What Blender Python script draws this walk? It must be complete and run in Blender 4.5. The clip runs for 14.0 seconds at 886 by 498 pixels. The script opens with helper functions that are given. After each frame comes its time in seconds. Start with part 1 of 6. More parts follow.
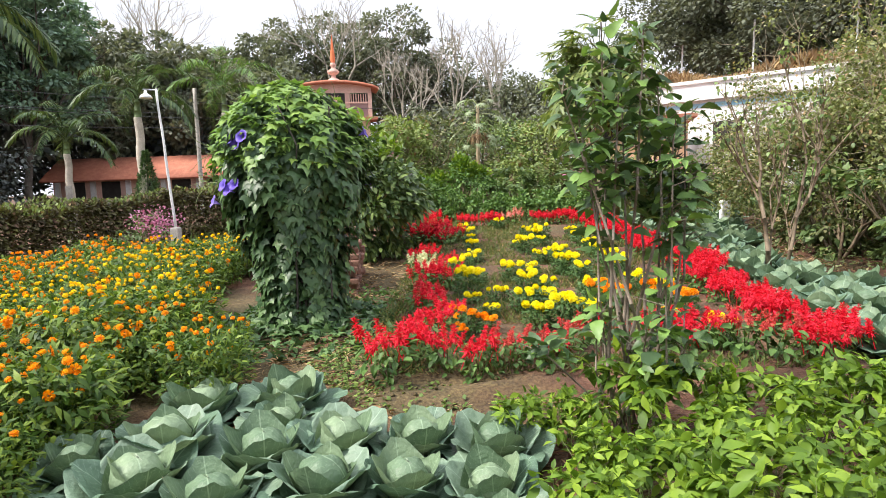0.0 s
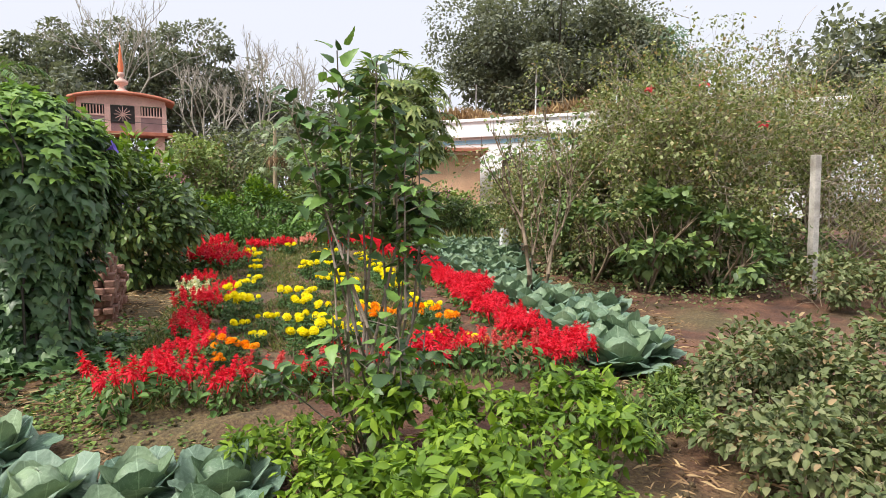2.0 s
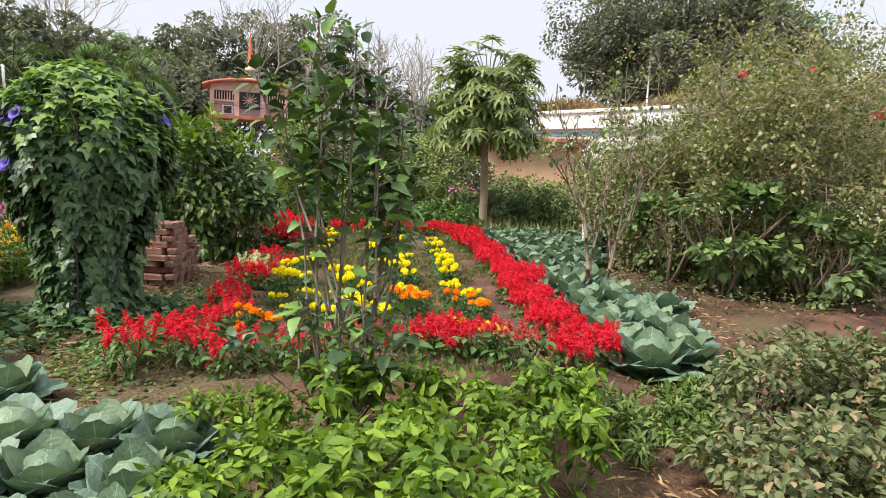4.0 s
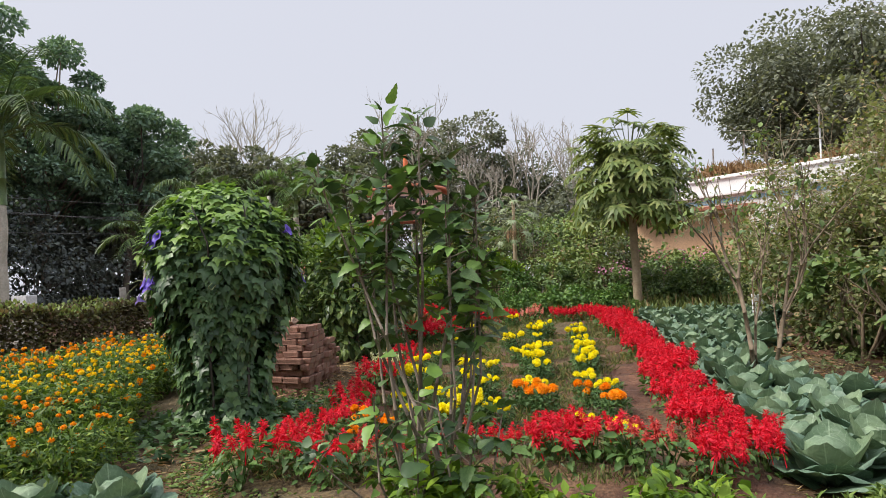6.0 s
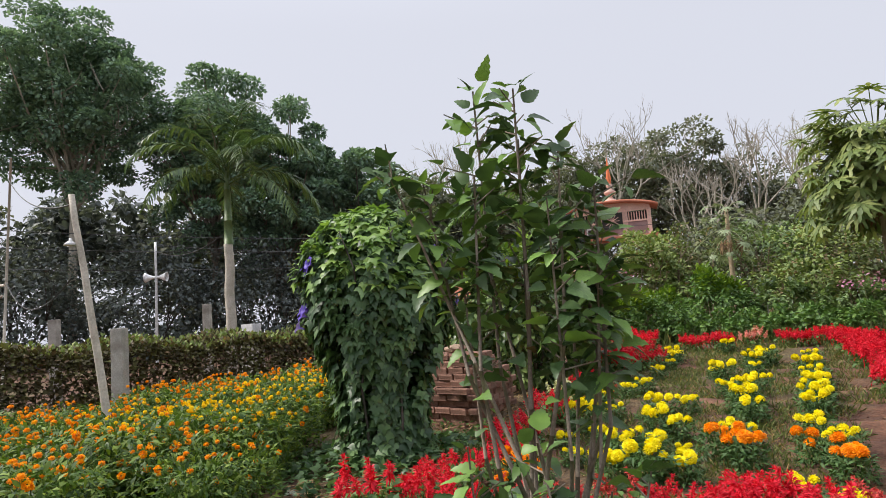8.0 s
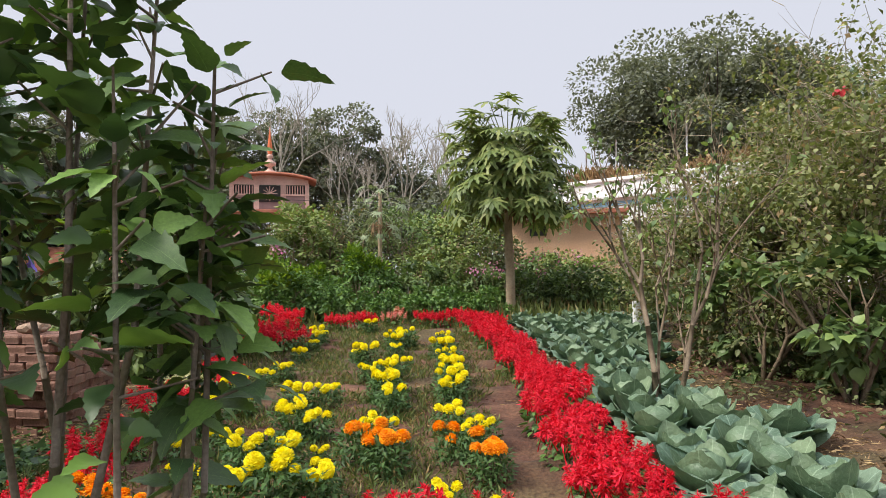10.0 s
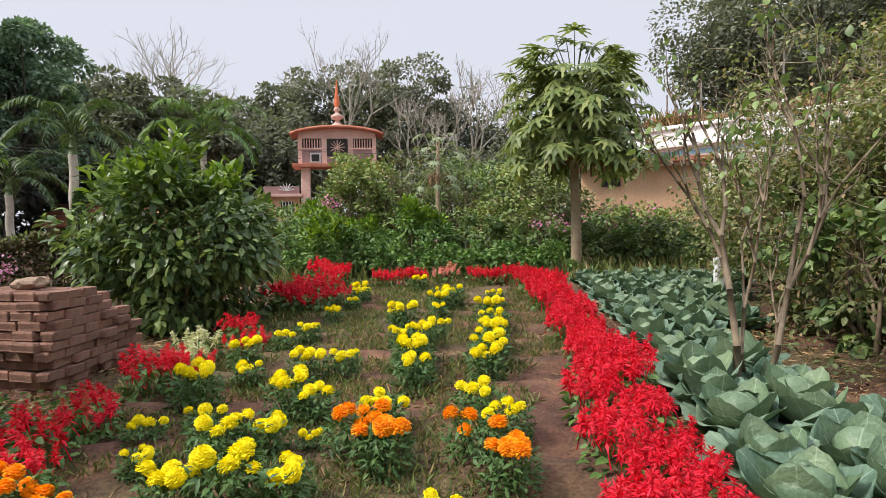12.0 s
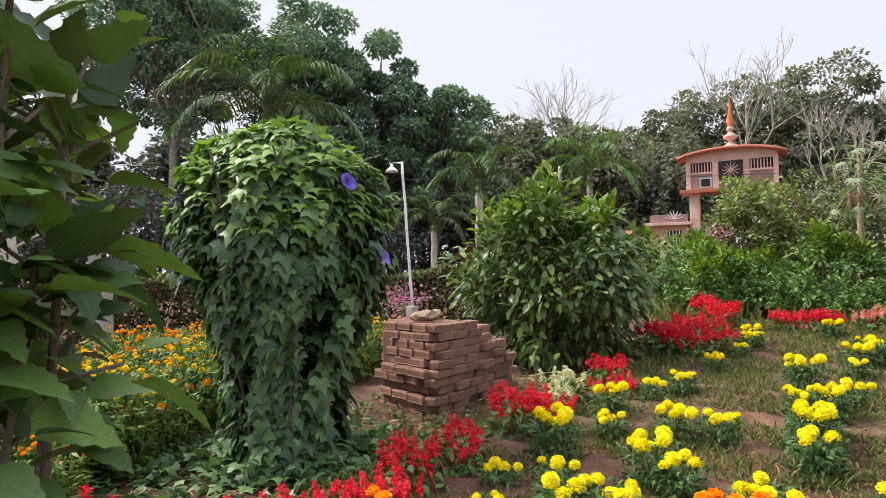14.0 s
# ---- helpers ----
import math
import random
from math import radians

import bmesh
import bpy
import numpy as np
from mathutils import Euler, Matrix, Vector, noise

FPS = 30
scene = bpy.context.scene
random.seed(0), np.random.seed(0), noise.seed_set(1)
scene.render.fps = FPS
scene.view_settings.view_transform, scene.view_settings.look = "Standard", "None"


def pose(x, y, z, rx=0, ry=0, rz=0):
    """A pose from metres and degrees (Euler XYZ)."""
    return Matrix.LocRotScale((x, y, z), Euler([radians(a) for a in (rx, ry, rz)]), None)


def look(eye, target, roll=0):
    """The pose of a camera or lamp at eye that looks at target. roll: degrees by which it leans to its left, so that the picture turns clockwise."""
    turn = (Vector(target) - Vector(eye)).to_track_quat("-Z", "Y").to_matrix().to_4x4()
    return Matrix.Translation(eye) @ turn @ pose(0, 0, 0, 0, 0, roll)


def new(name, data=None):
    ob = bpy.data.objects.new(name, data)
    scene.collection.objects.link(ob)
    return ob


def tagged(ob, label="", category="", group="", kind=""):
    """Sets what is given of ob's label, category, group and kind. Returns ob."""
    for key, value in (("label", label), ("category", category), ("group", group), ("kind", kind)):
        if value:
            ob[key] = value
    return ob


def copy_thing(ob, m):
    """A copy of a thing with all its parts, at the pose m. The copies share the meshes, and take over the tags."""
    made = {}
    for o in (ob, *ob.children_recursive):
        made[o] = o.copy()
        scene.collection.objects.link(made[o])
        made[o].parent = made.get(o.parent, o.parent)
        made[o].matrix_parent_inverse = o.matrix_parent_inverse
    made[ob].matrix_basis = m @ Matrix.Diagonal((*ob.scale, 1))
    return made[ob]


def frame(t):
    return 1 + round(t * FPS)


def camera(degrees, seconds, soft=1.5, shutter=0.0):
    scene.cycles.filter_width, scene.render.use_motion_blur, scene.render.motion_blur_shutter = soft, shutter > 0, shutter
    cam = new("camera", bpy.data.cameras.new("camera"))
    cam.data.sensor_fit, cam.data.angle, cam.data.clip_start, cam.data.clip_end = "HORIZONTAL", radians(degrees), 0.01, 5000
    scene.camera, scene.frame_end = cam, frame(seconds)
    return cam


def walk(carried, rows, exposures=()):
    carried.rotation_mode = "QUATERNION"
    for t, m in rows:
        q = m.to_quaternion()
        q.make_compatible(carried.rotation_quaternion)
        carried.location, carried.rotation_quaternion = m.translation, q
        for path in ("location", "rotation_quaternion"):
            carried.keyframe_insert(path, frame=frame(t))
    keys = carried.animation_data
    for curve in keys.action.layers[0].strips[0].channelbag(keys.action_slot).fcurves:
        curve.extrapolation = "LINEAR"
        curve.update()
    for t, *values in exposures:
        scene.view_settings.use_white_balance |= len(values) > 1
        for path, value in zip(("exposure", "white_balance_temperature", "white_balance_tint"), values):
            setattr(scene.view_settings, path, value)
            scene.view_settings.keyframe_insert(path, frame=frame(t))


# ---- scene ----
cam = camera(70.4, 14.0, soft=0.75)
PATH = [
    (0, (-1.208, -3.693, 1.56), (-1.319, -1.707, 1.346), -1.9),
    (0.5, (-1.149, -3.673, 1.551), (-1.018, -1.685, 1.376), -1.6),
    (1, (-1.107, -3.676, 1.557), (-1.003, -1.685, 1.399), -0.7),
    (1.5, (-0.993, -3.693, 1.555), (-0.683, -1.722, 1.413), -3.3),
    (2, (-0.767, -3.708, 1.54), (-0.294, -1.77, 1.397), -0.3),
    (2.2, (-0.698, -3.725, 1.547), (-0.156, -1.804, 1.415), -0.4),
    (4.3, (0.14, -3.63, 1.455), (0.096, -1.638, 1.278), 0.4),
    (4.5, (0.172, -3.611, 1.467), (0.033, -1.62, 1.328), -1.3),
    (5, (0.242, -3.562, 1.493), (0.162, -1.563, 1.508), -2.8),
    (5.5, (0.282, -3.464, 1.486), (0.237, -1.465, 1.541), -1.3),
    (6, (0.519, -3.278, 1.452), (0.11, -1.323, 1.563), -2.7),
    (6.5, (0.668, -3.086, 1.42), (-0.031, -1.219, 1.581), -1.1),
    (7, (0.715, -2.819, 1.387), (-0.314, -1.116, 1.59), 2.3),
    (7.5, (0.759, -2.608, 1.416), (-0.361, -0.975, 1.699), -0.6),
    (8, (0.764, -2.415, 1.416), (-0.258, -0.71, 1.64), -3.8),
    (8.5, (0.689, -2.186, 1.4), (0.032, -0.304, 1.563), -3.5),
    (9, (0.52, -1.978, 1.449), (0.202, -0.005, 1.524), -2.4),
    (9.2, (0.505, -1.847, 1.445), (0.282, 0.138, 1.545), -1.5),
    (11.3, (0.743, -0.756, 1.405), (0.838, 1.24, 1.5), -2.0),
    (11.5, (0.784, -0.658, 1.412), (0.744, 1.338, 1.52), -2.2),
    (12, (0.857, -0.459, 1.392), (0.607, 1.525, 1.35), -1.0),
    (12.5, (0.818, -0.286, 1.417), (0.245, 1.63, 1.406), -1.3),
    (13, (0.826, -0.173, 1.43), (-0.178, 1.556, 1.383), 0.1),
    (13.5, (0.844, -0.06, 1.504), (-0.403, 1.504, 1.554), 0.6),
    (14, (0.888, -0.07, 1.48), (-0.438, 1.425, 1.548), -0.8),
]
walk(cam, [(t, look(eye, target, roll)) for t, eye, target, roll in PATH],
     [(0.0, 0.46), (0.5, 0.26), (2.0, 0.2), (4.5, 0.2), (5.0, 0.08), (6.0, -0.12), (9.0, -0.1), (11.5, -0.08), (13.0, 0.1), (14.0, 0.17)])

# ---- sky and light ----
world = bpy.data.worlds.new("overcast_sky")
scene.world = world
world.use_nodes = True
wn, wl = world.node_tree.nodes, world.node_tree.links
wn.clear()
w_out = wn.new("ShaderNodeOutputWorld")
w_bg = wn.new("ShaderNodeBackground")
w_sky = wn.new("ShaderNodeTexSky")
w_sky.sky_type = "NISHITA"
w_sky.sun_disc = False
w_sky.sun_elevation = radians(49)
w_sky.sun_rotation = radians(-111)
w_sky.dust_density = 6.0
w_mix = wn.new("ShaderNodeMix")
w_mix.data_type = "RGBA"
w_mix.inputs["Factor"].default_value = 0.9
w_mix.inputs["B"].default_value = (7.55, 7.75, 8.7, 1)   # cloud layer, even and white
wl.new(w_sky.outputs["Color"], w_mix.inputs["A"])
w_tc = wn.new("ShaderNodeTexCoord")
w_sep = wn.new("ShaderNodeSeparateXYZ")
w_up = wn.new("ShaderNodeMapRange")                # an overcast sky is brightest overhead
w_up.interpolation_type = "SMOOTHSTEP"
w_up.inputs["From Min"].default_value, w_up.inputs["From Max"].default_value = 0.42, 1.0
w_up.inputs["To Min"].default_value, w_up.inputs["To Max"].default_value = 1.0, 2.4
w_mul = wn.new("ShaderNodeVectorMath")
w_mul.operation = "SCALE"
wl.new(w_tc.outputs["Generated"], w_sep.inputs["Vector"])
wl.new(w_sep.outputs["Z"], w_up.inputs["Value"])
wl.new(w_mix.outputs["Result"], w_mul.inputs[0])
wl.new(w_up.outputs["Result"], w_mul.inputs["Scale"])
wl.new(w_mul.outputs["Vector"], w_bg.inputs["Color"])
w_bg.inputs["Strength"].default_value = 0.11
wl.new(w_bg.outputs["Background"], w_out.inputs["Surface"])

sun_data = bpy.data.lights.new("sun", "SUN")
sun_data.energy = 4.8
sun_data.angle = radians(14)
sun_data.color = (1.0, 0.94, 0.86)
sun = new("sun", sun_data)
sun.matrix_world = look((-6.6, -2.5, 8.2), (0, 0, 0))


# ---- materials ----
def nodes_of(name):
    m = bpy.data.materials.new(name)
    m.use_nodes = True
    nt = m.node_tree
    return m, nt, nt.nodes["Principled BSDF"], nt.nodes["Material Output"]


def rgb(c):
    return (c[0], c[1], c[2], 1.0)


def noise_node(nt, scale, detail=4.0, coord="Object"):
    tc = nt.nodes.new("ShaderNodeTexCoord")
    n = nt.nodes.new("ShaderNodeTexNoise")
    n.inputs["Scale"].default_value = scale
    n.inputs["Detail"].default_value = detail
    nt.links.new(tc.outputs[coord], n.inputs["Vector"])
    return n


def ramp_node(nt, fac, stops):
    r = nt.nodes.new("ShaderNodeValToRGB")
    while len(r.color_ramp.elements) < len(stops):
        r.color_ramp.elements.new(0.5)
    for e, (pos, c) in zip(r.color_ramp.elements, stops):
        e.position, e.color = pos, rgb(c)
    nt.links.new(fac, r.inputs["Fac"])
    return r.outputs["Color"]


def mix_node(nt, fac, a, b, blend="MIX"):
    m = nt.nodes.new("ShaderNodeMix")
    m.data_type, m.blend_type = "RGBA", blend
    for key, v in (("Factor", fac), ("A", a), ("B", b)):
        if isinstance(v, (int, float)):
            m.inputs[key].default_value = v
        elif isinstance(v, tuple):
            m.inputs[key].default_value = rgb(v)
        else:
            nt.links.new(v, m.inputs[key])
    return m.outputs["Result"]


def math_node(nt, op, a, b=0.0):
    m = nt.nodes.new("ShaderNodeMath")
    m.operation = op
    for n, v in enumerate((a, b)):
        if isinstance(v, (int, float)):
            m.inputs[n].default_value = v
        else:
            nt.links.new(v, m.inputs[n])
    return m.outputs["Value"]


def bump_node(nt, bsdf, height, strength=0.4, distance=0.02):
    b = nt.nodes.new("ShaderNodeBump")
    b.inputs["Strength"].default_value = strength
    b.inputs["Distance"].default_value = distance
    nt.links.new(height, b.inputs["Height"])
    nt.links.new(b.outputs["Normal"], bsdf.inputs["Normal"])


def solid(name, a, b, scale=6.0, rough=0.8, bump=0.3, fine=60.0, metal=0.0, stain=None, coord="Object"):
    """A surface with stains at one scale and grain at another."""
    m, nt, bsdf, out = nodes_of(name)
    big = noise_node(nt, scale, 5.0, coord)
    small = noise_node(nt, fine, 6.0, coord)
    col = ramp_node(nt, big.outputs["Fac"], [(0.32, a), (0.68, b)])
    grain = ramp_node(nt, small.outputs["Fac"], [(0.3, (0.7, 0.7, 0.7)), (0.7, (1.2, 1.2, 1.2))])
    col = mix_node(nt, 0.7, col, grain, "MULTIPLY")
    if stain:
        st = noise_node(nt, scale * 0.37, 8.0, coord)
        mask = ramp_node(nt, st.outputs["Fac"], [(0.52, (0, 0, 0)), (0.66, (1, 1, 1))])
        col = mix_node(nt, mask, col, stain)
    rnd = nt.nodes.new("ShaderNodeObjectInfo")
    tone = nt.nodes.new("ShaderNodeMapRange")
    tone.inputs["To Min"].default_value, tone.inputs["To Max"].default_value = 0.8, 1.15
    nt.links.new(rnd.outputs["Random"], tone.inputs["Value"])
    hsv = nt.nodes.new("ShaderNodeHueSaturation")
    nt.links.new(tone.outputs["Result"], hsv.inputs["Value"])
    nt.links.new(col, hsv.inputs["Color"])
    nt.links.new(hsv.outputs["Color"], bsdf.inputs["Base Color"])
    bsdf.inputs["Roughness"].default_value = rough
    bsdf.inputs["Metallic"].default_value = metal
    bump_node(nt, bsdf, small.outputs["Fac"], bump, 0.01)
    return m


def leafy(name, dark, mid, light, rough=0.5, through_leaf=0.3, veins=0.0, dry=None, vein_width=0.02, crinkle=0.0):
    """Leaf tissue: every leaf its own tone, blotches inside it, light passing through."""
    m, nt, bsdf, out = nodes_of(name)
    geo = nt.nodes.new("ShaderNodeNewGeometry")
    info = nt.nodes.new("ShaderNodeObjectInfo")
    pick = math_node(nt, "FRACT", math_node(nt, "ADD", geo.outputs["Random Per Island"], info.outputs["Random"]))
    stops = [(0.0, dark), (0.5, mid), (0.95, light)]
    if dry:
        stops = [(0.0, dark), (0.5, mid), (0.9, light), (0.93, dry)]
    col = ramp_node(nt, pick, stops)
    blot = noise_node(nt, 14.0, 5.0)
    tone = ramp_node(nt, blot.outputs["Fac"], [(0.3, (0.72, 0.75, 0.72)), (0.7, (1.18, 1.16, 1.1))])
    col = mix_node(nt, 0.8, col, tone, "MULTIPLY")
    if veins > 0:
        tc = nt.nodes.new("ShaderNodeTexCoord")
        sep = nt.nodes.new("ShaderNodeSeparateXYZ")
        nt.links.new(tc.outputs["Object"], sep.inputs["Vector"])
        ax = math_node(nt, "ABSOLUTE", sep.outputs["X"])
        mid_line = math_node(nt, "LESS_THAN", ax, vein_width * 0.35)
        side = math_node(nt, "SUBTRACT", sep.outputs["Y"], math_node(nt, "MULTIPLY", ax, 0.8))
        wander = math_node(nt, "MULTIPLY", noise_node(nt, 0.5 / vein_width, 2.0).outputs["Fac"], vein_width * 5.0)
        side = math_node(nt, "FRACT", math_node(nt, "DIVIDE", math_node(nt, "ADD", side, wander), vein_width * 3.6))
        side = math_node(nt, "LESS_THAN", side, 0.13)
        both = math_node(nt, "MAXIMUM", mid_line, math_node(nt, "MULTIPLY", side, 0.4))
        col = mix_node(nt, math_node(nt, "MULTIPLY", both, veins), col, tuple(min(1.0, c * 1.6 + 0.1) for c in light))
    nt.links.new(col, bsdf.inputs["Base Color"])
    bsdf.inputs["Roughness"].default_value = rough
    bsdf.inputs["Specular IOR Level"].default_value = 0.35
    if crinkle > 0:
        bump_node(nt, bsdf, noise_node(nt, 34.0, 4.0).outputs["Fac"], crinkle, 0.02)
    else:
        bump_node(nt, bsdf, noise_node(nt, 70.0, 3.0).outputs["Fac"], 0.25, 0.004)
    tr = nt.nodes.new("ShaderNodeBsdfTranslucent")
    nt.links.new(mix_node(nt, 0.75, col, (1.0, 1.0, 0.45), "MULTIPLY"), tr.inputs["Color"])
    ms = nt.nodes.new("ShaderNodeMixShader")
    ms.inputs["Fac"].default_value = through_leaf
    nt.links.new(bsdf.outputs["BSDF"], ms.inputs[1])
    nt.links.new(tr.outputs["BSDF"], ms.inputs[2])
    nt.links.new(ms.outputs["Shader"], out.inputs["Surface"])
    return m


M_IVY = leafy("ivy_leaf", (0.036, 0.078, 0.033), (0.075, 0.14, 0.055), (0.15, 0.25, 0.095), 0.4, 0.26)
# yellower young leaves, their colour lightened further for light falling on the top
M_IVY_LIT_TOP = leafy("young_ivy_leaf", (0.12, 0.22, 0.05), (0.18, 0.31, 0.065), (0.27, 0.41, 0.09), 0.45, 0.35)
M_SHRUB = leafy("shrub_leaf", (0.0886, 0.145, 0.0569), (0.145, 0.221, 0.0822), (0.253, 0.354, 0.113), 0.42, 0.3)
M_SHRUB_DARK = leafy("glossy_shrub_leaf", (0.055, 0.1, 0.04), (0.115, 0.18, 0.06), (0.25, 0.34, 0.105), 0.36, 0.3)
M_LIME = leafy("lime_leaf", (0.06, 0.12, 0.012), (0.13, 0.23, 0.02), (0.26, 0.38, 0.036), 0.55, 0.35)
HIB_TONES = ((0.038, 0.078, 0.03), (0.085, 0.155, 0.045), (0.19, 0.33, 0.07))
M_HIB = leafy("hibiscus_leaf", *HIB_TONES, 0.44, 0.2, 0.35, None, 0.006)
M_HIB_MASS = leafy("hibiscus_foliage", *HIB_TONES, 0.44, 0.2)
M_SALVIA_LEAF = leafy("salvia_leaf", (0.05, 0.11, 0.025), (0.085, 0.17, 0.04), (0.13, 0.24, 0.06), 0.5, 0.25)
M_MARI_LEAF = leafy("marigold_leaf", (0.0427, 0.095, 0.0285), (0.0665, 0.142, 0.038), (0.104, 0.19, 0.057), 0.55, 0.25)
M_FIELD_LEAF = leafy("field_marigold_leaf", (0.032, 0.075, 0.014), (0.08, 0.15, 0.022), (0.19, 0.27, 0.034), 0.55, 0.32)
M_CABBAGE = leafy("cabbage_leaf", (0.085, 0.15, 0.1), (0.12, 0.195, 0.132), (0.185, 0.262, 0.185), 0.46, 0.15, 0.35, None, 0.008, 0.5)
M_CABBAGE_HEART = leafy("cabbage_heart", (0.105, 0.17, 0.1), (0.14, 0.21, 0.125), (0.2, 0.275, 0.165), 0.46, 0.12, 0.35, None, 0.008, 0.5)
M_PAPAYA = leafy("papaya_leaf", (0.1, 0.15, 0.045), (0.18, 0.24, 0.07), (0.33, 0.37, 0.13), 0.45, 0.3)
M_PAPAYA_PALE = leafy("pale_papaya_leaf", (0.2, 0.26, 0.14), (0.28, 0.34, 0.2), (0.36, 0.42, 0.27), 0.6, 0.25)
M_DRYLEAF = leafy("dry_leaf", (0.1, 0.06, 0.03), (0.17, 0.1, 0.05), (0.26, 0.17, 0.09), 0.8, 0.15)
M_PALM = leafy("palm_leaf", (0.04, 0.08, 0.03), (0.07, 0.125, 0.038), (0.15, 0.22, 0.07), 0.45, 0.25)
M_WILD = leafy("wild_bush_leaf", (0.09, 0.12, 0.036), (0.2, 0.235, 0.08), (0.36, 0.38, 0.18), 0.5, 0.35, 0.0, (0.42, 0.3, 0.17))
M_WEED = leafy("weed_leaf", (0.08, 0.112, 0.04), (0.136, 0.168, 0.064), (0.216, 0.232, 0.112), 0.6, 0.25, 0.0, (0.33, 0.24, 0.13))
M_HEDGE = leafy("hedge_leaf", (0.062, 0.05, 0.026), (0.1, 0.088, 0.036), (0.16, 0.165, 0.052), 0.6, 0.2, 0.0, (0.2, 0.13, 0.08))
# green shifted to blue and lightened, with bluish haze painted in
M_TREE_HAZED = leafy("tree_leaf", (0.124, 0.202, 0.161), (0.174, 0.272, 0.193), (0.235, 0.362, 0.234), 0.55, 0.35)
# greyed and paler: distance haze put into the leaf colour
M_TREE_GREY_HAZED = leafy("far_tree_leaf", (0.12, 0.135, 0.105), (0.17, 0.19, 0.14), (0.23, 0.25, 0.18), 0.6, 0.35)
# dark foliage colour with a bluish haze tint mixed in
M_TREE_DARK_HAZED = leafy("dark_tree_leaf", (0.0832, 0.0986, 0.107), (0.119, 0.139, 0.138), (0.167, 0.192, 0.177), 0.6, 0.3)
M_MIDBUSH = leafy("mid_bush_leaf", (0.137, 0.192, 0.0615), (0.205, 0.273, 0.082), (0.328, 0.396, 0.123), 0.55, 0.25, 0.0, (0.25, 0.18, 0.09))
M_CROP = leafy("crop_leaf", (0.075, 0.15, 0.0438), (0.112, 0.213, 0.0562), (0.188, 0.312, 0.075), 0.5, 0.25)
M_GRASS = leafy("grass_blade", (0.07, 0.1, 0.028), (0.12, 0.16, 0.042), (0.22, 0.24, 0.08), 0.6, 0.3, 0.0, (0.38, 0.27, 0.13))
M_STRAW = leafy("straw", (0.2, 0.115, 0.058), (0.3, 0.19, 0.1), (0.46, 0.33, 0.17), 0.8, 0.15)
M_CLOVER = leafy("clover_leaf", (0.06, 0.11, 0.025), (0.11, 0.18, 0.035), (0.2, 0.27, 0.06), 0.55, 0.25)
M_RED = leafy("salvia_red", (0.6, 0.004, 0.02), (0.76, 0.008, 0.035), (0.88, 0.03, 0.075), 0.6, 0.35)
M_DARKRED = leafy("salvia_faded_red", (0.5, 0.03, 0.03), (0.62, 0.05, 0.05), (0.72, 0.12, 0.1), 0.55, 0.3)
M_CREAM = leafy("salvia_cream", (0.6, 0.6, 0.33), (0.72, 0.72, 0.45), (0.8, 0.8, 0.6), 0.55, 0.3)
M_CORAL = leafy("salvia_coral", (0.75, 0.18, 0.15), (0.8, 0.28, 0.24), (0.85, 0.42, 0.36), 0.55, 0.3)
M_YELLOW = leafy("marigold_yellow", (0.82, 0.68, 0.0), (0.92, 0.8, 0.002), (0.97, 0.87, 0.02), 0.85, 0.35)
M_ORANGE = leafy("marigold_orange", (0.84, 0.24, 0.0), (0.93, 0.33, 0.0), (0.97, 0.43, 0.0), 0.85, 0.35)
M_GOLD = leafy("field_marigold_gold", (0.86, 0.5, 0.0), (0.93, 0.62, 0.0), (0.97, 0.72, 0.01), 0.85, 0.35)
M_FIELD_ORANGE = leafy("field_marigold_orange", (0.83, 0.22, 0.0), (0.92, 0.33, 0.0), (0.97, 0.48, 0.0), 0.85, 0.35)
M_BLUE = leafy("morning_glory_blue", (0.12, 0.07, 0.5), (0.19, 0.12, 0.68), (0.32, 0.25, 0.85), 0.5, 0.3)
M_PINK = leafy("pink_petal", (0.55, 0.16, 0.36), (0.68, 0.24, 0.47), (0.78, 0.4, 0.6), 0.55, 0.3)
M_POLE = solid("pole_white_paint", (0.62, 0.62, 0.62), (0.74, 0.74, 0.73), 2, 0.6, 0.1, 40)
M_LILAC = leafy("lilac_petal", (0.55, 0.45, 0.65), (0.65, 0.55, 0.75), (0.75, 0.7, 0.82), 0.55, 0.3)
M_HIBRED = leafy("red_hibiscus_petal", (0.5, 0.03, 0.05), (0.62, 0.05, 0.07), (0.72, 0.1, 0.12), 0.5, 0.3)

M_BARK = solid("grey_bark", (0.16, 0.12, 0.085), (0.3, 0.25, 0.2), 8, 0.9, 0.6, 90)
M_BARK_PALE = solid("pale_bark", (0.32, 0.28, 0.22), (0.46, 0.42, 0.35), 5, 0.9, 0.5, 60)
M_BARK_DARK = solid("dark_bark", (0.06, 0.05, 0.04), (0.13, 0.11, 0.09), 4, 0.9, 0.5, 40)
M_TWIG = solid("dry_twig", (0.24, 0.19, 0.13), (0.4, 0.34, 0.24), 10, 0.9, 0.4, 80)
M_STEM = solid("green_stem", (0.13, 0.17, 0.06), (0.22, 0.24, 0.1), 12, 0.6, 0.3, 90)
M_BROWN_STEM = solid("brown_stem", (0.15, 0.11, 0.07), (0.26, 0.2, 0.13), 14, 0.8, 0.4, 90)
M_PAPAYA_TRUNK = solid("papaya_trunk", (0.33, 0.24, 0.15), (0.47, 0.37, 0.25), 7, 0.85, 0.5, 50)
M_PALM_TRUNK = solid("palm_trunk", (0.42, 0.38, 0.31), (0.58, 0.53, 0.45), 6, 0.85, 0.4, 40)
M_CROWNSHAFT = solid("palm_crownshaft", (0.09, 0.15, 0.05), (0.15, 0.22, 0.08), 6, 0.5, 0.3, 40)
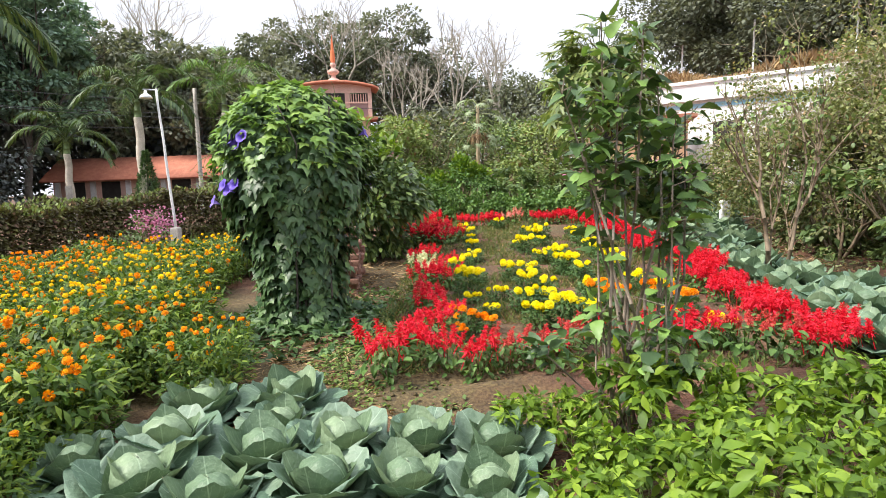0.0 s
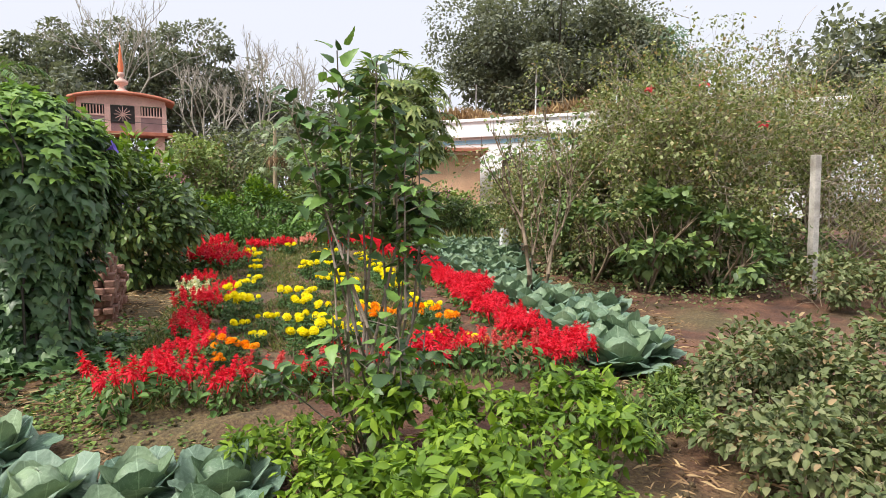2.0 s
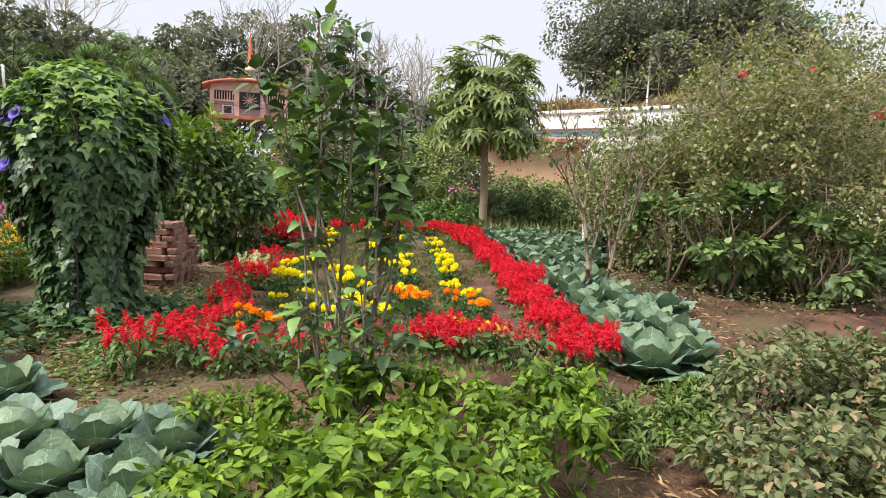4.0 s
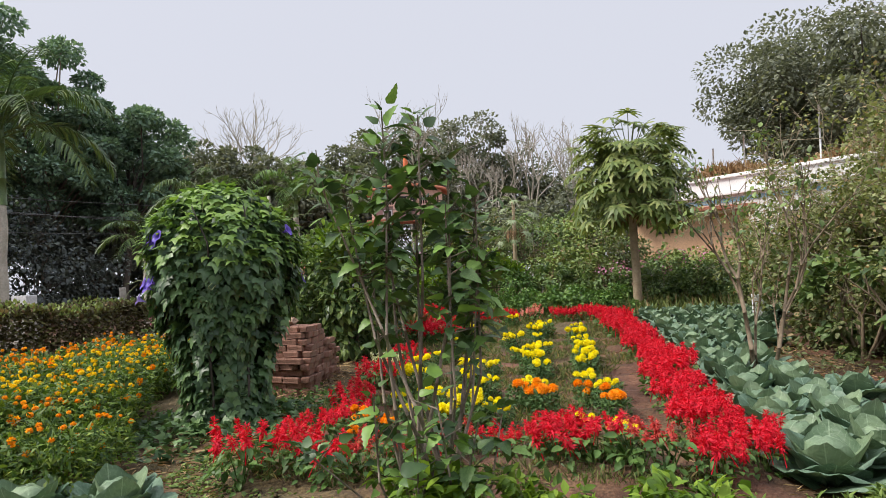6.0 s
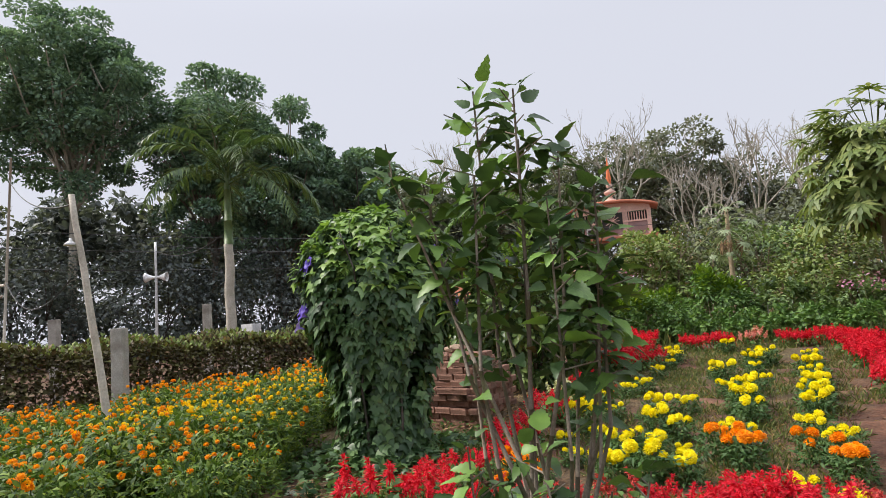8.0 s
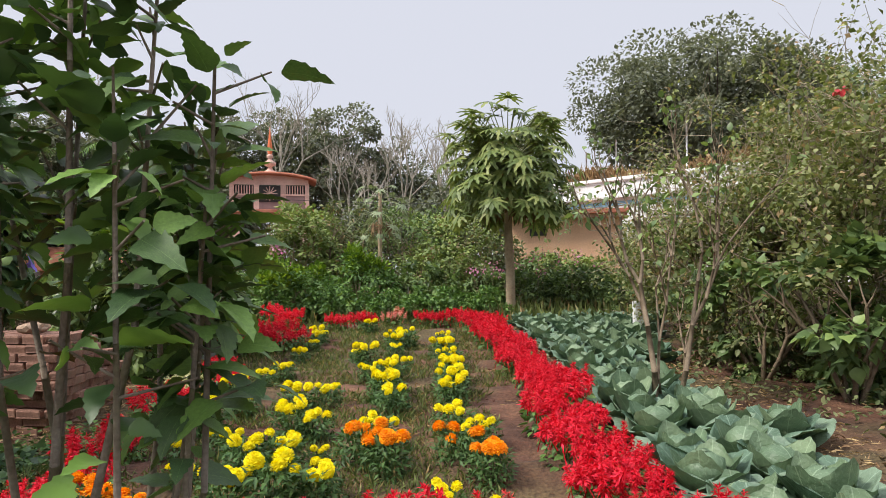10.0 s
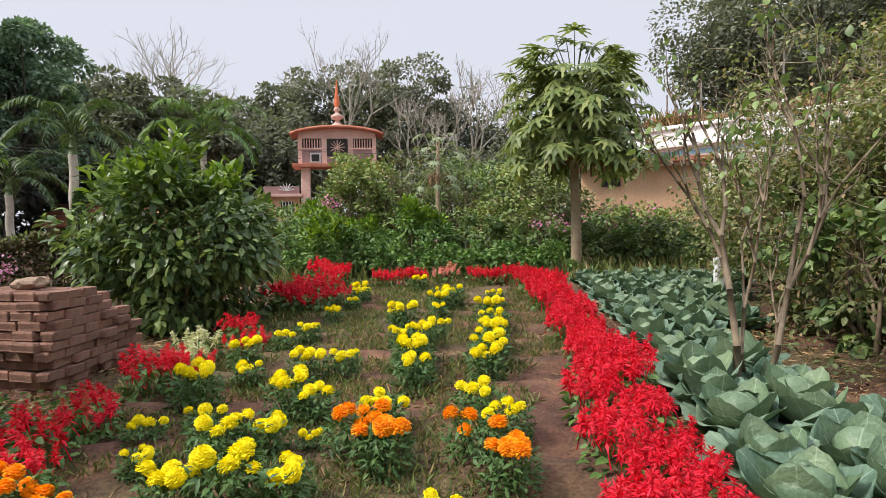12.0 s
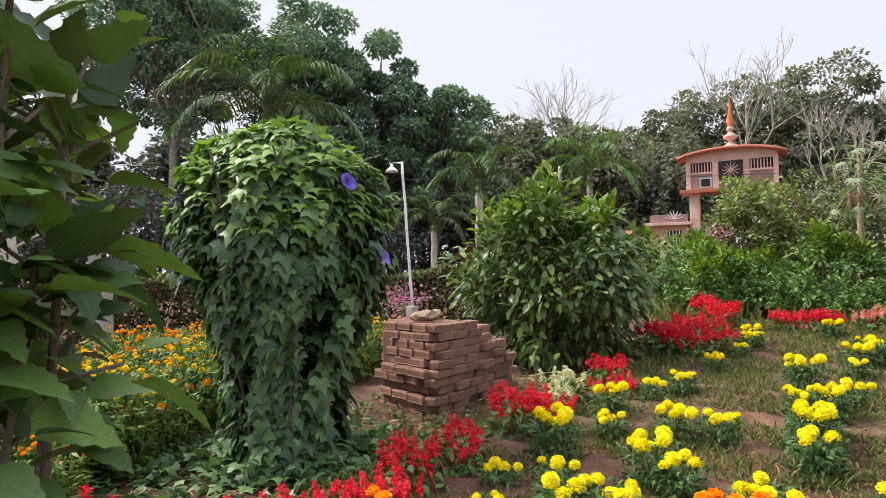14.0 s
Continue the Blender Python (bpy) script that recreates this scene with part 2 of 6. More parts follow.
M_BRICK = solid("clay_brick", (0.19, 0.095, 0.068), (0.32, 0.17, 0.12), 9, 0.92, 0.7, 70, 0.0, (0.18, 0.115, 0.08))
M_DUST = solid("dusty_rubble", (0.28, 0.18, 0.12), (0.42, 0.3, 0.21), 9, 0.95, 0.6, 60)
M_CONCRETE = solid("weathered_concrete", (0.33, 0.31, 0.27), (0.5, 0.47, 0.42), 5, 0.9, 0.5, 50, 0.0, (0.2, 0.18, 0.15))
M_WHITE = solid("weathered_white_paint", (0.74, 0.75, 0.76), (0.86, 0.86, 0.86), 1.5, 0.75, 0.2, 30, 0.0, (0.6, 0.59, 0.56))
M_PEACH = solid("peach_plaster", (0.68, 0.4, 0.24), (0.78, 0.49, 0.31), 1.5, 0.85, 0.2, 25, 0.0, (0.58, 0.34, 0.21))
M_PINKWALL = solid("pink_plaster", (0.72, 0.45, 0.37), (0.82, 0.56, 0.46), 1.5, 0.85, 0.2, 25, 0.0, (0.55, 0.33, 0.27))
M_MAUVE = solid("mauve_panel", (0.33, 0.2, 0.19), (0.43, 0.27, 0.25), 2.0, 0.8, 0.2, 25)
M_ROOF = solid("terracotta_roof", (0.4, 0.13, 0.08), (0.52, 0.2, 0.12), 3, 0.85, 0.4, 20)
M_BLUEPAINT = solid("pale_blue_paint", (0.25, 0.5, 0.68), (0.35, 0.6, 0.75), 3, 0.7, 0.2, 25)
M_METAL = solid("galvanised_metal", (0.5, 0.5, 0.5), (0.65, 0.65, 0.66), 8, 0.45, 0.2, 60, 0.6)
M_WIRE = solid("black_cable", (0.02, 0.02, 0.02), (0.04, 0.04, 0.04), 8, 0.6, 0.1, 60)
M_DARKGAP = solid("dark_opening", (0.025, 0.022, 0.02), (0.05, 0.045, 0.04), 3, 0.9, 0.1, 20)
M_FLAG = solid("saffron_cloth", (0.75, 0.16, 0.06), (0.85, 0.25, 0.1), 6, 0.8, 0.2, 40)


def soil_material():
    m, nt, bsdf, out = nodes_of("garden_soil")
    a = noise_node(nt, 0.55, 6.0)
    b = noise_node(nt, 3.2, 8.0)
    c = noise_node(nt, 38.0, 8.0)
    soil = ramp_node(nt, b.outputs["Fac"], [(0.3, (0.046, 0.02, 0.012)), (0.5, (0.1, 0.044, 0.024)), (0.72, (0.18, 0.088, 0.048))])
    moss = ramp_node(nt, c.outputs["Fac"], [(0.3, (0.05, 0.05, 0.018)), (0.7, (0.12, 0.11, 0.04))])
    mask = ramp_node(nt, a.outputs["Fac"], [(0.46, (0, 0, 0)), (0.6, (0.6, 0.6, 0.6))])
    col = mix_node(nt, mask, soil, moss)
    grain = ramp_node(nt, c.outputs["Fac"], [(0.3, (0.55, 0.52, 0.5)), (0.7, (1.3, 1.3, 1.3))])
    col = mix_node(nt, 0.8, col, grain, "MULTIPLY")
    nt.links.new(col, bsdf.inputs["Base Color"])
    bsdf.inputs["Roughness"].default_value = 0.95
    mixh = math_node(nt, "ADD", math_node(nt, "MULTIPLY", b.outputs["Fac"], 0.5), c.outputs["Fac"])
    bump_node(nt, bsdf, mixh, 0.8, 0.03)
    return m


M_SOIL = soil_material()
RNG = np.random.default_rng(11)


# ---- mesh tools ----
def nmesh(name, verts, polys, smooth=False):
    """A mesh from an (n, 3) array and a list of index arrays (k, corners)."""
    me = bpy.data.meshes.new(name)
    verts = np.ascontiguousarray(verts, dtype=np.float32)
    polys = [np.asarray(p, dtype=np.int32) for p in polys if len(p)]
    me.vertices.add(len(verts))
    me.vertices.foreach_set("co", verts.ravel())
    loops = np.concatenate([p.ravel() for p in polys])
    sizes = np.concatenate([np.full(len(p), p.shape[1], dtype=np.int32) for p in polys])
    me.loops.add(len(loops))
    me.loops.foreach_set("vertex_index", loops)
    me.polygons.add(len(sizes))
    me.polygons.foreach_set("loop_start", np.concatenate([[0], np.cumsum(sizes)[:-1]]).astype(np.int32))
    me.update(calc_edges=True)
    if smooth:
        me.polygons.foreach_set("use_smooth", np.ones(len(sizes), dtype=bool))
    return me


def part(name, data, material, parent=None, label="", loc=None, kind=""):
    """Links a mesh or a bmesh as one object, under a parent where one is given."""
    if isinstance(data, bmesh.types.BMesh):
        me = bpy.data.meshes.new(name)
        data.to_mesh(me)
        data.free()
        data = me
    if not data.materials:
        data.materials.append(material)
    ob = new(name, data)
    if loc is not None:
        ob.location = loc
    if parent is not None:
        ob.parent = parent
    if label or kind:
        tagged(ob, label, kind=kind)
    return ob


def thing(name, label, category, loc=(0, 0, 0), group="", kind=""):
    ob = new(name)
    ob.empty_display_size = 0.1
    ob.location = loc
    return tagged(ob, label, category, group, kind)


def unit(v):
    v = np.asarray(v, dtype=float)
    return v / np.maximum(np.linalg.norm(v, axis=-1, keepdims=True), 1e-9)


def scatter(tmpl, pts, along, normal, size):
    """Copies of a leaf (verts with the tip along +y and the face towards +z, polys), as one set of arrays."""
    tv, tp = tmpl
    n = len(pts)
    d = unit(along)
    x = unit(np.cross(d, normal))
    z = np.cross(x, d)
    rot = np.stack([x, d, z], axis=2)
    size = np.broadcast_to(np.asarray(size, dtype=float).reshape(-1, 1, 1), (n, 1, 1))
    v = np.einsum("nij,kj->nki", rot, tv) * size + np.asarray(pts)[:, None, :]
    shift = (np.arange(n) * len(tv))[:, None, None]
    return v.reshape(-1, 3), [(p[None] + shift).reshape(-1, p.shape[1]) for p in tp]


def merge(sets):
    """One set of arrays out of several."""
    verts, polys, base = [], [], 0
    for v, p in sets:
        verts.append(v)
        polys += [q + base for q in p]
        base += len(v)
    return np.concatenate(verts), polys


def blade(widths, droop=0.15, fold=0.12, wave=0.0):
    """A leaf of length 1: half widths at even stations from base to tip."""
    n = len(widths)
    s = np.linspace(0, 1, n)
    v, p = [], []
    for i in range(n):
        z = -droop * s[i] ** 2
        w = widths[i]
        ripple = wave * math.sin(i * 2.4)
        v += [(-w, s[i], z + fold * w + ripple), (0, s[i], z), (w, s[i], z + fold * w - ripple)]
    for i in range(n - 1):
        a = 3 * i
        p += [(a, a + 1, a + 4, a + 3), (a + 1, a + 2, a + 5, a + 4)]
    return np.array(v, dtype=float), [np.array(p)]


def diamond(w=0.35, droop=0.1):
    v = np.array([(0, 0, 0), (-w, 0.42, 0.07), (0, 0.5, -0.02), (w, 0.42, 0.07), (0, 1, -droop)], dtype=float)
    return v, [np.array([(0, 2, 1), (2, 4, 1), (0, 3, 2), (2, 3, 4)])]


def lobed(points, sag=0.12):
    """A leaf with lobes: an outline (half, mirrored) fanned from its middle."""
    half = np.array(points, dtype=float)
    full = np.concatenate([half, half[::-1][1:] * [-1, 1]]) if abs(half[-1][0]) < 1e-6 else np.concatenate([half, half[::-1] * [-1, 1]])
    v = [(0, 0.35, 0.03)] + [(x, y, -sag * (x * x + (y - 0.35) ** 2)) for x, y in full]
    p = [(0, i, i + 1) for i in range(1, len(full))]
    return np.array(v), [np.array(p)]


L_DIAMOND = diamond()
L_SLIM = diamond(0.17, 0.2)
L_FLORET = (np.array([(0, 0, 0), (-0.13, 0.5, 0.06), (0.13, 0.5, 0.06), (0, 1, -0.25)], dtype=float), [np.array([(0, 2, 1), (1, 2, 3)])])
L_FAR = (np.array([(0, 0, 0), (-0.33, 0.48, 0.08), (0.33, 0.48, 0.08), (0, 1, -0.1)], dtype=float), [np.array([(0, 2, 1), (1, 2, 3)])])
L_THIN = (np.array([(0, 0, 0), (-0.16, 0.45, 0.05), (0.16, 0.45, 0.05), (0, 1, -0.2)], dtype=float), [np.array([(0, 2, 1), (1, 2, 3)])])
L_SOFT = (np.array([(0, 0, 0), (-0.3, 0.3, 0.08), (-0.24, 0.7, 0.02), (0, 1, -0.18), (0.24, 0.7, 0.02), (0.3, 0.3, 0.08)], dtype=float), [np.array([(0, 3, 2), (0, 2, 1), (0, 5, 4), (0, 4, 3)])])
L_OVATE = blade([0.03, 0.27, 0.33, 0.2, 0.0], 0.2, 0.2)
L_HIB = blade([0.05, 0.33, 0.4, 0.33, 0.2, 0.1, 0.0], 0.22, 0.16, 0.02)
L_HIBISCUS = blade([0.04, 0.22, 0.3, 0.31, 0.27, 0.28, 0.21, 0.22, 0.13, 0.14, 0.06, 0.0], 0.3, 0.24, 0.01)
L_LANCE = blade([0.03, 0.17, 0.23, 0.17, 0.0], 0.3, 0.2)
L_CHILI = blade([0.02, 0.2, 0.24, 0.13, 0.0], 0.28, 0.25, 0.015)
L_IVY = lobed([(0.0, 0.1), (0.22, -0.1), (0.46, 0.02), (0.62, 0.34), (0.3, 0.38), (0.2, 0.55), (0.0, 1.0)], 0.3)
L_GRASS = (np.array([(-0.05, 0, 0), (0.05, 0, 0), (0.02, 0.6, 0.03), (0.0, 1.0, -0.15)]), [np.array([(0, 1, 2), (0, 2, 3)])])
L_PETAL = (np.array([(-0.25, 0, 0), (0.25, 0, 0), (0.58, 0.7, -0.05), (-0.58, 0.7, 0.05), (0, 1.0, -0.25)]), [np.array([(0, 1, 2), (0, 2, 3), (3, 2, 4)])])


def tube(segs, sides=6):
    """Tapered round pieces: rows of p0, p1, r0, r1."""
    segs = [s for s in segs if np.linalg.norm(np.subtract(s[1], s[0])) > 1e-5]
    p0 = np.array([s[0] for s in segs], dtype=float)
    p1 = np.array([s[1] for s in segs], dtype=float)
    r0 = np.array([s[2] for s in segs], dtype=float)
    r1 = np.array([s[3] for s in segs], dtype=float)
    d = unit(p1 - p0)
    ref = np.where(np.abs(d[:, 2:3]) > 0.9, np.array([[1.0, 0, 0]]), np.array([[0, 0, 1.0]]))
    x = unit(np.cross(d, ref))
    y = np.cross(d, x)
    ang = np.linspace(0, 2 * math.pi, sides, endpoint=False)
    ring = x[:, None] * np.cos(ang)[None, :, None] + y[:, None] * np.sin(ang)[None, :, None]
    v = np.concatenate([p0[:, None] + ring * r0[:, None, None], p1[:, None] + ring * r1[:, None, None]], axis=1)
    k = np.arange(sides)
    quad = np.stack([k, k + sides, (k + 1) % sides + sides, (k + 1) % sides], axis=1)
    shift = (np.arange(len(segs)) * 2 * sides)[:, None, None]
    caps = np.concatenate([np.stack([np.zeros(sides - 2, int), k[2:], k[1:-1]], 1), np.stack([np.full(sides - 2, sides), sides + k[1:-1], sides + k[2:]], 1)])
    if sides < 6:
        return v.reshape(-1, 3), [(quad[None] + shift).reshape(-1, 4)]
    return v.reshape(-1, 3), [(quad[None] + shift).reshape(-1, 4), (caps[None] + shift).reshape(-1, 3)]


def chain(points, r0, r1):
    """Segments along a bent line, thinning evenly."""
    n = len(points) - 1
    return [(points[i], points[i + 1], r0 + (r1 - r0) * i / n, r0 + (r1 - r0) * (i + 1) / n) for i in range(n)]


def sweep(points, r0, r1, sides=12):
    """One round skin along a bent line, closed at both ends."""
    pts = np.array(points, dtype=float)
    n = len(pts)
    ang = np.linspace(0, 2 * math.pi, sides, endpoint=False)
    v = []
    for i, p in enumerate(pts):
        d = unit(pts[min(i + 1, n - 1)] - pts[max(i - 1, 0)])
        x = unit(np.cross(d, [0.0, 1.0, 0.0]))
        y = np.cross(d, x)
        r = r0[i] if np.ndim(r0) else r0 + (r1 - r0) * i / (n - 1)
        v += [p + r * (math.cos(t) * x + math.sin(t) * y) for t in ang]
    k = np.arange(sides)
    quads = np.concatenate([np.stack([k + i * sides, (k + 1) % sides + i * sides, (k + 1) % sides + (i + 1) * sides, k + (i + 1) * sides], 1) for i in range(n - 1)])
    caps = np.concatenate([np.stack([np.zeros(sides - 2, int), k[2:], k[1:-1]], 1), (n - 1) * sides + np.stack([np.zeros(sides - 2, int), k[1:-1], k[2:]], 1)])
    return np.array(v), [quads, caps]


def grow(rng, base, aim, length, radius, depth, kids=3, spread=0.7, wiggle=0.25, lift=0.15, keep=0.72, bits=3):
    """A branching limb: its segments and its end points with their directions."""
    segs, tips = [], []
    p, d = np.array(base, dtype=float), unit(aim)
    pts = [p]
    for i in range(bits):
        d = unit(d + rng.normal(0, wiggle, 3) * 0.6 + [0, 0, lift * 0.5])
        p = p + d * length / bits
        pts.append(p)
    end = radius * (0.62 if depth else 0.3)
    segs += chain(pts, radius, end)
    if depth == 0:
        return segs, [(p, d)]
    for i in range(kids):
        side = unit(np.cross(d, rng.normal(0, 1, 3)))
        nd = unit(d + side * spread * rng.uniform(0.6, 1.25) + [0, 0, lift])
        start = pts[-1] if i == 0 or rng.random() < 0.5 else pts[-2]
        s, t = grow(rng, start, nd, length * keep * rng.uniform(0.8, 1.15), end, depth - 1, kids, spread, wiggle, lift, keep, bits)
        segs += s
        tips += t
    return segs, tips


def puff(rng, centres, radius, per, flat=0.7):
    """Points round clump centres, with their outward directions."""
    centres = np.asarray(centres, dtype=float)
    c = np.repeat(centres, per, axis=0)
    d = unit(rng.normal(0, 1, (len(c), 3)))
    r = rng.random((len(c), 1)) ** 0.45
    off = d * r * np.asarray(radius).reshape(-1, 1).repeat(per, 0).reshape(-1, 1) if np.ndim(radius) else d * r * radius
    off[:, 2] *= flat
    return c + off, d


def leaves_at(rng, tmpl, pts, out, size, droop=0.35, jitter=0.7):
    """Leaves that point outward and hang a little, their faces turned up."""
    n = len(pts)
    along = unit(out + rng.normal(0, jitter, (n, 3)) + [0, 0, -droop])
    normal = unit(np.array([0, 0, 1.0]) + 0.45 * out + rng.normal(0, 0.35, (n, 3)))
    return scatter(tmpl, pts, along, normal, size * rng.uniform(0.65, 1.25, n))


def block(sx, sy, sz, bevel=0.0, at=(0, 0, 0)):
    bm = bmesh.new()
    bmesh.ops.create_cube(bm, size=1.0, matrix=Matrix.Translation(at) @ Matrix.Diagonal((sx, sy, sz, 1)))
    if bevel:
        bmesh.ops.bevel(bm, geom=bm.edges[:], offset=bevel, segments=2, affect="EDGES", profile=0.6)
    return bm


def lathe(profile, sides=20):
    """A turned shape: rows of radius, height."""
    prof = np.array(profile, dtype=float)
    ang = np.linspace(0, 2 * math.pi, sides, endpoint=False)
    v = np.stack([prof[:, None, 0] * np.cos(ang), prof[:, None, 0] * np.sin(ang), np.repeat(prof[:, 1:2], sides, 1)], 2).reshape(-1, 3)
    p = [(i * sides + k, i * sides + (k + 1) % sides, (i + 1) * sides + (k + 1) % sides, (i + 1) * sides + k) for i in range(len(prof) - 1) for k in range(sides)]
    return v, [np.array(p)]


def ground_z(x, y):
    """The lie of the land: the beds climb gently away from the path, the marigold field on the low side is nearly level."""
    x, y = np.asarray(x, dtype=float), np.asarray(y, dtype=float)
    f = np.clip((x + 7.5) / 3.5, 0, 1)
    f = f * f * (3 - 2 * f)
    high = 0.05 * np.clip(y, -6, 20)
    low = 0.02 * np.clip(y, -6, 20)
    return f * high + (1 - f) * low


def gz(x, y):
    return float(ground_z(x, y))


# ---- ground ----
def build_ground():
    def axis(lo, hi, step, reach):
        near = np.arange(lo, hi + 1e-6, step)
        far = np.array([1.5, 4, 9, 18, 35, 70, 140, 300, 700])
        far = far[far < reach]
        return np.concatenate([(lo - far)[::-1], near, hi + far])
    xs, ys = axis(-11, 9, 0.1, 800), axis(-7, 16, 0.1, 800)
    gx, gy = np.meshgrid(xs, ys)
    z = ground_z(gx, gy)
    bed = np.clip((gx + 2.3) / 0.4, 0, 1) * np.clip((1.9 - gx) / 0.3, 0, 1) * np.clip((gy - 0.4) / 0.3, 0, 1) * np.clip((10.8 - gy) / 0.4, 0, 1)
    steps = (gy * 1.35 + 0.12 * np.sin(gx * 2.1)) % 1.0
    z = z + bed * (0.04 + 0.07 * np.where(steps < 0.75, steps / 0.75, (1 - steps) / 0.25))
    rough = np.zeros_like(z)
    near = (gx > -11.1) & (gx < 9.1) & (gy > -7.1) & (gy < 16.1)
    flat_x, flat_y = gx[near], gy[near]
    rough[near] = [0.035 * noise.noise((a * 1.1, b * 1.1, 0.3)) + 0.022 * noise.noise((a * 4.3, b * 4.3, 1.7)) for a, b in zip(flat_x, flat_y)]
    z = z + rough + RNG.normal(0, 0.004, z.shape) * near
    ny, nx = gx.shape
    idx = np.arange(nx * ny).reshape(ny, nx)
    quads = np.stack([idx[:-1, :-1], idx[:-1, 1:], idx[1:, 1:], idx[1:, :-1]], -1).reshape(-1, 4)
    me = nmesh("ground", np.stack([gx, gy, z], -1).reshape(-1, 3), [quads], True)
    tagged(part("ground", me, M_SOIL), "brown garden soil with dry straw and mossy patches", "ground", kind="structure")


build_ground()


# ---- flower plants ----
def spike_mesh(rng, rows=11, tall=0.12, per=9):
    pts, along = [], []
    for i in range(rows):
        h = tall * i / (rows - 1)
        k = per if i < rows - 3 else per - 2
        for j in range(k):
            a = 2 * math.pi * (j + 0.5 * (i % 2)) / k + rng.uniform(-0.3, 0.3)
            rise = -0.15 + 1.5 * (i / rows) ** 2
            pts.append((0, 0, h))
            along.append((math.cos(a), math.sin(a), rise + rng.uniform(-0.8, 0.7)))
    size = np.array([0.05 * (1 - 0.38 * (p[2] / tall)) for p in pts])
    v, p = scatter(L_FLORET, np.array(pts), np.array(along), unit(rng.normal(0, 0.5, (len(pts), 3)) + [0.1, 0.1, 1.0]), size * rng.uniform(0.7, 1.3, len(pts)))
    sv, sp = tube([((0, 0, -0.12), (0, 0, tall), 0.004, 0.002)], 4)
    return nmesh("flower_spike", *merge([(v, p), (sv, sp)]))


SPIKES = [spike_mesh(np.random.default_rng(s), 9 + s, 0.085 + 0.02 * s) for s in range(3)]


def salvia_proto(seed, material, label, spikes=10, faded=False):
    rng = np.random.default_rng(seed)
    ob = thing("salvia_plant", label, "flower", group="salvia border")
    n = 80
    a, r, h = rng.uniform(0, 6.28, n), 0.17 * np.sqrt(rng.random(n)), rng.uniform(0.04, 0.3, n)
    pts = np.stack([r * np.cos(a), r * np.sin(a), h], 1)
    out = unit(np.stack([np.cos(a), np.sin(a), 0.1 * np.ones(n)], 1))
    v = leaves_at(rng, L_SOFT, pts, out, 0.075, 0.4, 0.4)
    stems = [((0, 0, 0), (0.12 * math.cos(k), 0.12 * math.sin(k), 0.27), 0.006, 0.004) for k in range(6)]
    part("foliage", nmesh("foliage", *merge([v, tube(stems, 4)])), M_SALVIA_LEAF, ob)
    for i in range(spikes):
        ang = 2.4 * i
        rad = 0.185 * math.sqrt((i + 0.5) / spikes)
        me = SPIKES[i % 3] if material is M_RED else SPIKES[i % 3].copy()
        if material is not M_RED:
            me.materials.clear()
        s = part("flower_spike", me, material, ob, "", (rad * math.cos(ang), rad * math.sin(ang), 0.26 + 0.09 * rng.random()))
        s.rotation_euler = (rng.uniform(-0.5, 0.5), rng.uniform(-0.5, 0.5), rng.uniform(0, 6.28))
        sc = rng.uniform(0.85, 1.25) * (0.7 if faded else 1.0)
        s.scale = (sc, sc, sc)
    return ob


def planted(proto, x, y, scale, spin, lift=0.0, lean=0.0):
    m = Matrix.Translation((x, y, gz(x, y) + lift)) @ Euler((lean, 0.6 * lean, spin)).to_matrix().to_4x4()
    made = copy_thing(proto, m)
    made.scale = (scale, scale, scale)
    return made


def first(proto, x, y, scale=1.0, spin=0.0, lift=0.0):
    proto.location = (x, y, gz(x, y) + lift)
    proto.rotation_euler = (0, 0, spin)
    proto.scale = (scale, scale, scale)


def lay_out(protos, spots, rng, lo=0.85, hi=1.15, lift=0.0, lean=0.06):
    """The first spots take the models themselves, the rest copies of them."""
    for n, (x, y, *s) in enumerate(spots):
        scale = (s[0] if s else 1.0) * rng.uniform(lo, hi)
        if n < len(protos):
            first(protos[n], x, y, scale, rng.uniform(0, 6.28), lift)
        else:
            planted(protos[n % len(protos)], x, y, scale, rng.uniform(0, 6.28), lift, rng.normal(0, lean))


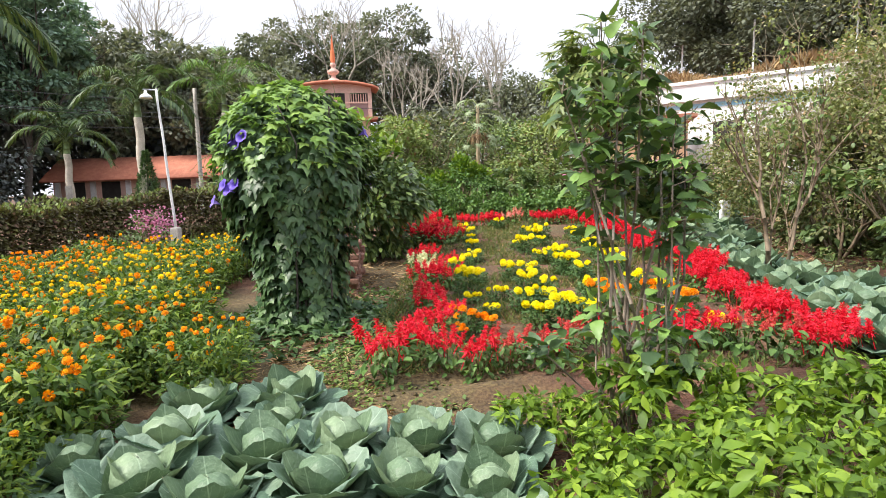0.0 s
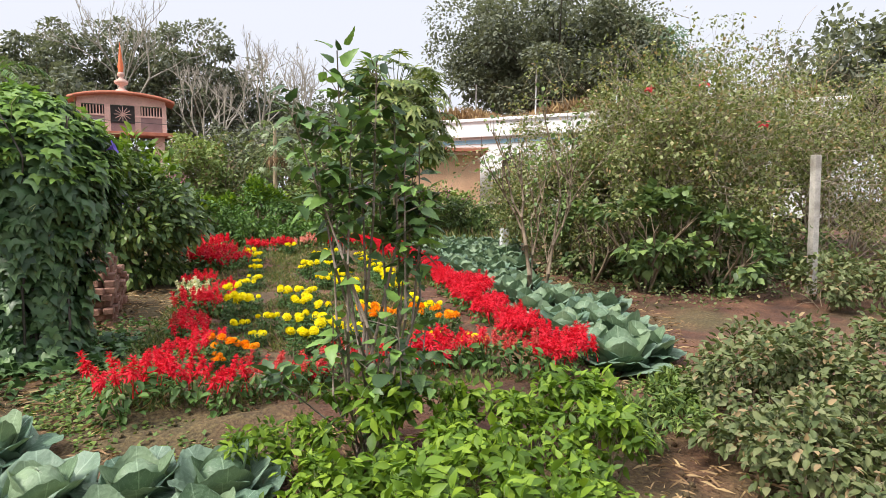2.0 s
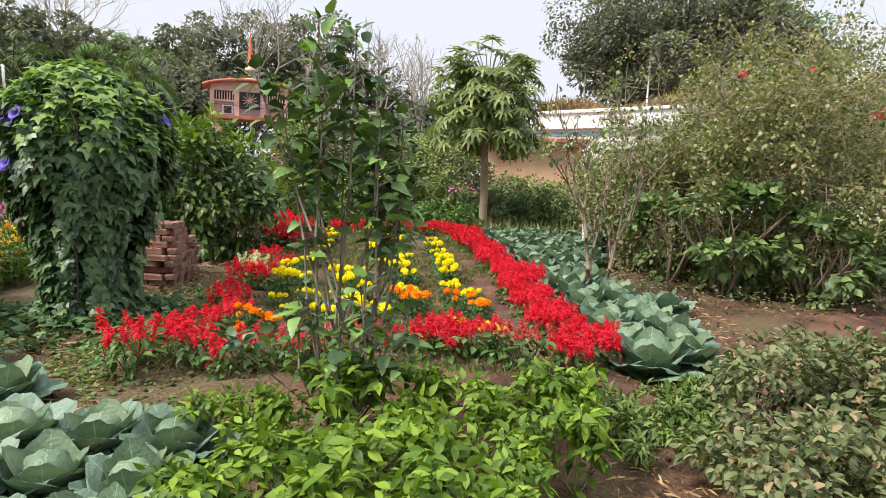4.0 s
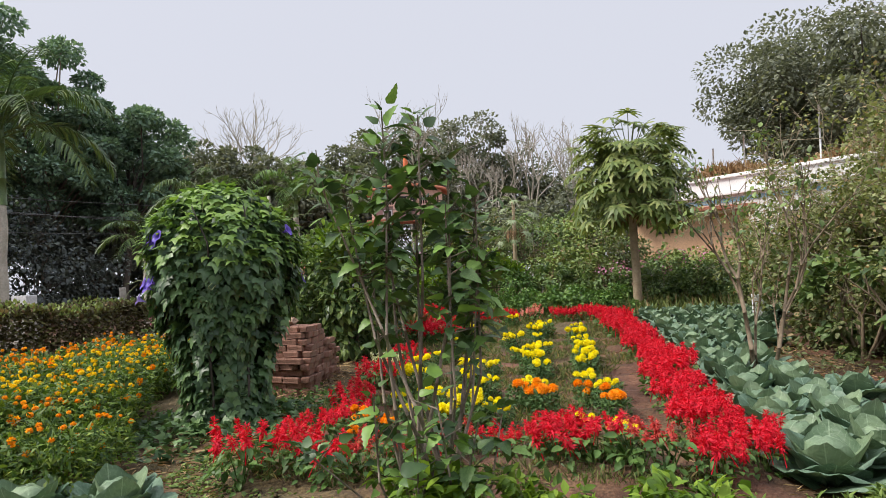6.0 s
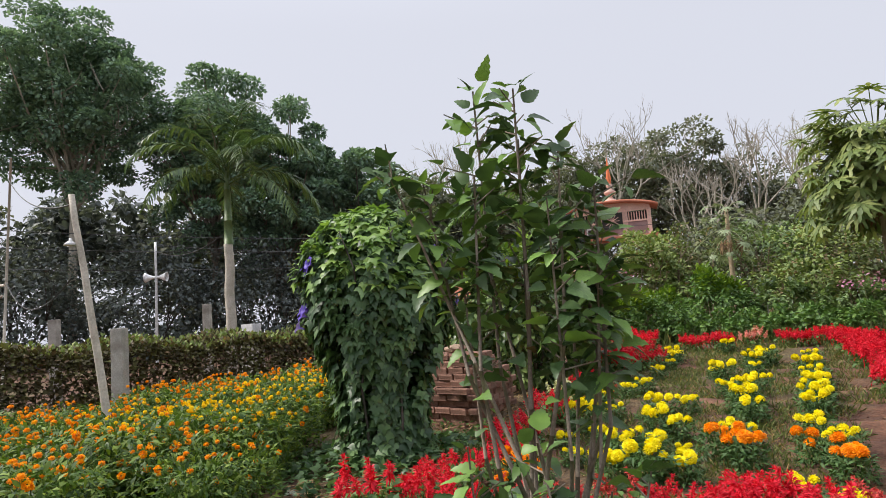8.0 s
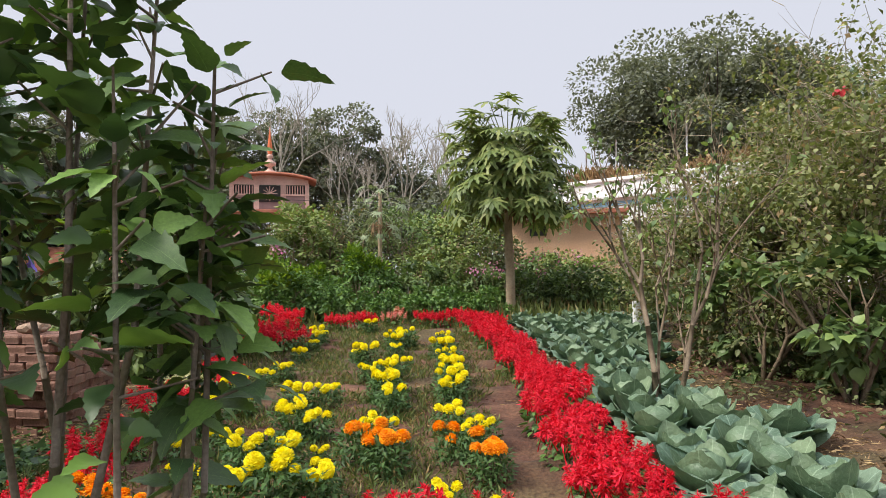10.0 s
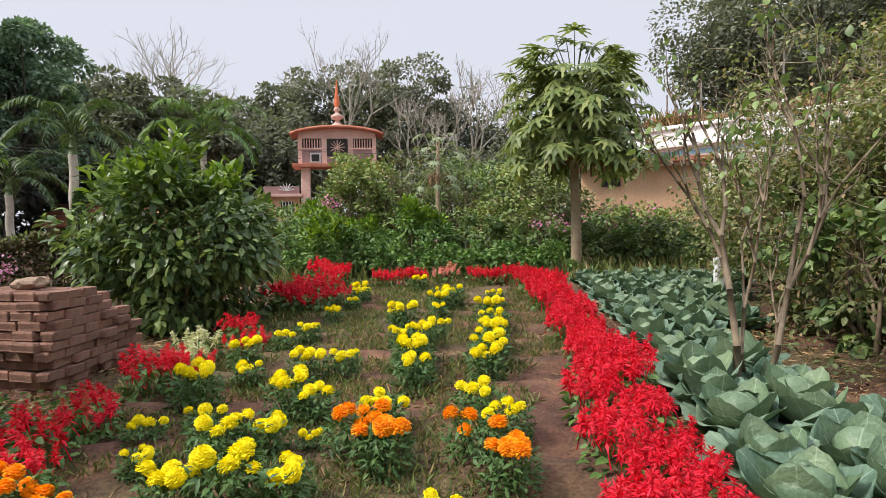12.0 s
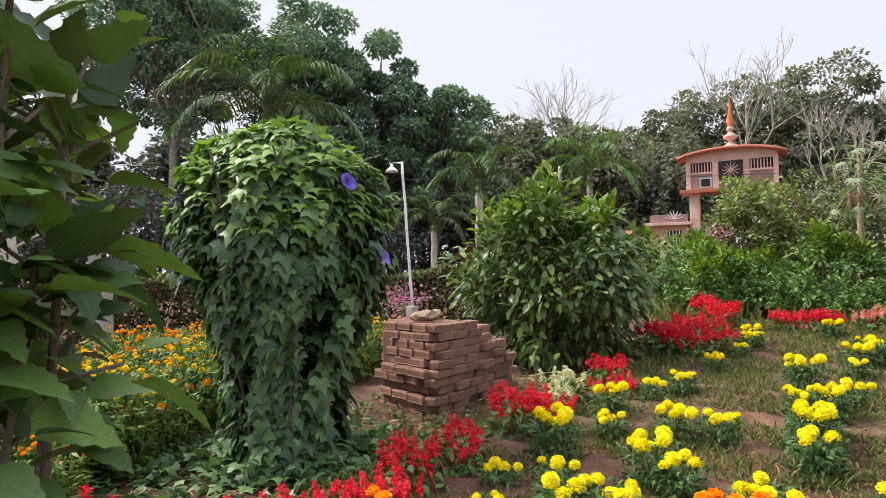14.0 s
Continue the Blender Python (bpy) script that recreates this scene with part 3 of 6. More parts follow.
def salvia_border():
    rng = np.random.default_rng(5)
    red = [salvia_proto(20 + s, M_RED, "bright red salvia plant with dense flower spikes", 12) for s in range(3)]
    spots = []
    y = 1.12
    while y < 9.7:                                  # the long row beside the cabbages
        mid = 1.5 - 0.004 * (y - 1) ** 2 - (0.0 if y < 6 else 0.06 * (y - 6))
        for off in (-0.1, 0.1):
            spots.append((mid + off + rng.normal(0, 0.055), y + rng.normal(0, 0.07), (0.86 if y < 5 else 0.84) * rng.uniform(0.84, 1.14)))
        y += 0.32
    for x in np.arange(0.05, 1.3, 0.24):            # far end
        spots += [(x, 10.0 + rng.normal(0, 0.06), 0.85)]
    spots += [(-1.52, 9.9, 0.85), (-1.3, 9.8, 0.85), (-0.98, 9.55, 0.85), (-0.8, 9.6, 0.8)]
    spots += [(-2.25, 7.85, 1.1), (-1.75, 7.35, 1.0), (-2.5, 8.0, 1.0), (-2.0, 7.6, 1.15), (-1.9, 7.2, 0.9), (-2.2, 7.5, 1.1), (-2.4, 10.0), (-2.1, 9.6), (-2.7, 10.3), (-2.35, 7.6, 1.15), (-2.1, 8.1, 1.15), (-1.6, 7.65, 1.1), (-1.85, 8.0, 1.15), (-2.6, 7.7, 1.1), (-2.05, 7.2, 1.1), (-2.3, 8.3, 1.1)]
    spots += [(-1.9, 5.5, 0.9), (-2.15, 5.65, 0.9), (-1.72, 4.85, 0.75), (-1.62, 5.1, 0.75), (-1.75, 4.0), (-1.85, 3.78), (-1.6, 3.82, 0.9), (-1.78, 3.15), (-1.66, 2.95, 0.8)]
    spots += [(-1.67, 2.5), (-1.5, 2.2), (-1.64, 2.1, 0.9), (-1.62, 1.74), (-1.75, 1.5, 0.9), (-1.9, 0.88, 1.15), (-1.72, 1.12), (-1.47, 1.02), (-1.22, 0.9)]
    spots += [(-0.83, 1.27, 0.75), (-0.6, 1.2, 0.75), (-0.23, 1.6, 0.8), (-0.05, 1.5, 0.8), (0.2, 1.42, 1.1), (0.36, 1.22, 1.1), (0.58, 1.32, 1.05), (0.42, 1.5)]
    small = [salvia_proto(26 + s, M_RED, "red salvia plant with a few loose spikes", 8) for s in range(2)]
    rows = [p for p in spots if p[0] > 1.0 or p[1] > 9.4]
    lay_out(red, rows, rng)
    lay_out(small, [p for p in spots if p not in rows], rng, 0.78, 1.0)
    faded = [salvia_proto(31, M_DARKRED, "fading red salvia plant with thin spikes", 6, True)]
    lay_out(faded, [(0.86, 1.22), (1.02, 1.13), (-1.0, 1.05), (-1.78, 2.75), (-0.45, 1.35), (-0.7, 1.0)], rng)
    cream = [salvia_proto(33, M_CREAM, "cream white salvia plant among red ones", 7)]
    lay_out(cream, [(-2.0, 4.72, 0.9), (-1.86, 4.45, 0.8)], rng)
    coral = [salvia_proto(35, M_CORAL, "coral pink salvia plant with soft spikes", 8)]
    lay_out(coral, [(-0.4, 10.1, 0.85), (-0.52, 10.2, 0.8)], rng)


salvia_border()


def pompom_mesh(seed, petals=130, radius=0.045):
    rng = np.random.default_rng(seed)
    k = np.arange(petals)
    zz = 1 - 1.6 * (k + 0.5) / petals
    a = k * 2.39996
    d = np.stack([np.sqrt(np.maximum(0, 1 - zz * zz)) * np.cos(a), np.sqrt(np.maximum(0, 1 - zz * zz)) * np.sin(a), zz], 1)
    pts = d * [1, 1, 0.8] * radius * 0.74
    along = unit(d + rng.normal(0, 0.22, d.shape))
    normal = unit(np.cross(np.cross(d, [0.01, 0.02, 1.0]), d) + 0.3 * d + rng.normal(0, 0.1, d.shape))
    cv, cp = lathe([(0.0, -0.3), (0.5, -0.25), (0.74, 0.0), (0.66, 0.35), (0.4, 0.56), (0.0, 0.63)], 12)
    core = (cv * radius, cp)
    return nmesh("blossom", *merge([core, scatter(L_PETAL, pts, along, normal, radius * 0.3 * rng.uniform(0.75, 1.3, petals))]))


POMPOM = {}
for key, mat in (("yellow", M_YELLOW), ("orange", M_ORANGE), ("field", M_FIELD_ORANGE), ("gold", M_GOLD)):
    POMPOM[key] = [pompom_mesh(s, 120 if key in ("yellow", "orange") else 60) for s in (1, 2)]
    for me in POMPOM[key]:
        me.materials.append(mat)


def marigold_proto(seed, colour, label, heads=7, tall=0.3, wide=0.18, leaf=M_MARI_LEAF, head=1.0, leaves=560):
    rng = np.random.default_rng(seed)
    ob = thing("marigold_plant", label, "flower", group="marigolds in rows")
    a, r, h = rng.uniform(0, 6.28, leaves), wide * np.sqrt(rng.random(leaves)), tall * (0.1 + 0.85 * rng.random(leaves))
    pts = np.stack([r * np.cos(a), r * np.sin(a), h], 1)
    out = unit(np.stack([np.cos(a), np.sin(a), 0.35 * np.ones(leaves)], 1))
    sets = [leaves_at(rng, L_THIN, pts, out, 0.058 + 0.09 * max(0.0, tall - 0.3), 0.15, 0.7)]
    sets.append(tube([((0, 0, 0), (wide * 0.7 * math.cos(k), wide * 0.7 * math.sin(k), tall), 0.005, 0.003) for k in range(6)], 4))
    part("foliage", nmesh("foliage", *merge(sets)), leaf, ob)
    for i in range(heads):
        ang, rad = 2.4 * i + rng.uniform(-0.4, 0.4), wide * 0.98 * math.sqrt((i + 0.4) / heads)
        s = part("blossom", POMPOM[colour][i % 2], None, ob, "", (rad * math.cos(ang), rad * math.sin(ang), tall * rng.uniform(0.88, 1.12)))
        s.rotation_euler = (rng.uniform(-0.5, 0.5), rng.uniform(-0.5, 0.5), rng.uniform(0, 6))
        sc = head * rng.uniform(0.75, 1.1)
        s.scale = (sc, sc, sc)
    return ob


def marigold_beds():
    rng = np.random.default_rng(8)
    yellow = [marigold_proto(40 + s, "yellow", "yellow marigold plant with round double blossoms", 4 + s, 0.29, 0.145, head=1.04) for s in range(3)]
    spots = [(-1.28, 2.84, 0.8), (-1.1, 2.5, 0.7), (-1.33, 3.5), (-1.0, 2.98, 0.85), (-1.22, 4.07, 0.8), (-1.5, 4.62), (-1.37, 5.1, 0.9), (-1.25, 5.52, 0.85), (-1.3, 6.5, 0.9), (-1.33, 7.5, 0.85), (-1.33, 7.95), (-1.5, 8.4, 0.9)]
    spots += [(-0.76, 2.66, 1.05), (-0.58, 2.76), (-0.66, 2.03, 1.1), (-0.42, 2.1, 1.05), (-0.2, 2.16), (-0.64, 3.42, 1.05), (-0.46, 3.36, 0.9), (-0.54, 4.32), (-0.8, 4.2, 0.9), (-0.33, 2.89, 0.6)]
    spots += [(0.02, 3.16), (-0.03, 4.45), (0.05, 4.07, 0.9), (-0.08, 4.7), (-0.1, 5.35), (0.0, 5.74, 0.9), (-0.29, 5.4, 0.9), (-0.43, 6.3, 0.9), (-0.56, 6.5, 0.8), (-0.06, 7.7), (-0.2, 7.4, 0.9), (-0.15, 6.9, 0.8), (-0.3, 8.3, 0.9), (-0.78, 9.3, 0.8)]
    spots += [(0.6, 3.4), (0.77, 3.06, 0.9), (0.58, 4.3), (0.56, 4.65), (0.58, 4.97), (0.57, 5.3), (0.55, 5.75), (0.55, 6.12), (0.48, 6.55), (0.52, 7.2, 0.9), (0.5, 7.86), (0.8, 1.57, 0.75), (0.49, 2.0, 0.8)]
    lay_out(yellow, spots, rng)
    orange = [marigold_proto(47 + s, "orange", "orange marigold plant with round double blossoms", 5, 0.29, 0.15, head=1.1) for s in range(2)]
    lay_out(orange, [(-0.03, 2.78), (0.14, 2.6, 0.9), (0.6, 2.76, 0.9), (0.78, 2.45, 0.9), (-1.33, 1.99, 1.05), (-1.15, 1.92, 0.8), (-1.36, 1.77, 0.7)], rng)


marigold_beds()


def marigold_field():
    rng = np.random.default_rng(9)
    protos = [marigold_proto(60 + s, "field", "tall orange marigold bush in a dense field", 11, 0.56, 0.33, M_FIELD_LEAF, 0.55, 1150) for s in range(3)]
    golden = [marigold_proto(66 + s, "gold", "tall golden marigold bush in a dense field", 12, 0.56, 0.33, M_FIELD_LEAF, 0.54, 1150) for s in range(2)]
    for ob in protos + golden:
        tagged(ob, group="marigold field")
        r = np.random.default_rng(len(ob.name))
        n = 4
        pts = np.stack([r.uniform(-0.36, 0.36, n), r.uniform(-0.36, 0.36, n), r.uniform(0.3, 0.62, n)], 1)
        sets = []
        for q in pts:
            d = unit(r.normal(0, 1, (34, 3)))
            sets.append(scatter(L_PETAL, q + d * 0.012, d, unit(r.normal(0, 1, (34, 3))), 0.02))
        part("small_blossoms", nmesh("small_blossoms", *merge(sets)), M_FIELD_ORANGE, ob, kind="stuff")
    spots = []
    for y in np.arange(-0.9, 6.6, 0.5):
        for x in np.arange(-8.9, -2.6, 0.52):
            px, py = x + rng.normal(0, 0.1), y + rng.normal(0, 0.1)
            edge = -3.0 if py < 1.0 else -3.0 - 0.75 * (py - 1.0)
            if py > 3.5:
                edge = -4.5
            if px > edge or px < -9.0 + 0.25 * max(0, py) or (py < 0.35 and px > -3.45) or (py < -0.3 and px > -3.7):
                continue
            spots.append((px, py))
    back = [q for q in spots if q[0] > -6.2 and q[1] > 1.0 + 0.4 * math.sin(q[0] * 3.0)]
    lay_out(golden, back, rng, 0.85, 1.2)
    lay_out(protos, [q for q in spots if q not in back], rng, 0.78, 1.25)


marigold_field()


# ---- cabbages ----
def cabbage_leaf(seed, reach, rise, wrap, curl, broad):
    """A rounded, cupped leaf that wraps the head: it runs out along +y, climbs, and its rim rolls outward."""
    rng = np.random.default_rng(seed)
    n, m = 12, 13
    v = []
    for i in range(n):
        for j in range(m):
            t = -1 + 2 * j / (m - 1)
            s = i / (n - 1) * (1 - 0.2 * t * t)
            half = broad * math.sin(math.pi * (0.12 + 0.75 * i / (n - 1))) ** 0.6
            x = half * t
            rim = max(abs(t) ** 3 * (0.3 + 0.7 * s), s ** 3)
            y = 0.03 + reach * s ** 0.85 - wrap * x * x / 0.3 + curl * 0.5 * rim
            z = rise * s ** 1.15 - curl * rim + 0.013 * rim * math.sin(8.0 * t + 5 * s + seed) + 0.006 * math.cos(8 * t + seed) * s
            v.append((x, y, z + rng.normal(0, 0.0012)))
    q = [(i * m + j, i * m + j + 1, (i + 1) * m + j + 1, (i + 1) * m + j) for i in range(n - 1) for j in range(m - 1)]
    return nmesh("leaf", np.array(v), [np.array(q)], True)


CAB_OUTER = [cabbage_leaf(s, 0.25, 0.15, 0.5, 0.055, 0.19) for s in (1, 2, 3)]
CAB_MID = [cabbage_leaf(s, 0.19, 0.21, 0.75, 0.03, 0.17) for s in (6, 7)]
CAB_INNER = [cabbage_leaf(s, 0.125, 0.23, 0.95, -0.012, 0.14) for s in (4, 5)]


def heart_mesh():
    prof = [(0.0, 0.0), (0.06, 0.01), (0.1, 0.05), (0.112, 0.1), (0.095, 0.155), (0.05, 0.185), (0.0, 0.19)]
    v, p = lathe(prof, 16)
    v = v * 0.95
    v = v + 0.008 * np.stack([np.sin(v[:, 2] * 60 + np.arctan2(v[:, 1], v[:, 0]) * 3)] * 3, 1) * unit(v)
    return nmesh("heart", v, p, True)


def cabbage_proto(seed, heart):
    rng = np.random.default_rng(seed)
    ob = thing("cabbage", "blue-green cabbage with ruffled open outer leaves", "cabbage", group="cabbage patch")
    part("heart", heart, M_CABBAGE_HEART, ob, "pale green cabbage heart", (0, 0, 0.05))
    rings = [(5, CAB_OUTER, M_CABBAGE, 1.08), (5, CAB_MID, M_CABBAGE, 1.04), (4, CAB_INNER, M_CABBAGE_HEART, 1.0)]
    for ring, (count, meshes, mat, scale) in enumerate(rings):
        for i in range(count):
            a = 2 * math.pi * (i + 0.5 * ring) / count + rng.uniform(-0.2, 0.2)
            leaf = part("leaf", meshes[i % len(meshes)], mat, ob)
            leaf.matrix_basis = Matrix.Translation((0, 0, 0.02)) @ Matrix.Rotation(a, 4, "Z") @ Matrix.Rotation(rng.uniform(-0.12, 0.14), 4, "X") @ Matrix.Scale(scale * rng.uniform(0.88, 1.1), 4)
    return ob


def cabbage_patches():
    rng = np.random.default_rng(12)
    heart = heart_mesh()
    protos = [cabbage_proto(70 + s, heart) for s in range(3)]
    spots = [(-3.05, 0.22, 1.15), (-2.5, 0.36, 1.15), (-3.02, -0.32, 1.15), (-2.41, -0.45, 1.15), (-2.45, -0.02, 1.0), (-2.02, -0.3, 1.1), (-1.56, -0.28, 1.05), (-1.14, -0.36, 1.0),
             (-2.02, -0.76, 1.1), (-1.6, -0.72, 1.1), (-1.17, -0.76, 1.05), (-2.97, -0.75, 1.1), (-2.5, -0.92, 1.1), (-3.4, -0.55, 1.05), (-2.1, -1.2), (-1.6, -1.2), (-2.8, -1.3), (-1.15, -1.2)]
    spots += [(2.02, 1.18, 1.4), (2.4, 1.45, 1.15), (2.0, 1.66, 1.1)]
    y = 1.95
    while y < 10.7:
        right = 2.85 if y < 6 else 2.85 + 0.38 * (y - 6)
        left = 2.02 if y < 8 else 1.95
        x = left + rng.uniform(0, 0.12)
        while x < right:
            spots.append((x + rng.normal(0, 0.04), y + rng.normal(0, 0.05), 1.12 if y < 5 else 1.0))
            x += 0.46
        y += 0.46
    spots += [(3.0, 3.3, 1.1)]
    lay_out(protos, spots, rng, 0.88, 1.12)


cabbage_patches()


# ---- brick stack ----
def brick_stack():
    rng = np.random.default_rng(15)
    ob = thing("brick_stack", "stack of dry-laid weathered red clay bricks", "brick stack", (-2.66, 3.8, gz(-2.66, 3.8)))
    bm = block(0.222, 0.106, 0.069, 0.009)
    for v in bm.verts:
        v.co += Vector(rng.normal(0, 0.003, 3))
    me = bpy.data.meshes.new("brick")
    bm.to_mesh(me)
    bm.free()
    me.materials.append(M_BRICK)
    turn = radians(8)
    u, v = Vector((-math.sin(turn), math.cos(turn), 0)), Vector((-math.cos(turn), -math.sin(turn), 0))
    v = Vector((-0.985, 0.17, 0))
    deep = 0.92
    for c in range(11):
        z = 0.035 + c * 0.0765
        wob = rng.normal(0, 0.022, 2)
        length = 1.5 if c < 6 else 1.5 - 0.14 * (c - 5)
        shrink = 0.012 * abs(c - 4)
        def put(a, b, along_u):
            o = part("brick", me, M_BRICK, ob)
            p = u * (a + wob[0]) + v * (b + wob[1])
            ang = math.atan2(u.y, u.x) if along_u else math.atan2(v.y, v.x)
            o.location = (p.x, p.y, z + rng.normal(0, 0.003) - 0.02 * (c / 10) * math.sin(2.2 * a + 1.5 * b))
            o.rotation_euler = (rng.normal(0, 0.022), rng.normal(0, 0.018), ang + rng.normal(0, 0.05))
            o.scale = (rng.uniform(0.93, 1.03), rng.uniform(0.92, 1.06), rng.uniform(0.96, 1.06))
        head = c % 2
        a = 0.115 + shrink + (0.06 if head else 0.0)
        while a < length - 0.05:                     # long face
            put(a, 0.055 + shrink + rng.normal(0, 0.016), True)
            a += 0.236
        b = 0.23 if head else 0.29
        while b < deep:                              # short face
            put(0.055 + shrink + rng.normal(0, 0.008), b, False)
            b += 0.236
        if c >= 6:                                   # filling, seen from above
            for a2 in np.arange(0.3, length - 0.05, 0.236):
                for b2 in np.arange(0.17, deep, 0.115):
                    if c >= 9 or a2 > 1.5 - 0.14 * (c - 3):
                        put(a2, b2, True)
    inner = block(1.0, 0.6, 0.74, 0.02)
    core = part("core", inner, M_BRICK, ob)
    mid = u * 0.62 + v * 0.5
    core.location = (mid.x, mid.y, 0.37)
    core.rotation_euler = (0, 0, math.atan2(u.y, u.x))
    for i in range(6):
        s = 0.05 + 0.05 * rng.random()
        bm = bmesh.new()
        bmesh.ops.create_icosphere(bm, subdivisions=2, radius=s)
        for w in bm.verts:
            w.co = w.co * (1 + 0.35 * noise.noise(w.co * 14 + Vector((i, 0, 0))))
            w.co.z *= 0.55
        p = u * rng.uniform(0.2, 0.6) + v * rng.uniform(0.25, 0.7)
        rock = part("rubble", bm, M_DUST)
        rock.location = (ob.location.x + p.x, ob.location.y + p.y, ob.location.z + 0.845 + s * 0.35)
        tagged(rock, "dusty broken brick lump lying on the brick stack", "rubble", "rubble on the stack")


brick_stack()


# ---- climbing vine on its support ----
def vine_column():
    rng = np.random.default_rng(21)
    cx, cy = -3.05, 2.6
    ob = thing("morning_glory_vine", "dense green climbing vine mass with blue flowers", "climber", (cx, cy, gz(cx, cy)))
    zs = np.array([0.0, 0.3, 0.7, 1.05, 1.4, 1.8, 2.08, 2.3, 2.42])
    rs = np.array([0.48, 0.43, 0.46, 0.6, 0.74, 0.74, 0.64, 0.42, 0.1])

    def radius(a, z):
        return np.interp(z, zs, rs) * (1 + 0.09 * np.sin(2 * a + 1.0) + 0.07 * np.sin(5 * a + 3 * z) + 0.07 * np.sin(9 * a - 5 * z) + 0.05 * np.sin(13 * a + 7 * z))
    n = 6200
    z = 2.42 * rng.random(n) ** 0.8
    a = rng.uniform(0, 6.283, n)
    depth = 1.03 - 0.26 * rng.random(n) ** 1.5
    gap = (np.sin(4 * a + 2.2 * z) + np.sin(7 * a - 3.1 * z) > 0.75) & (z < 1.3)
    z, a, depth = z[~gap], a[~gap], depth[~gap]
    r = radius(a, z) * depth
    lean = 0.1 * (z / 2.5)
    pts = np.stack([0.87 * r * np.cos(a) - lean + 0.08, r * np.sin(a) * 0.95, z], 1)
    slope = np.gradient(np.interp(np.linspace(0, 2.5, 200), zs, rs), 2.5 / 199)
    up = -np.interp(z, np.linspace(0, 2.5, 200), slope)
    out = unit(np.stack([np.cos(a), np.sin(a), np.clip(up, -0.4, 3)], 1))
    # leaves hang over one another like shingles, tips down and out
    along = unit(np.array([0, 0, -1.0]) + 0.5 * out + rng.normal(0, 0.24, out.shape))
    v = scatter(L_IVY, pts, along, unit(out + [0, 0, 0.5] + rng.normal(0, 0.22, out.shape)), 0.118 * rng.uniform(0.55, 1.25, len(pts)))
    part("foliage", nmesh("foliage", *v), M_IVY, ob, kind="stuff")
    # top shell: young leaves, mostly light from above put into their colour
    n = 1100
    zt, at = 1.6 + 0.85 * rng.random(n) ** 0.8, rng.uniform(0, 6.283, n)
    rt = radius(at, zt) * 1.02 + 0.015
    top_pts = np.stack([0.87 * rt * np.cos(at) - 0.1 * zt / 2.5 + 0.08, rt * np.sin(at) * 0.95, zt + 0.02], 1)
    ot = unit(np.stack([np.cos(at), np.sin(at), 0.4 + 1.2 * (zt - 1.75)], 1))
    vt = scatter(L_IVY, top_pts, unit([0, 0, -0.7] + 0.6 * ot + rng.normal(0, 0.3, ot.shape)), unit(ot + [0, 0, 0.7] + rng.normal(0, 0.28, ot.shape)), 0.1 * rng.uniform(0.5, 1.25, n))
    part("young_foliage", nmesh("young_foliage", *vt), M_IVY_LIT_TOP, ob, "yellow-green top leaves in a lighter, sunlit colour", kind="stuff")
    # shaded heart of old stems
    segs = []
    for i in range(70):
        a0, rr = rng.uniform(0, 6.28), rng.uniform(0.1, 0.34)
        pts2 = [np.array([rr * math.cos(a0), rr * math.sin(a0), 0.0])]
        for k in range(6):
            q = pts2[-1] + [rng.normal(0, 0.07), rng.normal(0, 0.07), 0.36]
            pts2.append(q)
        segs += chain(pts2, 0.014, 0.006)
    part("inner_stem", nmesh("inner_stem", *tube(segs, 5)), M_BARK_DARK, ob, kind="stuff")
    n = 1500
    z2, a2 = 2.2 * rng.random(n), rng.uniform(0, 6.283, n)
    r2 = radius(a2, z2) * rng.uniform(0.35, 0.8, n)
    inner = np.stack([r2 * np.cos(a2), r2 * np.sin(a2), z2], 1)
    o2 = unit(np.stack([np.cos(a2), np.sin(a2), np.zeros(n)], 1))
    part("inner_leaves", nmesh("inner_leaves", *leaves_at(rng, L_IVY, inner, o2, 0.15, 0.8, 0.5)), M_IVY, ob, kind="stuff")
    runners = []
    for i in range(26):
        a0 = rng.uniform(0, 6.28)
        z0 = rng.uniform(1.2, 2.38)
        p = np.array([radius(a0, z0) * math.cos(a0), radius(a0, z0) * math.sin(a0) * 0.9, z0])
        d = unit([math.cos(a0), math.sin(a0), rng.uniform(-0.5, 0.8)])
        run = [p]
        for k in range(4):
            d = unit(d + rng.normal(0, 0.4, 3))
            run.append(run[-1] + d * 0.07)
        runners += chain(run, 0.004, 0.002)
    part("tendril", nmesh("tendril", *tube(runners, 4)), M_STEM, ob, kind="stuff")
    # trumpet flowers
    v, p = lathe([(0.004, -0.06), (0.008, -0.03), (0.02, 0.0), (0.045, 0.018), (0.058, 0.016)], 15)
    v[:, 2] += 0.004 * np.sin(5 * np.arctan2(v[:, 1], v[:, 0])) * (np.hypot(v[:, 0], v[:, 1]) > 0.03)
    trumpet = nmesh("flower", v, p, True)
    spots = [(-3.46, 2.05, 1.53), (-3.52, 2.1, 1.57), (-3.38, 2.0, 1.58), (-3.36, 2.02, 1.93), (-3.42, 2.04, 1.98), (-3.28, 1.97, 2.0), (-2.36, 2.6, 2.05), (-2.36, 2.9, 1.56), (-3.66, 2.2, 1.42)]
    for x, y, zz in spots:
        f = part("flower", trumpet, M_BLUE, ob, "violet blue trumpet flower")
        zl = zz - gz(cx, cy)
        out_way = unit([x - cx, y - cy, 0.25])
        f.matrix_basis = look(tuple(np.array([x - cx, y - cy, zl]) + 0.05 * out_way), (0, 0, zl - 0.3))
        f.scale = (1.1, 1.1, 1.1)
    # ground skirt
    n = 900
    a3, r3 = rng.uniform(0, 6.28, n), 0.35 + 0.75 * rng.random(n) ** 1.5
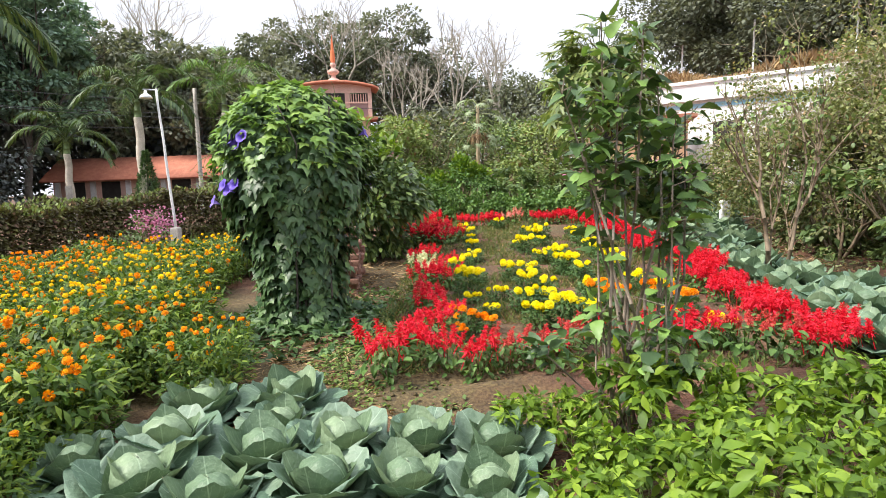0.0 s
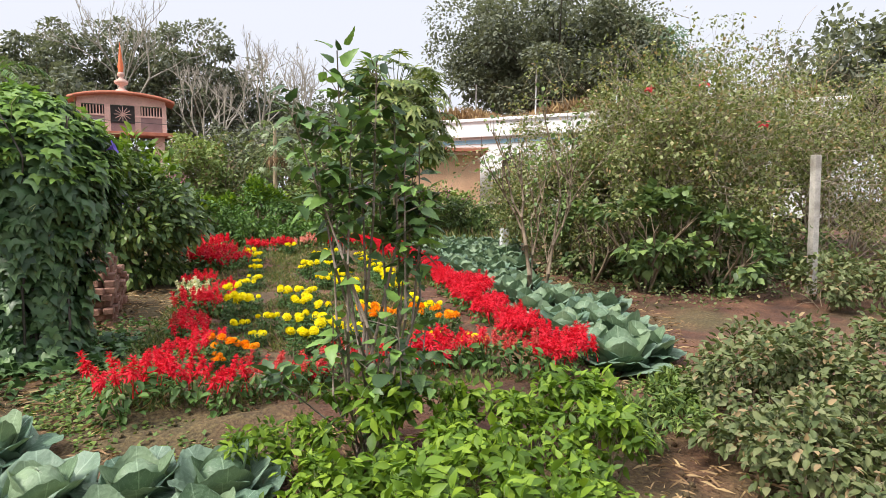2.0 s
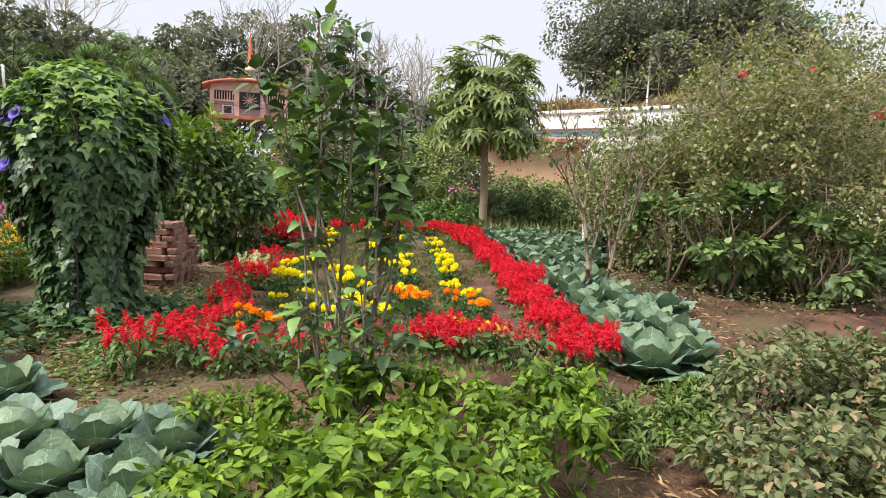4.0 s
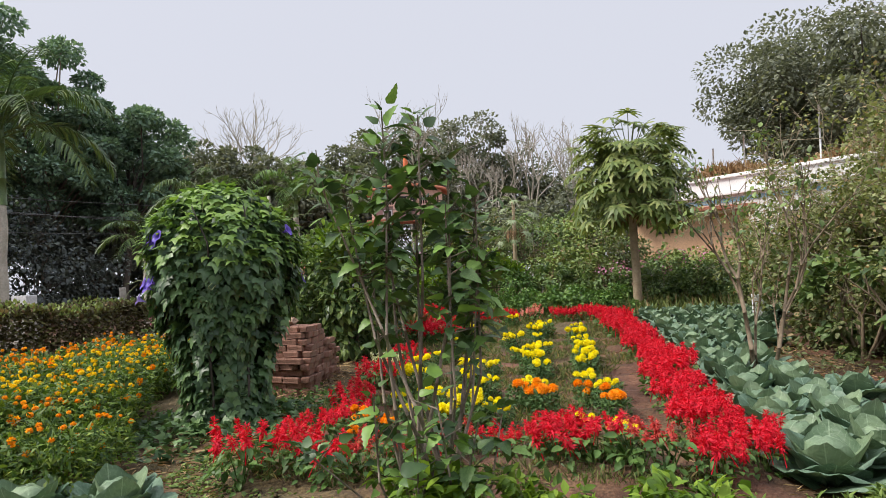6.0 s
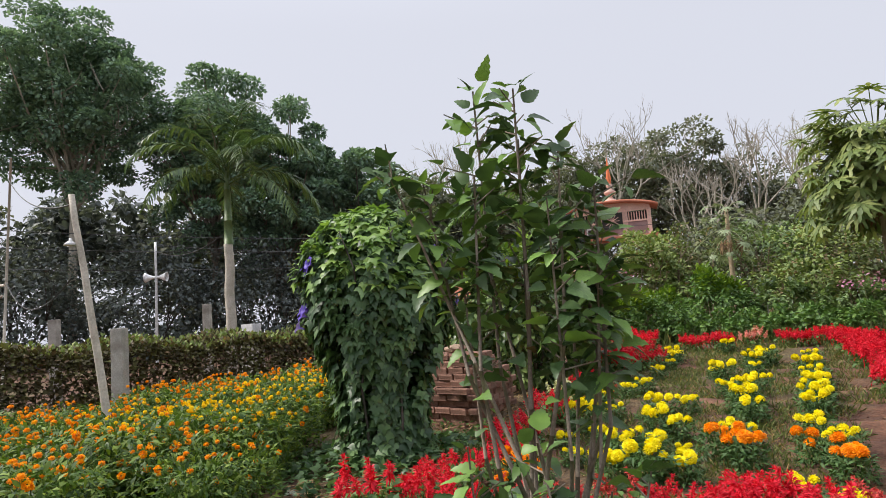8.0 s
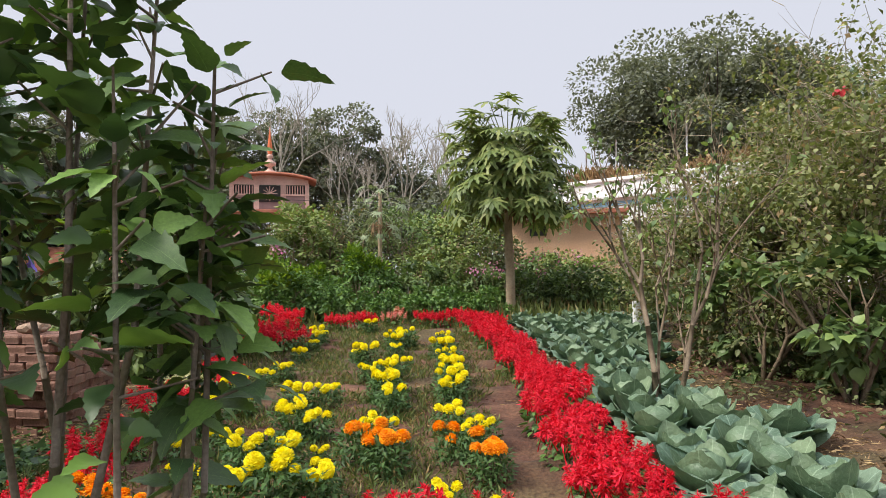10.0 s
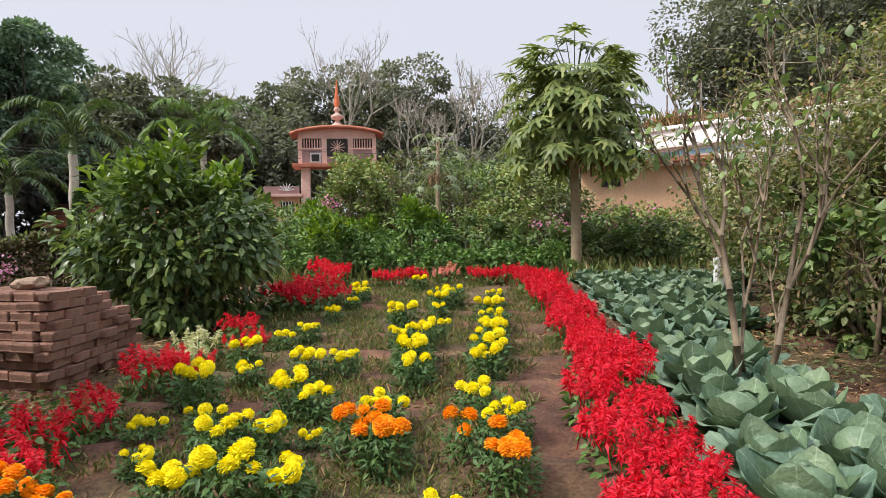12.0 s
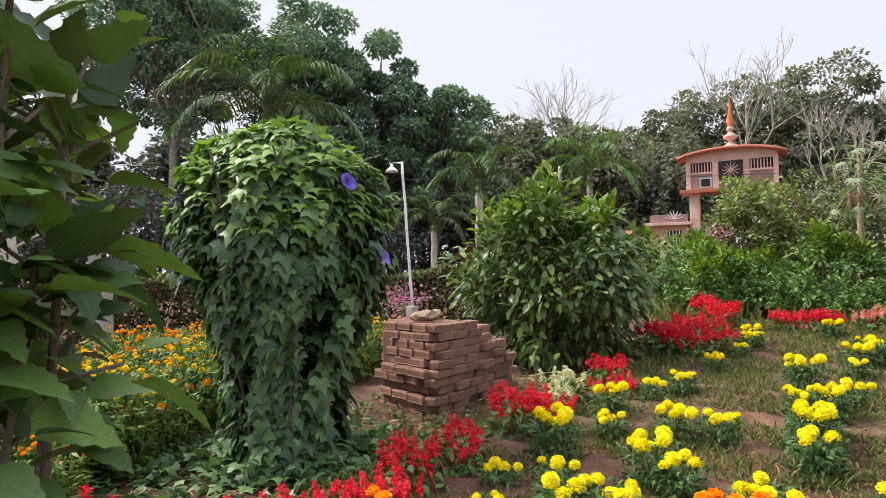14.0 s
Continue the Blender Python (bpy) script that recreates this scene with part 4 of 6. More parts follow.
    px, py = r3 * np.cos(a3) + 0.1, r3 * np.sin(a3) - 0.1
    base = gz(cx, cy)
    pts = np.stack([px, py, ground_z(px + cx, py + cy) - base + rng.uniform(0.02, 0.16, n) * np.clip(1.3 - r3, 0.2, 1)], 1)
    o3 = unit(np.stack([np.cos(a3), np.sin(a3), 0.2 * np.ones(n)], 1))
    part("ground_runner", nmesh("ground_runner", *leaves_at(rng, L_IVY, pts, o3, 0.1, 0.1, 0.5)), M_IVY, ob, kind="stuff")


vine_column()


# ---- shrubs ----
def shrub(name, label, x, y, tall, wide, leaf, leaf_mat, size, count, seed, bark=M_BROWN_STEM, squash=1.0, low=0.12, group="", trunk=0.03, top=None, limbs=5, category="shrub"):
    """A round bush: stems that fork, and leaves in clumps over an uneven body."""
    rng = np.random.default_rng(seed)
    ob = thing(name, label, category, (x, y, gz(x, y)), group)
    segs, tips = [], []
    for i in range(limbs):
        a = 2 * math.pi * i / limbs + rng.uniform(-0.4, 0.4)
        s, t = grow(rng, (0.05 * math.cos(a), 0.05 * math.sin(a), -0.03), (0.55 * math.cos(a) * wide / tall * 2, 0.55 * math.sin(a) * wide / tall * 2, 1.0), tall * 0.42, trunk, 2, 3, 0.6, 0.22, 0.12, 0.66, 2)
        part("stem", nmesh("stem", *tube(s, 4)), bark, ob, kind="stuff")
        tips += t
    n_cl = max(12, count // 42)
    d = unit(rng.normal(0, 1, (n_cl, 3)))
    rad = rng.uniform(0.55, 1.0, (n_cl, 1)) ** 0.6
    cen = d * rad * [wide, wide * squash, tall * (0.5 - low / 2)] + [0, 0, tall * (0.5 + low / 2)]
    lumps = np.array([noise.noise(Vector(q) * 1.7 + Vector((seed, 0, 0))) for q in cen])
    cen = cen + unit(cen - [0, 0, tall * 0.5]) * lumps[:, None] * 0.6 * wide
    cen = cen[cen[:, 2] > 0.05]
    pts, o = puff(rng, cen, wide * 0.26, 42, 0.8)
    pts[:, 2] = np.maximum(pts[:, 2], 0.02)
    body = unit(pts - [0, 0, tall * 0.4])
    v = leaves_at(rng, leaf, pts, unit(0.6 * body + 0.6 * o), size, 0.35, 0.5)
    part("foliage", nmesh("foliage", *v), leaf_mat, ob, kind="stuff")
    if top:
        n = 840
        sel = cen[cen[:, 2] > tall * 0.72]
        if len(sel):
            pp, oo = puff(rng, sel[rng.integers(0, len(sel), 16)] + [0, 0, 0.1], wide * 0.2, n // 16, 1.2)
            part("new_growth", nmesh("new_growth", *leaves_at(rng, leaf, pp, unit(oo + [0, 0, 0.9]), size * 1.1, -0.2, 0.3)), top, ob, "bright young leaves", kind="stuff")
    return ob


def blossoms_on(ob, mat, spots, size=0.05, name="blossom", label=""):
    me = pompom_mesh(99, 30, size)
    me.materials.append(mat)
    for x, y, z in spots:
        f = part(name, me, mat, ob, label, (x, y, z))


def mid_shrubs():
    b = shrub("round_shrub", "round dark green leafy shrub beside the brick stack", -3.25, 6.75, 2.05, 1.08, L_LANCE, M_SHRUB_DARK, 0.14, 7600, 101, top=M_LIME, trunk=0.028, low=-0.06)
    blossoms_on(b, M_LILAC, [(0.95, 0.1, 1.35), (0.45, -0.9, 1.15), (0.2, -0.95, 0.75), (1.0, -0.3, 1.2)], 0.05, "blossom", "small pale lilac blossom")
    shrub("yellow_green_shrub", "yellow-green leafy shrub behind the flower bed", -2.6, 11.8, 0.95, 0.85, L_SOFT, M_CROP, 0.1, 2200, 102, top=M_LIME)
    shrub("yellow_green_shrub", "yellow-green leafy shrub behind the flower bed", -3.9, 12.8, 1.25, 1.0, L_SOFT, M_CROP, 0.1, 2400, 103, top=M_LIME)
    shrub("yellow_green_shrub", "yellow-green leafy shrub behind the flower bed", -1.3, 13.6, 1.2, 0.9, L_SOFT, M_CROP, 0.1, 2000, 104, top=M_LIME)
    pink = shrub("pink_bougainvillea", "pink bougainvillea bush in bloom", -4.0, 14.8, 1.5, 0.8, L_DIAMOND, M_SHRUB, 0.09, 1500, 105)
    rng = np.random.default_rng(1)
    pts, o = puff(rng, [(0.1, -0.6, 1.35), (0.4, -0.65, 1.1), (-0.2, -0.5, 1.2), (0.35, -0.55, 1.5)], 0.3, 90)
    part("blossoms", nmesh("blossoms", *leaves_at(rng, L_DIAMOND, pts, o, 0.07)), M_PINK, pink, "bright pink bracts", kind="stuff")
    lampflower = shrub("pink_flower_bush", "pink flowering bush at the lamp pole", -7.5, 8.2, 1.0, 0.5, L_DIAMOND, M_SHRUB, 0.07, 500, 106)
    pts, o = puff(rng, [(0, 0, 0.75), (0.2, -0.2, 0.6), (-0.2, -0.1, 0.85), (0.1, -0.15, 0.95), (0.25, 0.1, 0.85)], 0.3, 110)
    part("blossoms", nmesh("blossoms", *leaves_at(rng, L_DIAMOND, pts, o, 0.06)), M_PINK, lampflower, "pink petals", kind="stuff")
    # the belt of tangled bushes behind the garden
    belt = [(-3.15, 15.0, 2.75, 0.8), (-6.6, 16.5, 1.2, 1.3), (-5.2, 17.2, 1.4, 1.3), (-3.4, 16.8, 2.7, 1.2), (-2.4, 17.6, 2.6, 1.3), (-0.8, 18.2, 2.7, 1.5), (0.6, 17.6, 2.6, 1.3), (1.7, 18.0, 1.9, 1.2), (-8.3, 17.5, 1.8, 1.6), (0.4, 16.0, 1.5, 1.1), (-2.4, 15.6, 1.5, 0.9), (3.2, 17.4, 1.25, 1.0), (4.4, 17.0, 1.1, 1.0)]
    for i, (x, y, h, w) in enumerate(belt):
        shrub("tangled_bush", "tangled green-brown bush at the garden edge", x, y, h, w, L_FAR, (M_MIDBUSH, M_WEED, M_SHRUB)[i % 3], 0.13, 3400, 120 + i, group="bushes at the garden edge", trunk=0.035)


def cypress():
    rng = np.random.default_rng(77)
    x, y = -11.8, 16.2
    ob = thing("conical_cypress", "small dark conical cypress behind the hedge", "tree", (x, y, gz(x, y)))
    part("trunk", nmesh("trunk", *tube([((0, 0, -0.05), (0, 0, 2.0), 0.05, 0.015)], 6)), M_BARK_DARK, ob)
    n = 3200
    h, a = 2.4 * rng.random(n) ** 1.2, rng.uniform(0, 6.283, n)
    r = 0.62 * (1 - h / 2.5) * (0.75 + 0.3 * rng.random(n)) * (1 + 0.12 * np.sin(5 * a + 3 * h))
    out = unit(np.stack([np.cos(a), np.sin(a), np.full(n, 1.2)], 1))
    v = leaves_at(rng, L_SLIM, np.stack([r * np.cos(a), r * np.sin(a), h + 0.1], 1), out, 0.12, 0.0, 0.3)
    part("foliage", nmesh("foliage", *v), M_IVY, ob, kind="stuff")


mid_shrubs()
cypress()


def crop_row():
    """Low green plants in a belt behind the salvia."""
    rng = np.random.default_rng(31)
    protos = [shrub("low_crop_plant", "low bushy green plant in a belt behind the flowers", 0, 0, 0.5, 0.34, L_SOFT, M_CROP, 0.085, 420, 140 + s, trunk=0.006, limbs=3, group="green plants behind the bed", category="plant") for s in range(2)]
    spots = [(x + rng.normal(0, 0.08), y + rng.normal(0, 0.1)) for y in (11.4, 12.1, 12.8) for x in np.arange(-3.6, 1.7, 0.5)]
    lay_out(protos, spots, rng, 0.85, 1.2)
    tall = [shrub("dark_leafy_plant", "dark green leafy plant with a few blooms", 0, 0, 0.95, 0.5, L_SOFT, M_SHRUB, 0.1, 700, 145, trunk=0.008, limbs=3, group="dark plants by the papaya", category="plant")]
    lay_out(tall, [(x + rng.normal(0, 0.1), y + rng.normal(0, 0.1)) for y in (13.0, 13.8) for x in np.arange(2.3, 7.0, 0.65)] + [(x, 14.4, 1.15) for x in np.arange(-0.2, 3.0, 0.8)] + [(x, 11.6, 0.7) for x in np.arange(4.2, 6.5, 0.6)], rng)
    flowers = thing("pink_flower_patch", "pink and yellow blooms on tall leafy plants", "flower", (3.6, 14.0, gz(3.6, 14)), kind="stuff")
    pts, o = puff(rng, np.stack([rng.uniform(-2.6, 2.4, 26), rng.uniform(-0.8, 0.8, 26), rng.uniform(0.7, 1.5, 26)], 1), 0.22, 16)
    part("pink_blooms", nmesh("pink_blooms", *leaves_at(rng, L_DIAMOND, pts, o, 0.07)), M_PINK, flowers)
    segs = [((q[0], q[1], -0.05), (q[0], q[1], q[2]), 0.006, 0.003) for q in pts[::16]]
    part("stalks", nmesh("stalks", *tube(segs, 4)), M_STEM, flowers)
    for x, y in ((-0.71, 12.15), (-1.05, 12.3), (-0.35, 12.9), (-1.9, 12.3), (0.6, 12.2), (-2.5, 12.6)):
        st = part("garden_stake", nmesh("garden_stake", *tube([((0, 0, -0.05), (0.02, 0, 0.62), 0.018, 0.016)], 6)), M_PALM_TRUNK, None, "", (x, y, gz(x, y)))
        tagged(st, "short pale wooden garden stake", "stake", "garden stakes")
    post = part("white_marker_post", block(0.17, 0.17, 0.55, 0.02, (0, 0, 0.275)), M_WHITE, None, "", (3.72, 9.1, gz(3.72, 9.1)))
    tagged(post, "short pale concrete marker post by the cabbages", "post")


crop_row()


# ---- hibiscus in the bed's corner ----
def hibiscus():
    rng = np.random.default_rng(41)
    ob = thing("hibiscus_shrub", "tall hibiscus shrub with upright stems and large leaves", "shrub", (-0.34, 0.05, gz(-0.34, 0.05)))
    leaf = nmesh("leaf", L_HIBISCUS[0], L_HIBISCUS[1], True)
    leaf.materials.append(M_HIB)
    spots = []
    ends = [(-0.14, -0.04, 2.42), (0.08, -0.1, 2.36), (0.0, 0.1, 2.2), (0.2, 0.05, 2.12), (0.33, 0.1, 1.85), (-0.26, 0.1, 1.95), (0.36, -0.06, 1.6), (0.12, 0.25, 1.8), (0.22, -0.18, 1.75), (-0.42, -0.33, 2.05), (0.35, 0.02, 1.95), (0.22, 0.2, 1.78), (0.3, 0.14, 1.52), (-0.32, -0.22, 2.0), (-0.2, -0.16, 1.7), (-0.08, -0.2, 2.0), (-0.55, -0.28, 0.62), (0.05, -0.3, 0.7), (0.42, 0.2, 0.75), (0.3, -0.2, 0.6), (-0.2, -0.2, 0.9), (0.15, -0.3, 0.95), (0.3, 0.05, 0.7), (-0.1, 0.22, 0.8)]
    for i, e in enumerate(ends):
        b = np.array([0.07 * math.cos(i * 2.4), 0.07 * math.sin(i * 2.4), -0.03])
        e = np.array(e)
        if i % 2 and e[2] > 1.5:                                 # forks off its neighbour
            b = np.array(pts[1])
        leaning = e[0] < -0.4
        mid = b + (e - b) * 0.5 + ([0.0, 0.0, 0.0] if leaning else [0.3 * e[0] + rng.normal(0, 0.03), 0.3 * e[1] + rng.normal(0, 0.03), 0.0])
        pts = [b, b + (mid - b) * 0.5, mid, mid + (e - mid) * 0.5, e]
        segs = chain(pts, 0.0115 if e[2] > 1.5 else 0.008, 0.004)
        reach = 0.22 if leaning else (0.4 if e[2] > 1.5 else 0.75)
        n_leaf = 16 if leaning else int(9 + 8 * e[2])
        for k in range(n_leaf):
            f = 1 - (k / n_leaf) ** 1.2 * reach
            j = min(3, int(f * 4))
            p = np.array(pts[j]) + (np.array(pts[j + 1]) - np.array(pts[j])) * (f * 4 - j)
            spots.append((p, k, f, i))
        for k in range(4 if leaning else (9 if e[2] > 1.4 else 4)):            # side twigs
            f = rng.uniform(0.85, 0.98) if leaning else rng.uniform(0.64, 0.97)
            j = min(3, int(f * 4))
            p = np.array(pts[j]) + (np.array(pts[j + 1]) - np.array(pts[j])) * (f * 4 - j)
            q = p + unit(rng.normal(0, 1, 3) * [1, 1, 0.3] + [0, 0, 0.75]) * rng.uniform(0.08, 0.26) * (1.25 - 0.6 * f)
            segs.append((p, q, 0.004, 0.0025))
            spots += [(p + (q - p) * (0.55 + 0.2 * m), k + 3 * m, 0.8 + 0.05 * m, i) for m in range(3)]
        part("stem", nmesh("stem", *tube(segs, 6)), M_BARK, ob)
    rest = []
    order = sorted(range(len(spots)), key=lambda n: -spots[n][0][0])      # the side towards the walk first
    for rank, n in enumerate(order):
        p, k, f, i = spots[n]
        a = 2.4 * k + i + rng.uniform(-0.4, 0.4)
        d = unit([math.cos(a), math.sin(a), 0.9 if f > 0.93 else rng.uniform(-0.6, 0.4)])
        start = p + d * rng.uniform(0.02, 0.06)
        nrm = unit(np.array([0.35 * math.cos(a), 0.35 * math.sin(a), 0.9]) + rng.normal(0, 0.35, 3))
        s = 0.11 * rng.uniform(0.5, 1.25)
        if rank >= 300:
            rest.append((start, d, nrm, s))
            continue
        o = part("leaf", leaf, M_HIB, ob)
        x = unit(np.cross(d, nrm))
        z = np.cross(x, d)
        o.matrix_basis = Matrix(((x[0], d[0], z[0], start[0]), (x[1], d[1], z[1], start[1]), (x[2], d[2], z[2], start[2]), (0, 0, 0, 1))) @ Matrix.Scale(s, 4)
    v = scatter(L_HIBISCUS, *(np.array([q[c] for q in rest]) for c in range(4)))
    part("foliage", nmesh("foliage", *v, True), M_HIB_MASS, ob, kind="stuff")
    old = part("leaf", leaf.copy(), M_YELLOW, ob, "yellowed leaf")
    old.data.materials[0] = M_DRYLEAF
    old.location, old.scale = (0.05, -0.12, 1.28), (0.1, 0.1, 0.1)
    return ob


hibiscus()


def chili_plants():
    """Bright leafy plants along the walk."""
    rng = np.random.default_rng(51)
    protos = []
    for s in range(4):
        r = np.random.default_rng(500 + s)
        ob = thing("leafy_pepper_plant", "low bright green leafy pepper plant by the path", "plant", group="leafy plants by the path")
        segs, tips = [], []
        for i in range(5):
            a = 1.257 * i + r.uniform(-0.3, 0.3)
            sg, tp = grow(r, (0, 0, -0.02), (0.6 * math.cos(a), 0.6 * math.sin(a), 1.0), 0.23, 0.006, 2, 3, 0.6, 0.2, 0.2, 0.7)
            segs += sg
            tips += tp
        part("stem", nmesh("stem", *tube(segs, 5)), M_STEM, ob)
        base = np.array([t[0] for t in tips])
        pts, o = puff(r, base, 0.045, 6, 1.0)
        inner = np.array([np.array(q[1]) for q in segs])[:: 2]
        p2, o2 = puff(r, inner, 0.06, 1, 1.0)
        pts, o = np.concatenate([pts, p2]), np.concatenate([o, o2])
        pts[:, 2] = np.maximum(pts[:, 2], 0.03)
        v = leaves_at(r, L_CHILI, pts, unit(o * [1, 1, 0.4] + [0, 0, 0.12]), 0.085, 0.15, 0.5)
        part("foliage", nmesh("foliage", *v, True), M_LIME, ob, kind="stuff")
        protos.append(ob)
    spots = [(-0.33, -0.1, 1.15), (0.07, -0.35), (0.92, -0.15, 1.1), (0.95, -0.62), (-0.43, -0.9), (0.16, -0.78), (0.5, -1.15), (-0.74, -1.2), (0.2, -1.3),
             (-1.0, -0.16, 0.95), (-0.7, -0.2), (0.24, -0.02, 1.1), (0.62, -0.25), (0.66, -0.7), (-0.65, -0.7), (-0.2, -1.2), (-0.15, -0.55, 0.85), (-0.9, -1.45)]
    lay_out(protos, spots, rng, 0.72, 1.02)


chili_plants()


# ---- trees of the garden ----
def papaya_leaf_mesh(seed, lobes=9, droop=0.3):
    rng = np.random.default_rng(seed)
    sets = []
    for i in range(lobes):
        a = radians(-125 + 250 * i / (lobes - 1))
        length = 1.0 - 0.28 * abs(i - (lobes - 1) / 2) / (lobes / 2)
        widths = [0.04, 0.1, 0.075, 0.16, 0.07, 0.09, 0.0]
        v, p = blade([w * 0.9 for w in widths], droop, 0.12)
        v = v * length
        c, s = math.cos(a), math.sin(a)
        sets.append((np.stack([c * v[:, 0] + s * v[:, 1], -s * v[:, 0] + c * v[:, 1], v[:, 2] + rng.normal(0, 0.01)], 1), p))
    return nmesh("leaf", *merge(sets))


def papaya(name, label, x, y, trunk_top, crown, leaf_mat, seed, count=34, trunk_r=0.11, droopy=0.0):
    rng = np.random.default_rng(seed)
    ob = thing(name, label, "papaya tree", (x, y, gz(x, y)))
    k = 12
    pts = [np.array([0.01 * math.sin(0.7 * i), 0.008 * math.cos(0.5 * i), trunk_top * i / k - (0.05 if i == 0 else 0)]) for i in range(k + 1)]
    line, girth = [], []
    for i in range(61):                                  # leaf scars stand proud as low rings
        f = i / 60
        j = min(k - 1, int(f * k))
        line.append(pts[j] + (pts[j + 1] - pts[j]) * (f * k - j))
        girth.append(trunk_r * (1 - 0.38 * f) * (1.0 + (0.025 if i % 3 == 0 and i > 15 else 0.0)))
    part("trunk", nmesh("trunk", *sweep(line, girth, 0, 14), True), M_PAPAYA_TRUNK, ob)
    meshes = [papaya_leaf_mesh(seed + s, 9, 0.25 + 0.1 * s) for s in range(3)]
    for me in meshes:
        me.materials.append(leaf_mat)
    for i in range(count):
        f = i / (count - 1)                              # 0 lowest, 1 top
        a = 2.4 * i + rng.uniform(-0.3, 0.3)
        rise = -0.35 + 1.55 * f ** 1.2 - droopy
        start = pts[-1] + np.array([0, 0, -0.8 * (1 - f)])
        d = unit([math.cos(a), math.sin(a), rise])
        reach = crown * 0.8 * rng.uniform(0.5, 1.05)
        tip = start + d * reach + [0, 0, -0.08 * reach]
        stalk = part("leaf_stalk", nmesh("leaf_stalk", *tube(chain([start, start + d * reach * 0.5 + [0, 0, 0.04], tip], 0.014, 0.008), 5)), M_STEM, ob)
        lf = part("leaf", meshes[i % 3], leaf_mat, ob)
        out = unit([math.cos(a), math.sin(a), -0.25 - 0.8 * (1 - f) - droopy * 0.6 + 0.3 * (f > 0.7) + rng.normal(0, 0.2)])
        nrm = unit(np.array([0.5 * math.cos(a), 0.5 * math.sin(a), 0.9]) + rng.normal(0, 0.15, 3))
        xx = unit(np.cross(out, nrm))
        zz = np.cross(xx, out)
        s = crown * 0.19 * rng.uniform(0.7, 1.3)
        lf.matrix_basis = Matrix(((xx[0], out[0], zz[0], tip[0]), (xx[1], out[1], zz[1], tip[1]), (xx[2], out[2], zz[2], tip[2]), (0, 0, 0, 1))) @ Matrix.Scale(s, 4)
    n = 9
    for i in range(n):                                   # withered leaves hanging under the crown
        a = 2.4 * i
        start = pts[-1] + np.array([0.0, 0, -0.65])
        tip = start + np.array([0.4 * crown * math.cos(a) * 0.7, 0.4 * crown * math.sin(a) * 0.7, -0.35 * crown * 0.6])
        lf = part("withered_leaf", meshes[2].copy(), M_DRYLEAF, ob, "brown withered hanging leaf")
        lf.data.materials[0] = M_DRYLEAF
        out = unit([0.35 * math.cos(a), 0.35 * math.sin(a), -1.0])
        xx = unit(np.cross(out, [math.cos(a), math.sin(a), 0.3]))
        zz = np.cross(xx, out)
        s = crown * 0.25 * rng.uniform(0.8, 1.2)
        lf.matrix_basis = Matrix(((xx[0], out[0], zz[0], tip[0]), (xx[1], out[1], zz[1], tip[1]), (xx[2], out[2], zz[2], tip[2]), (0, 0, 0, 1))) @ Matrix.Diagonal((s * 0.5, s, s * 0.5, 1))
    return ob


papaya("papaya_tree", "papaya tree with a straight pale trunk and broad crown", 1.93, 12.4, 3.45, 1.9, M_PAPAYA, 201, 330)
papaya("young_papaya_tree", "slender papaya tree with drooping pale leaves", -1.12, 14.5, 2.95, 1.05, M_PAPAYA_PALE, 211, 28, 0.07, 0.7)


def slender_tree():
    """The half-bare small tree among the cabbages."""
    rng = np.random.default_rng(221)
    x, y = 2.42, 4.2
    ob = thing("slender_bare_tree", "thin half-bare tree with several stems among cabbages", "tree", (x, y, gz(x, y)))
    tips, mids = [], []
    for foot, aim, length, r in (((-0.06, 0.0), (-0.14, 0.0, 1), 1.2, 0.03), ((0.02, 0.04), (-0.3, 0.1, 1), 1.0, 0.017), ((0.1, -0.02), (0.16, 0.0, 1), 1.25, 0.025), ((0.13, 0.05), (0.36, 0.1, 1), 0.85, 0.015)):
        s, t = grow(rng, (foot[0], foot[1], -0.03), aim, length, r, 3, 3, 0.5, 0.28, 0.22, 0.68)
        part("stem", nmesh("stem", *tube(s, 6)), M_BROWN_STEM, ob)
        tips += t
        mids += [(np.array(q[0]) + np.array(q[1])) / 2 for q in s if q[2] < 0.016 and q[0][2] > 0.9]
    cen = [t[0] for t in tips[::4]] + mids[::6]
    pts, o = puff(rng, cen, 0.1, 4, 1.0)
    part("foliage", nmesh("foliage", *leaves_at(rng, L_OVATE, pts, o, 0.075)), M_SHRUB, ob, kind="stuff")


slender_tree()


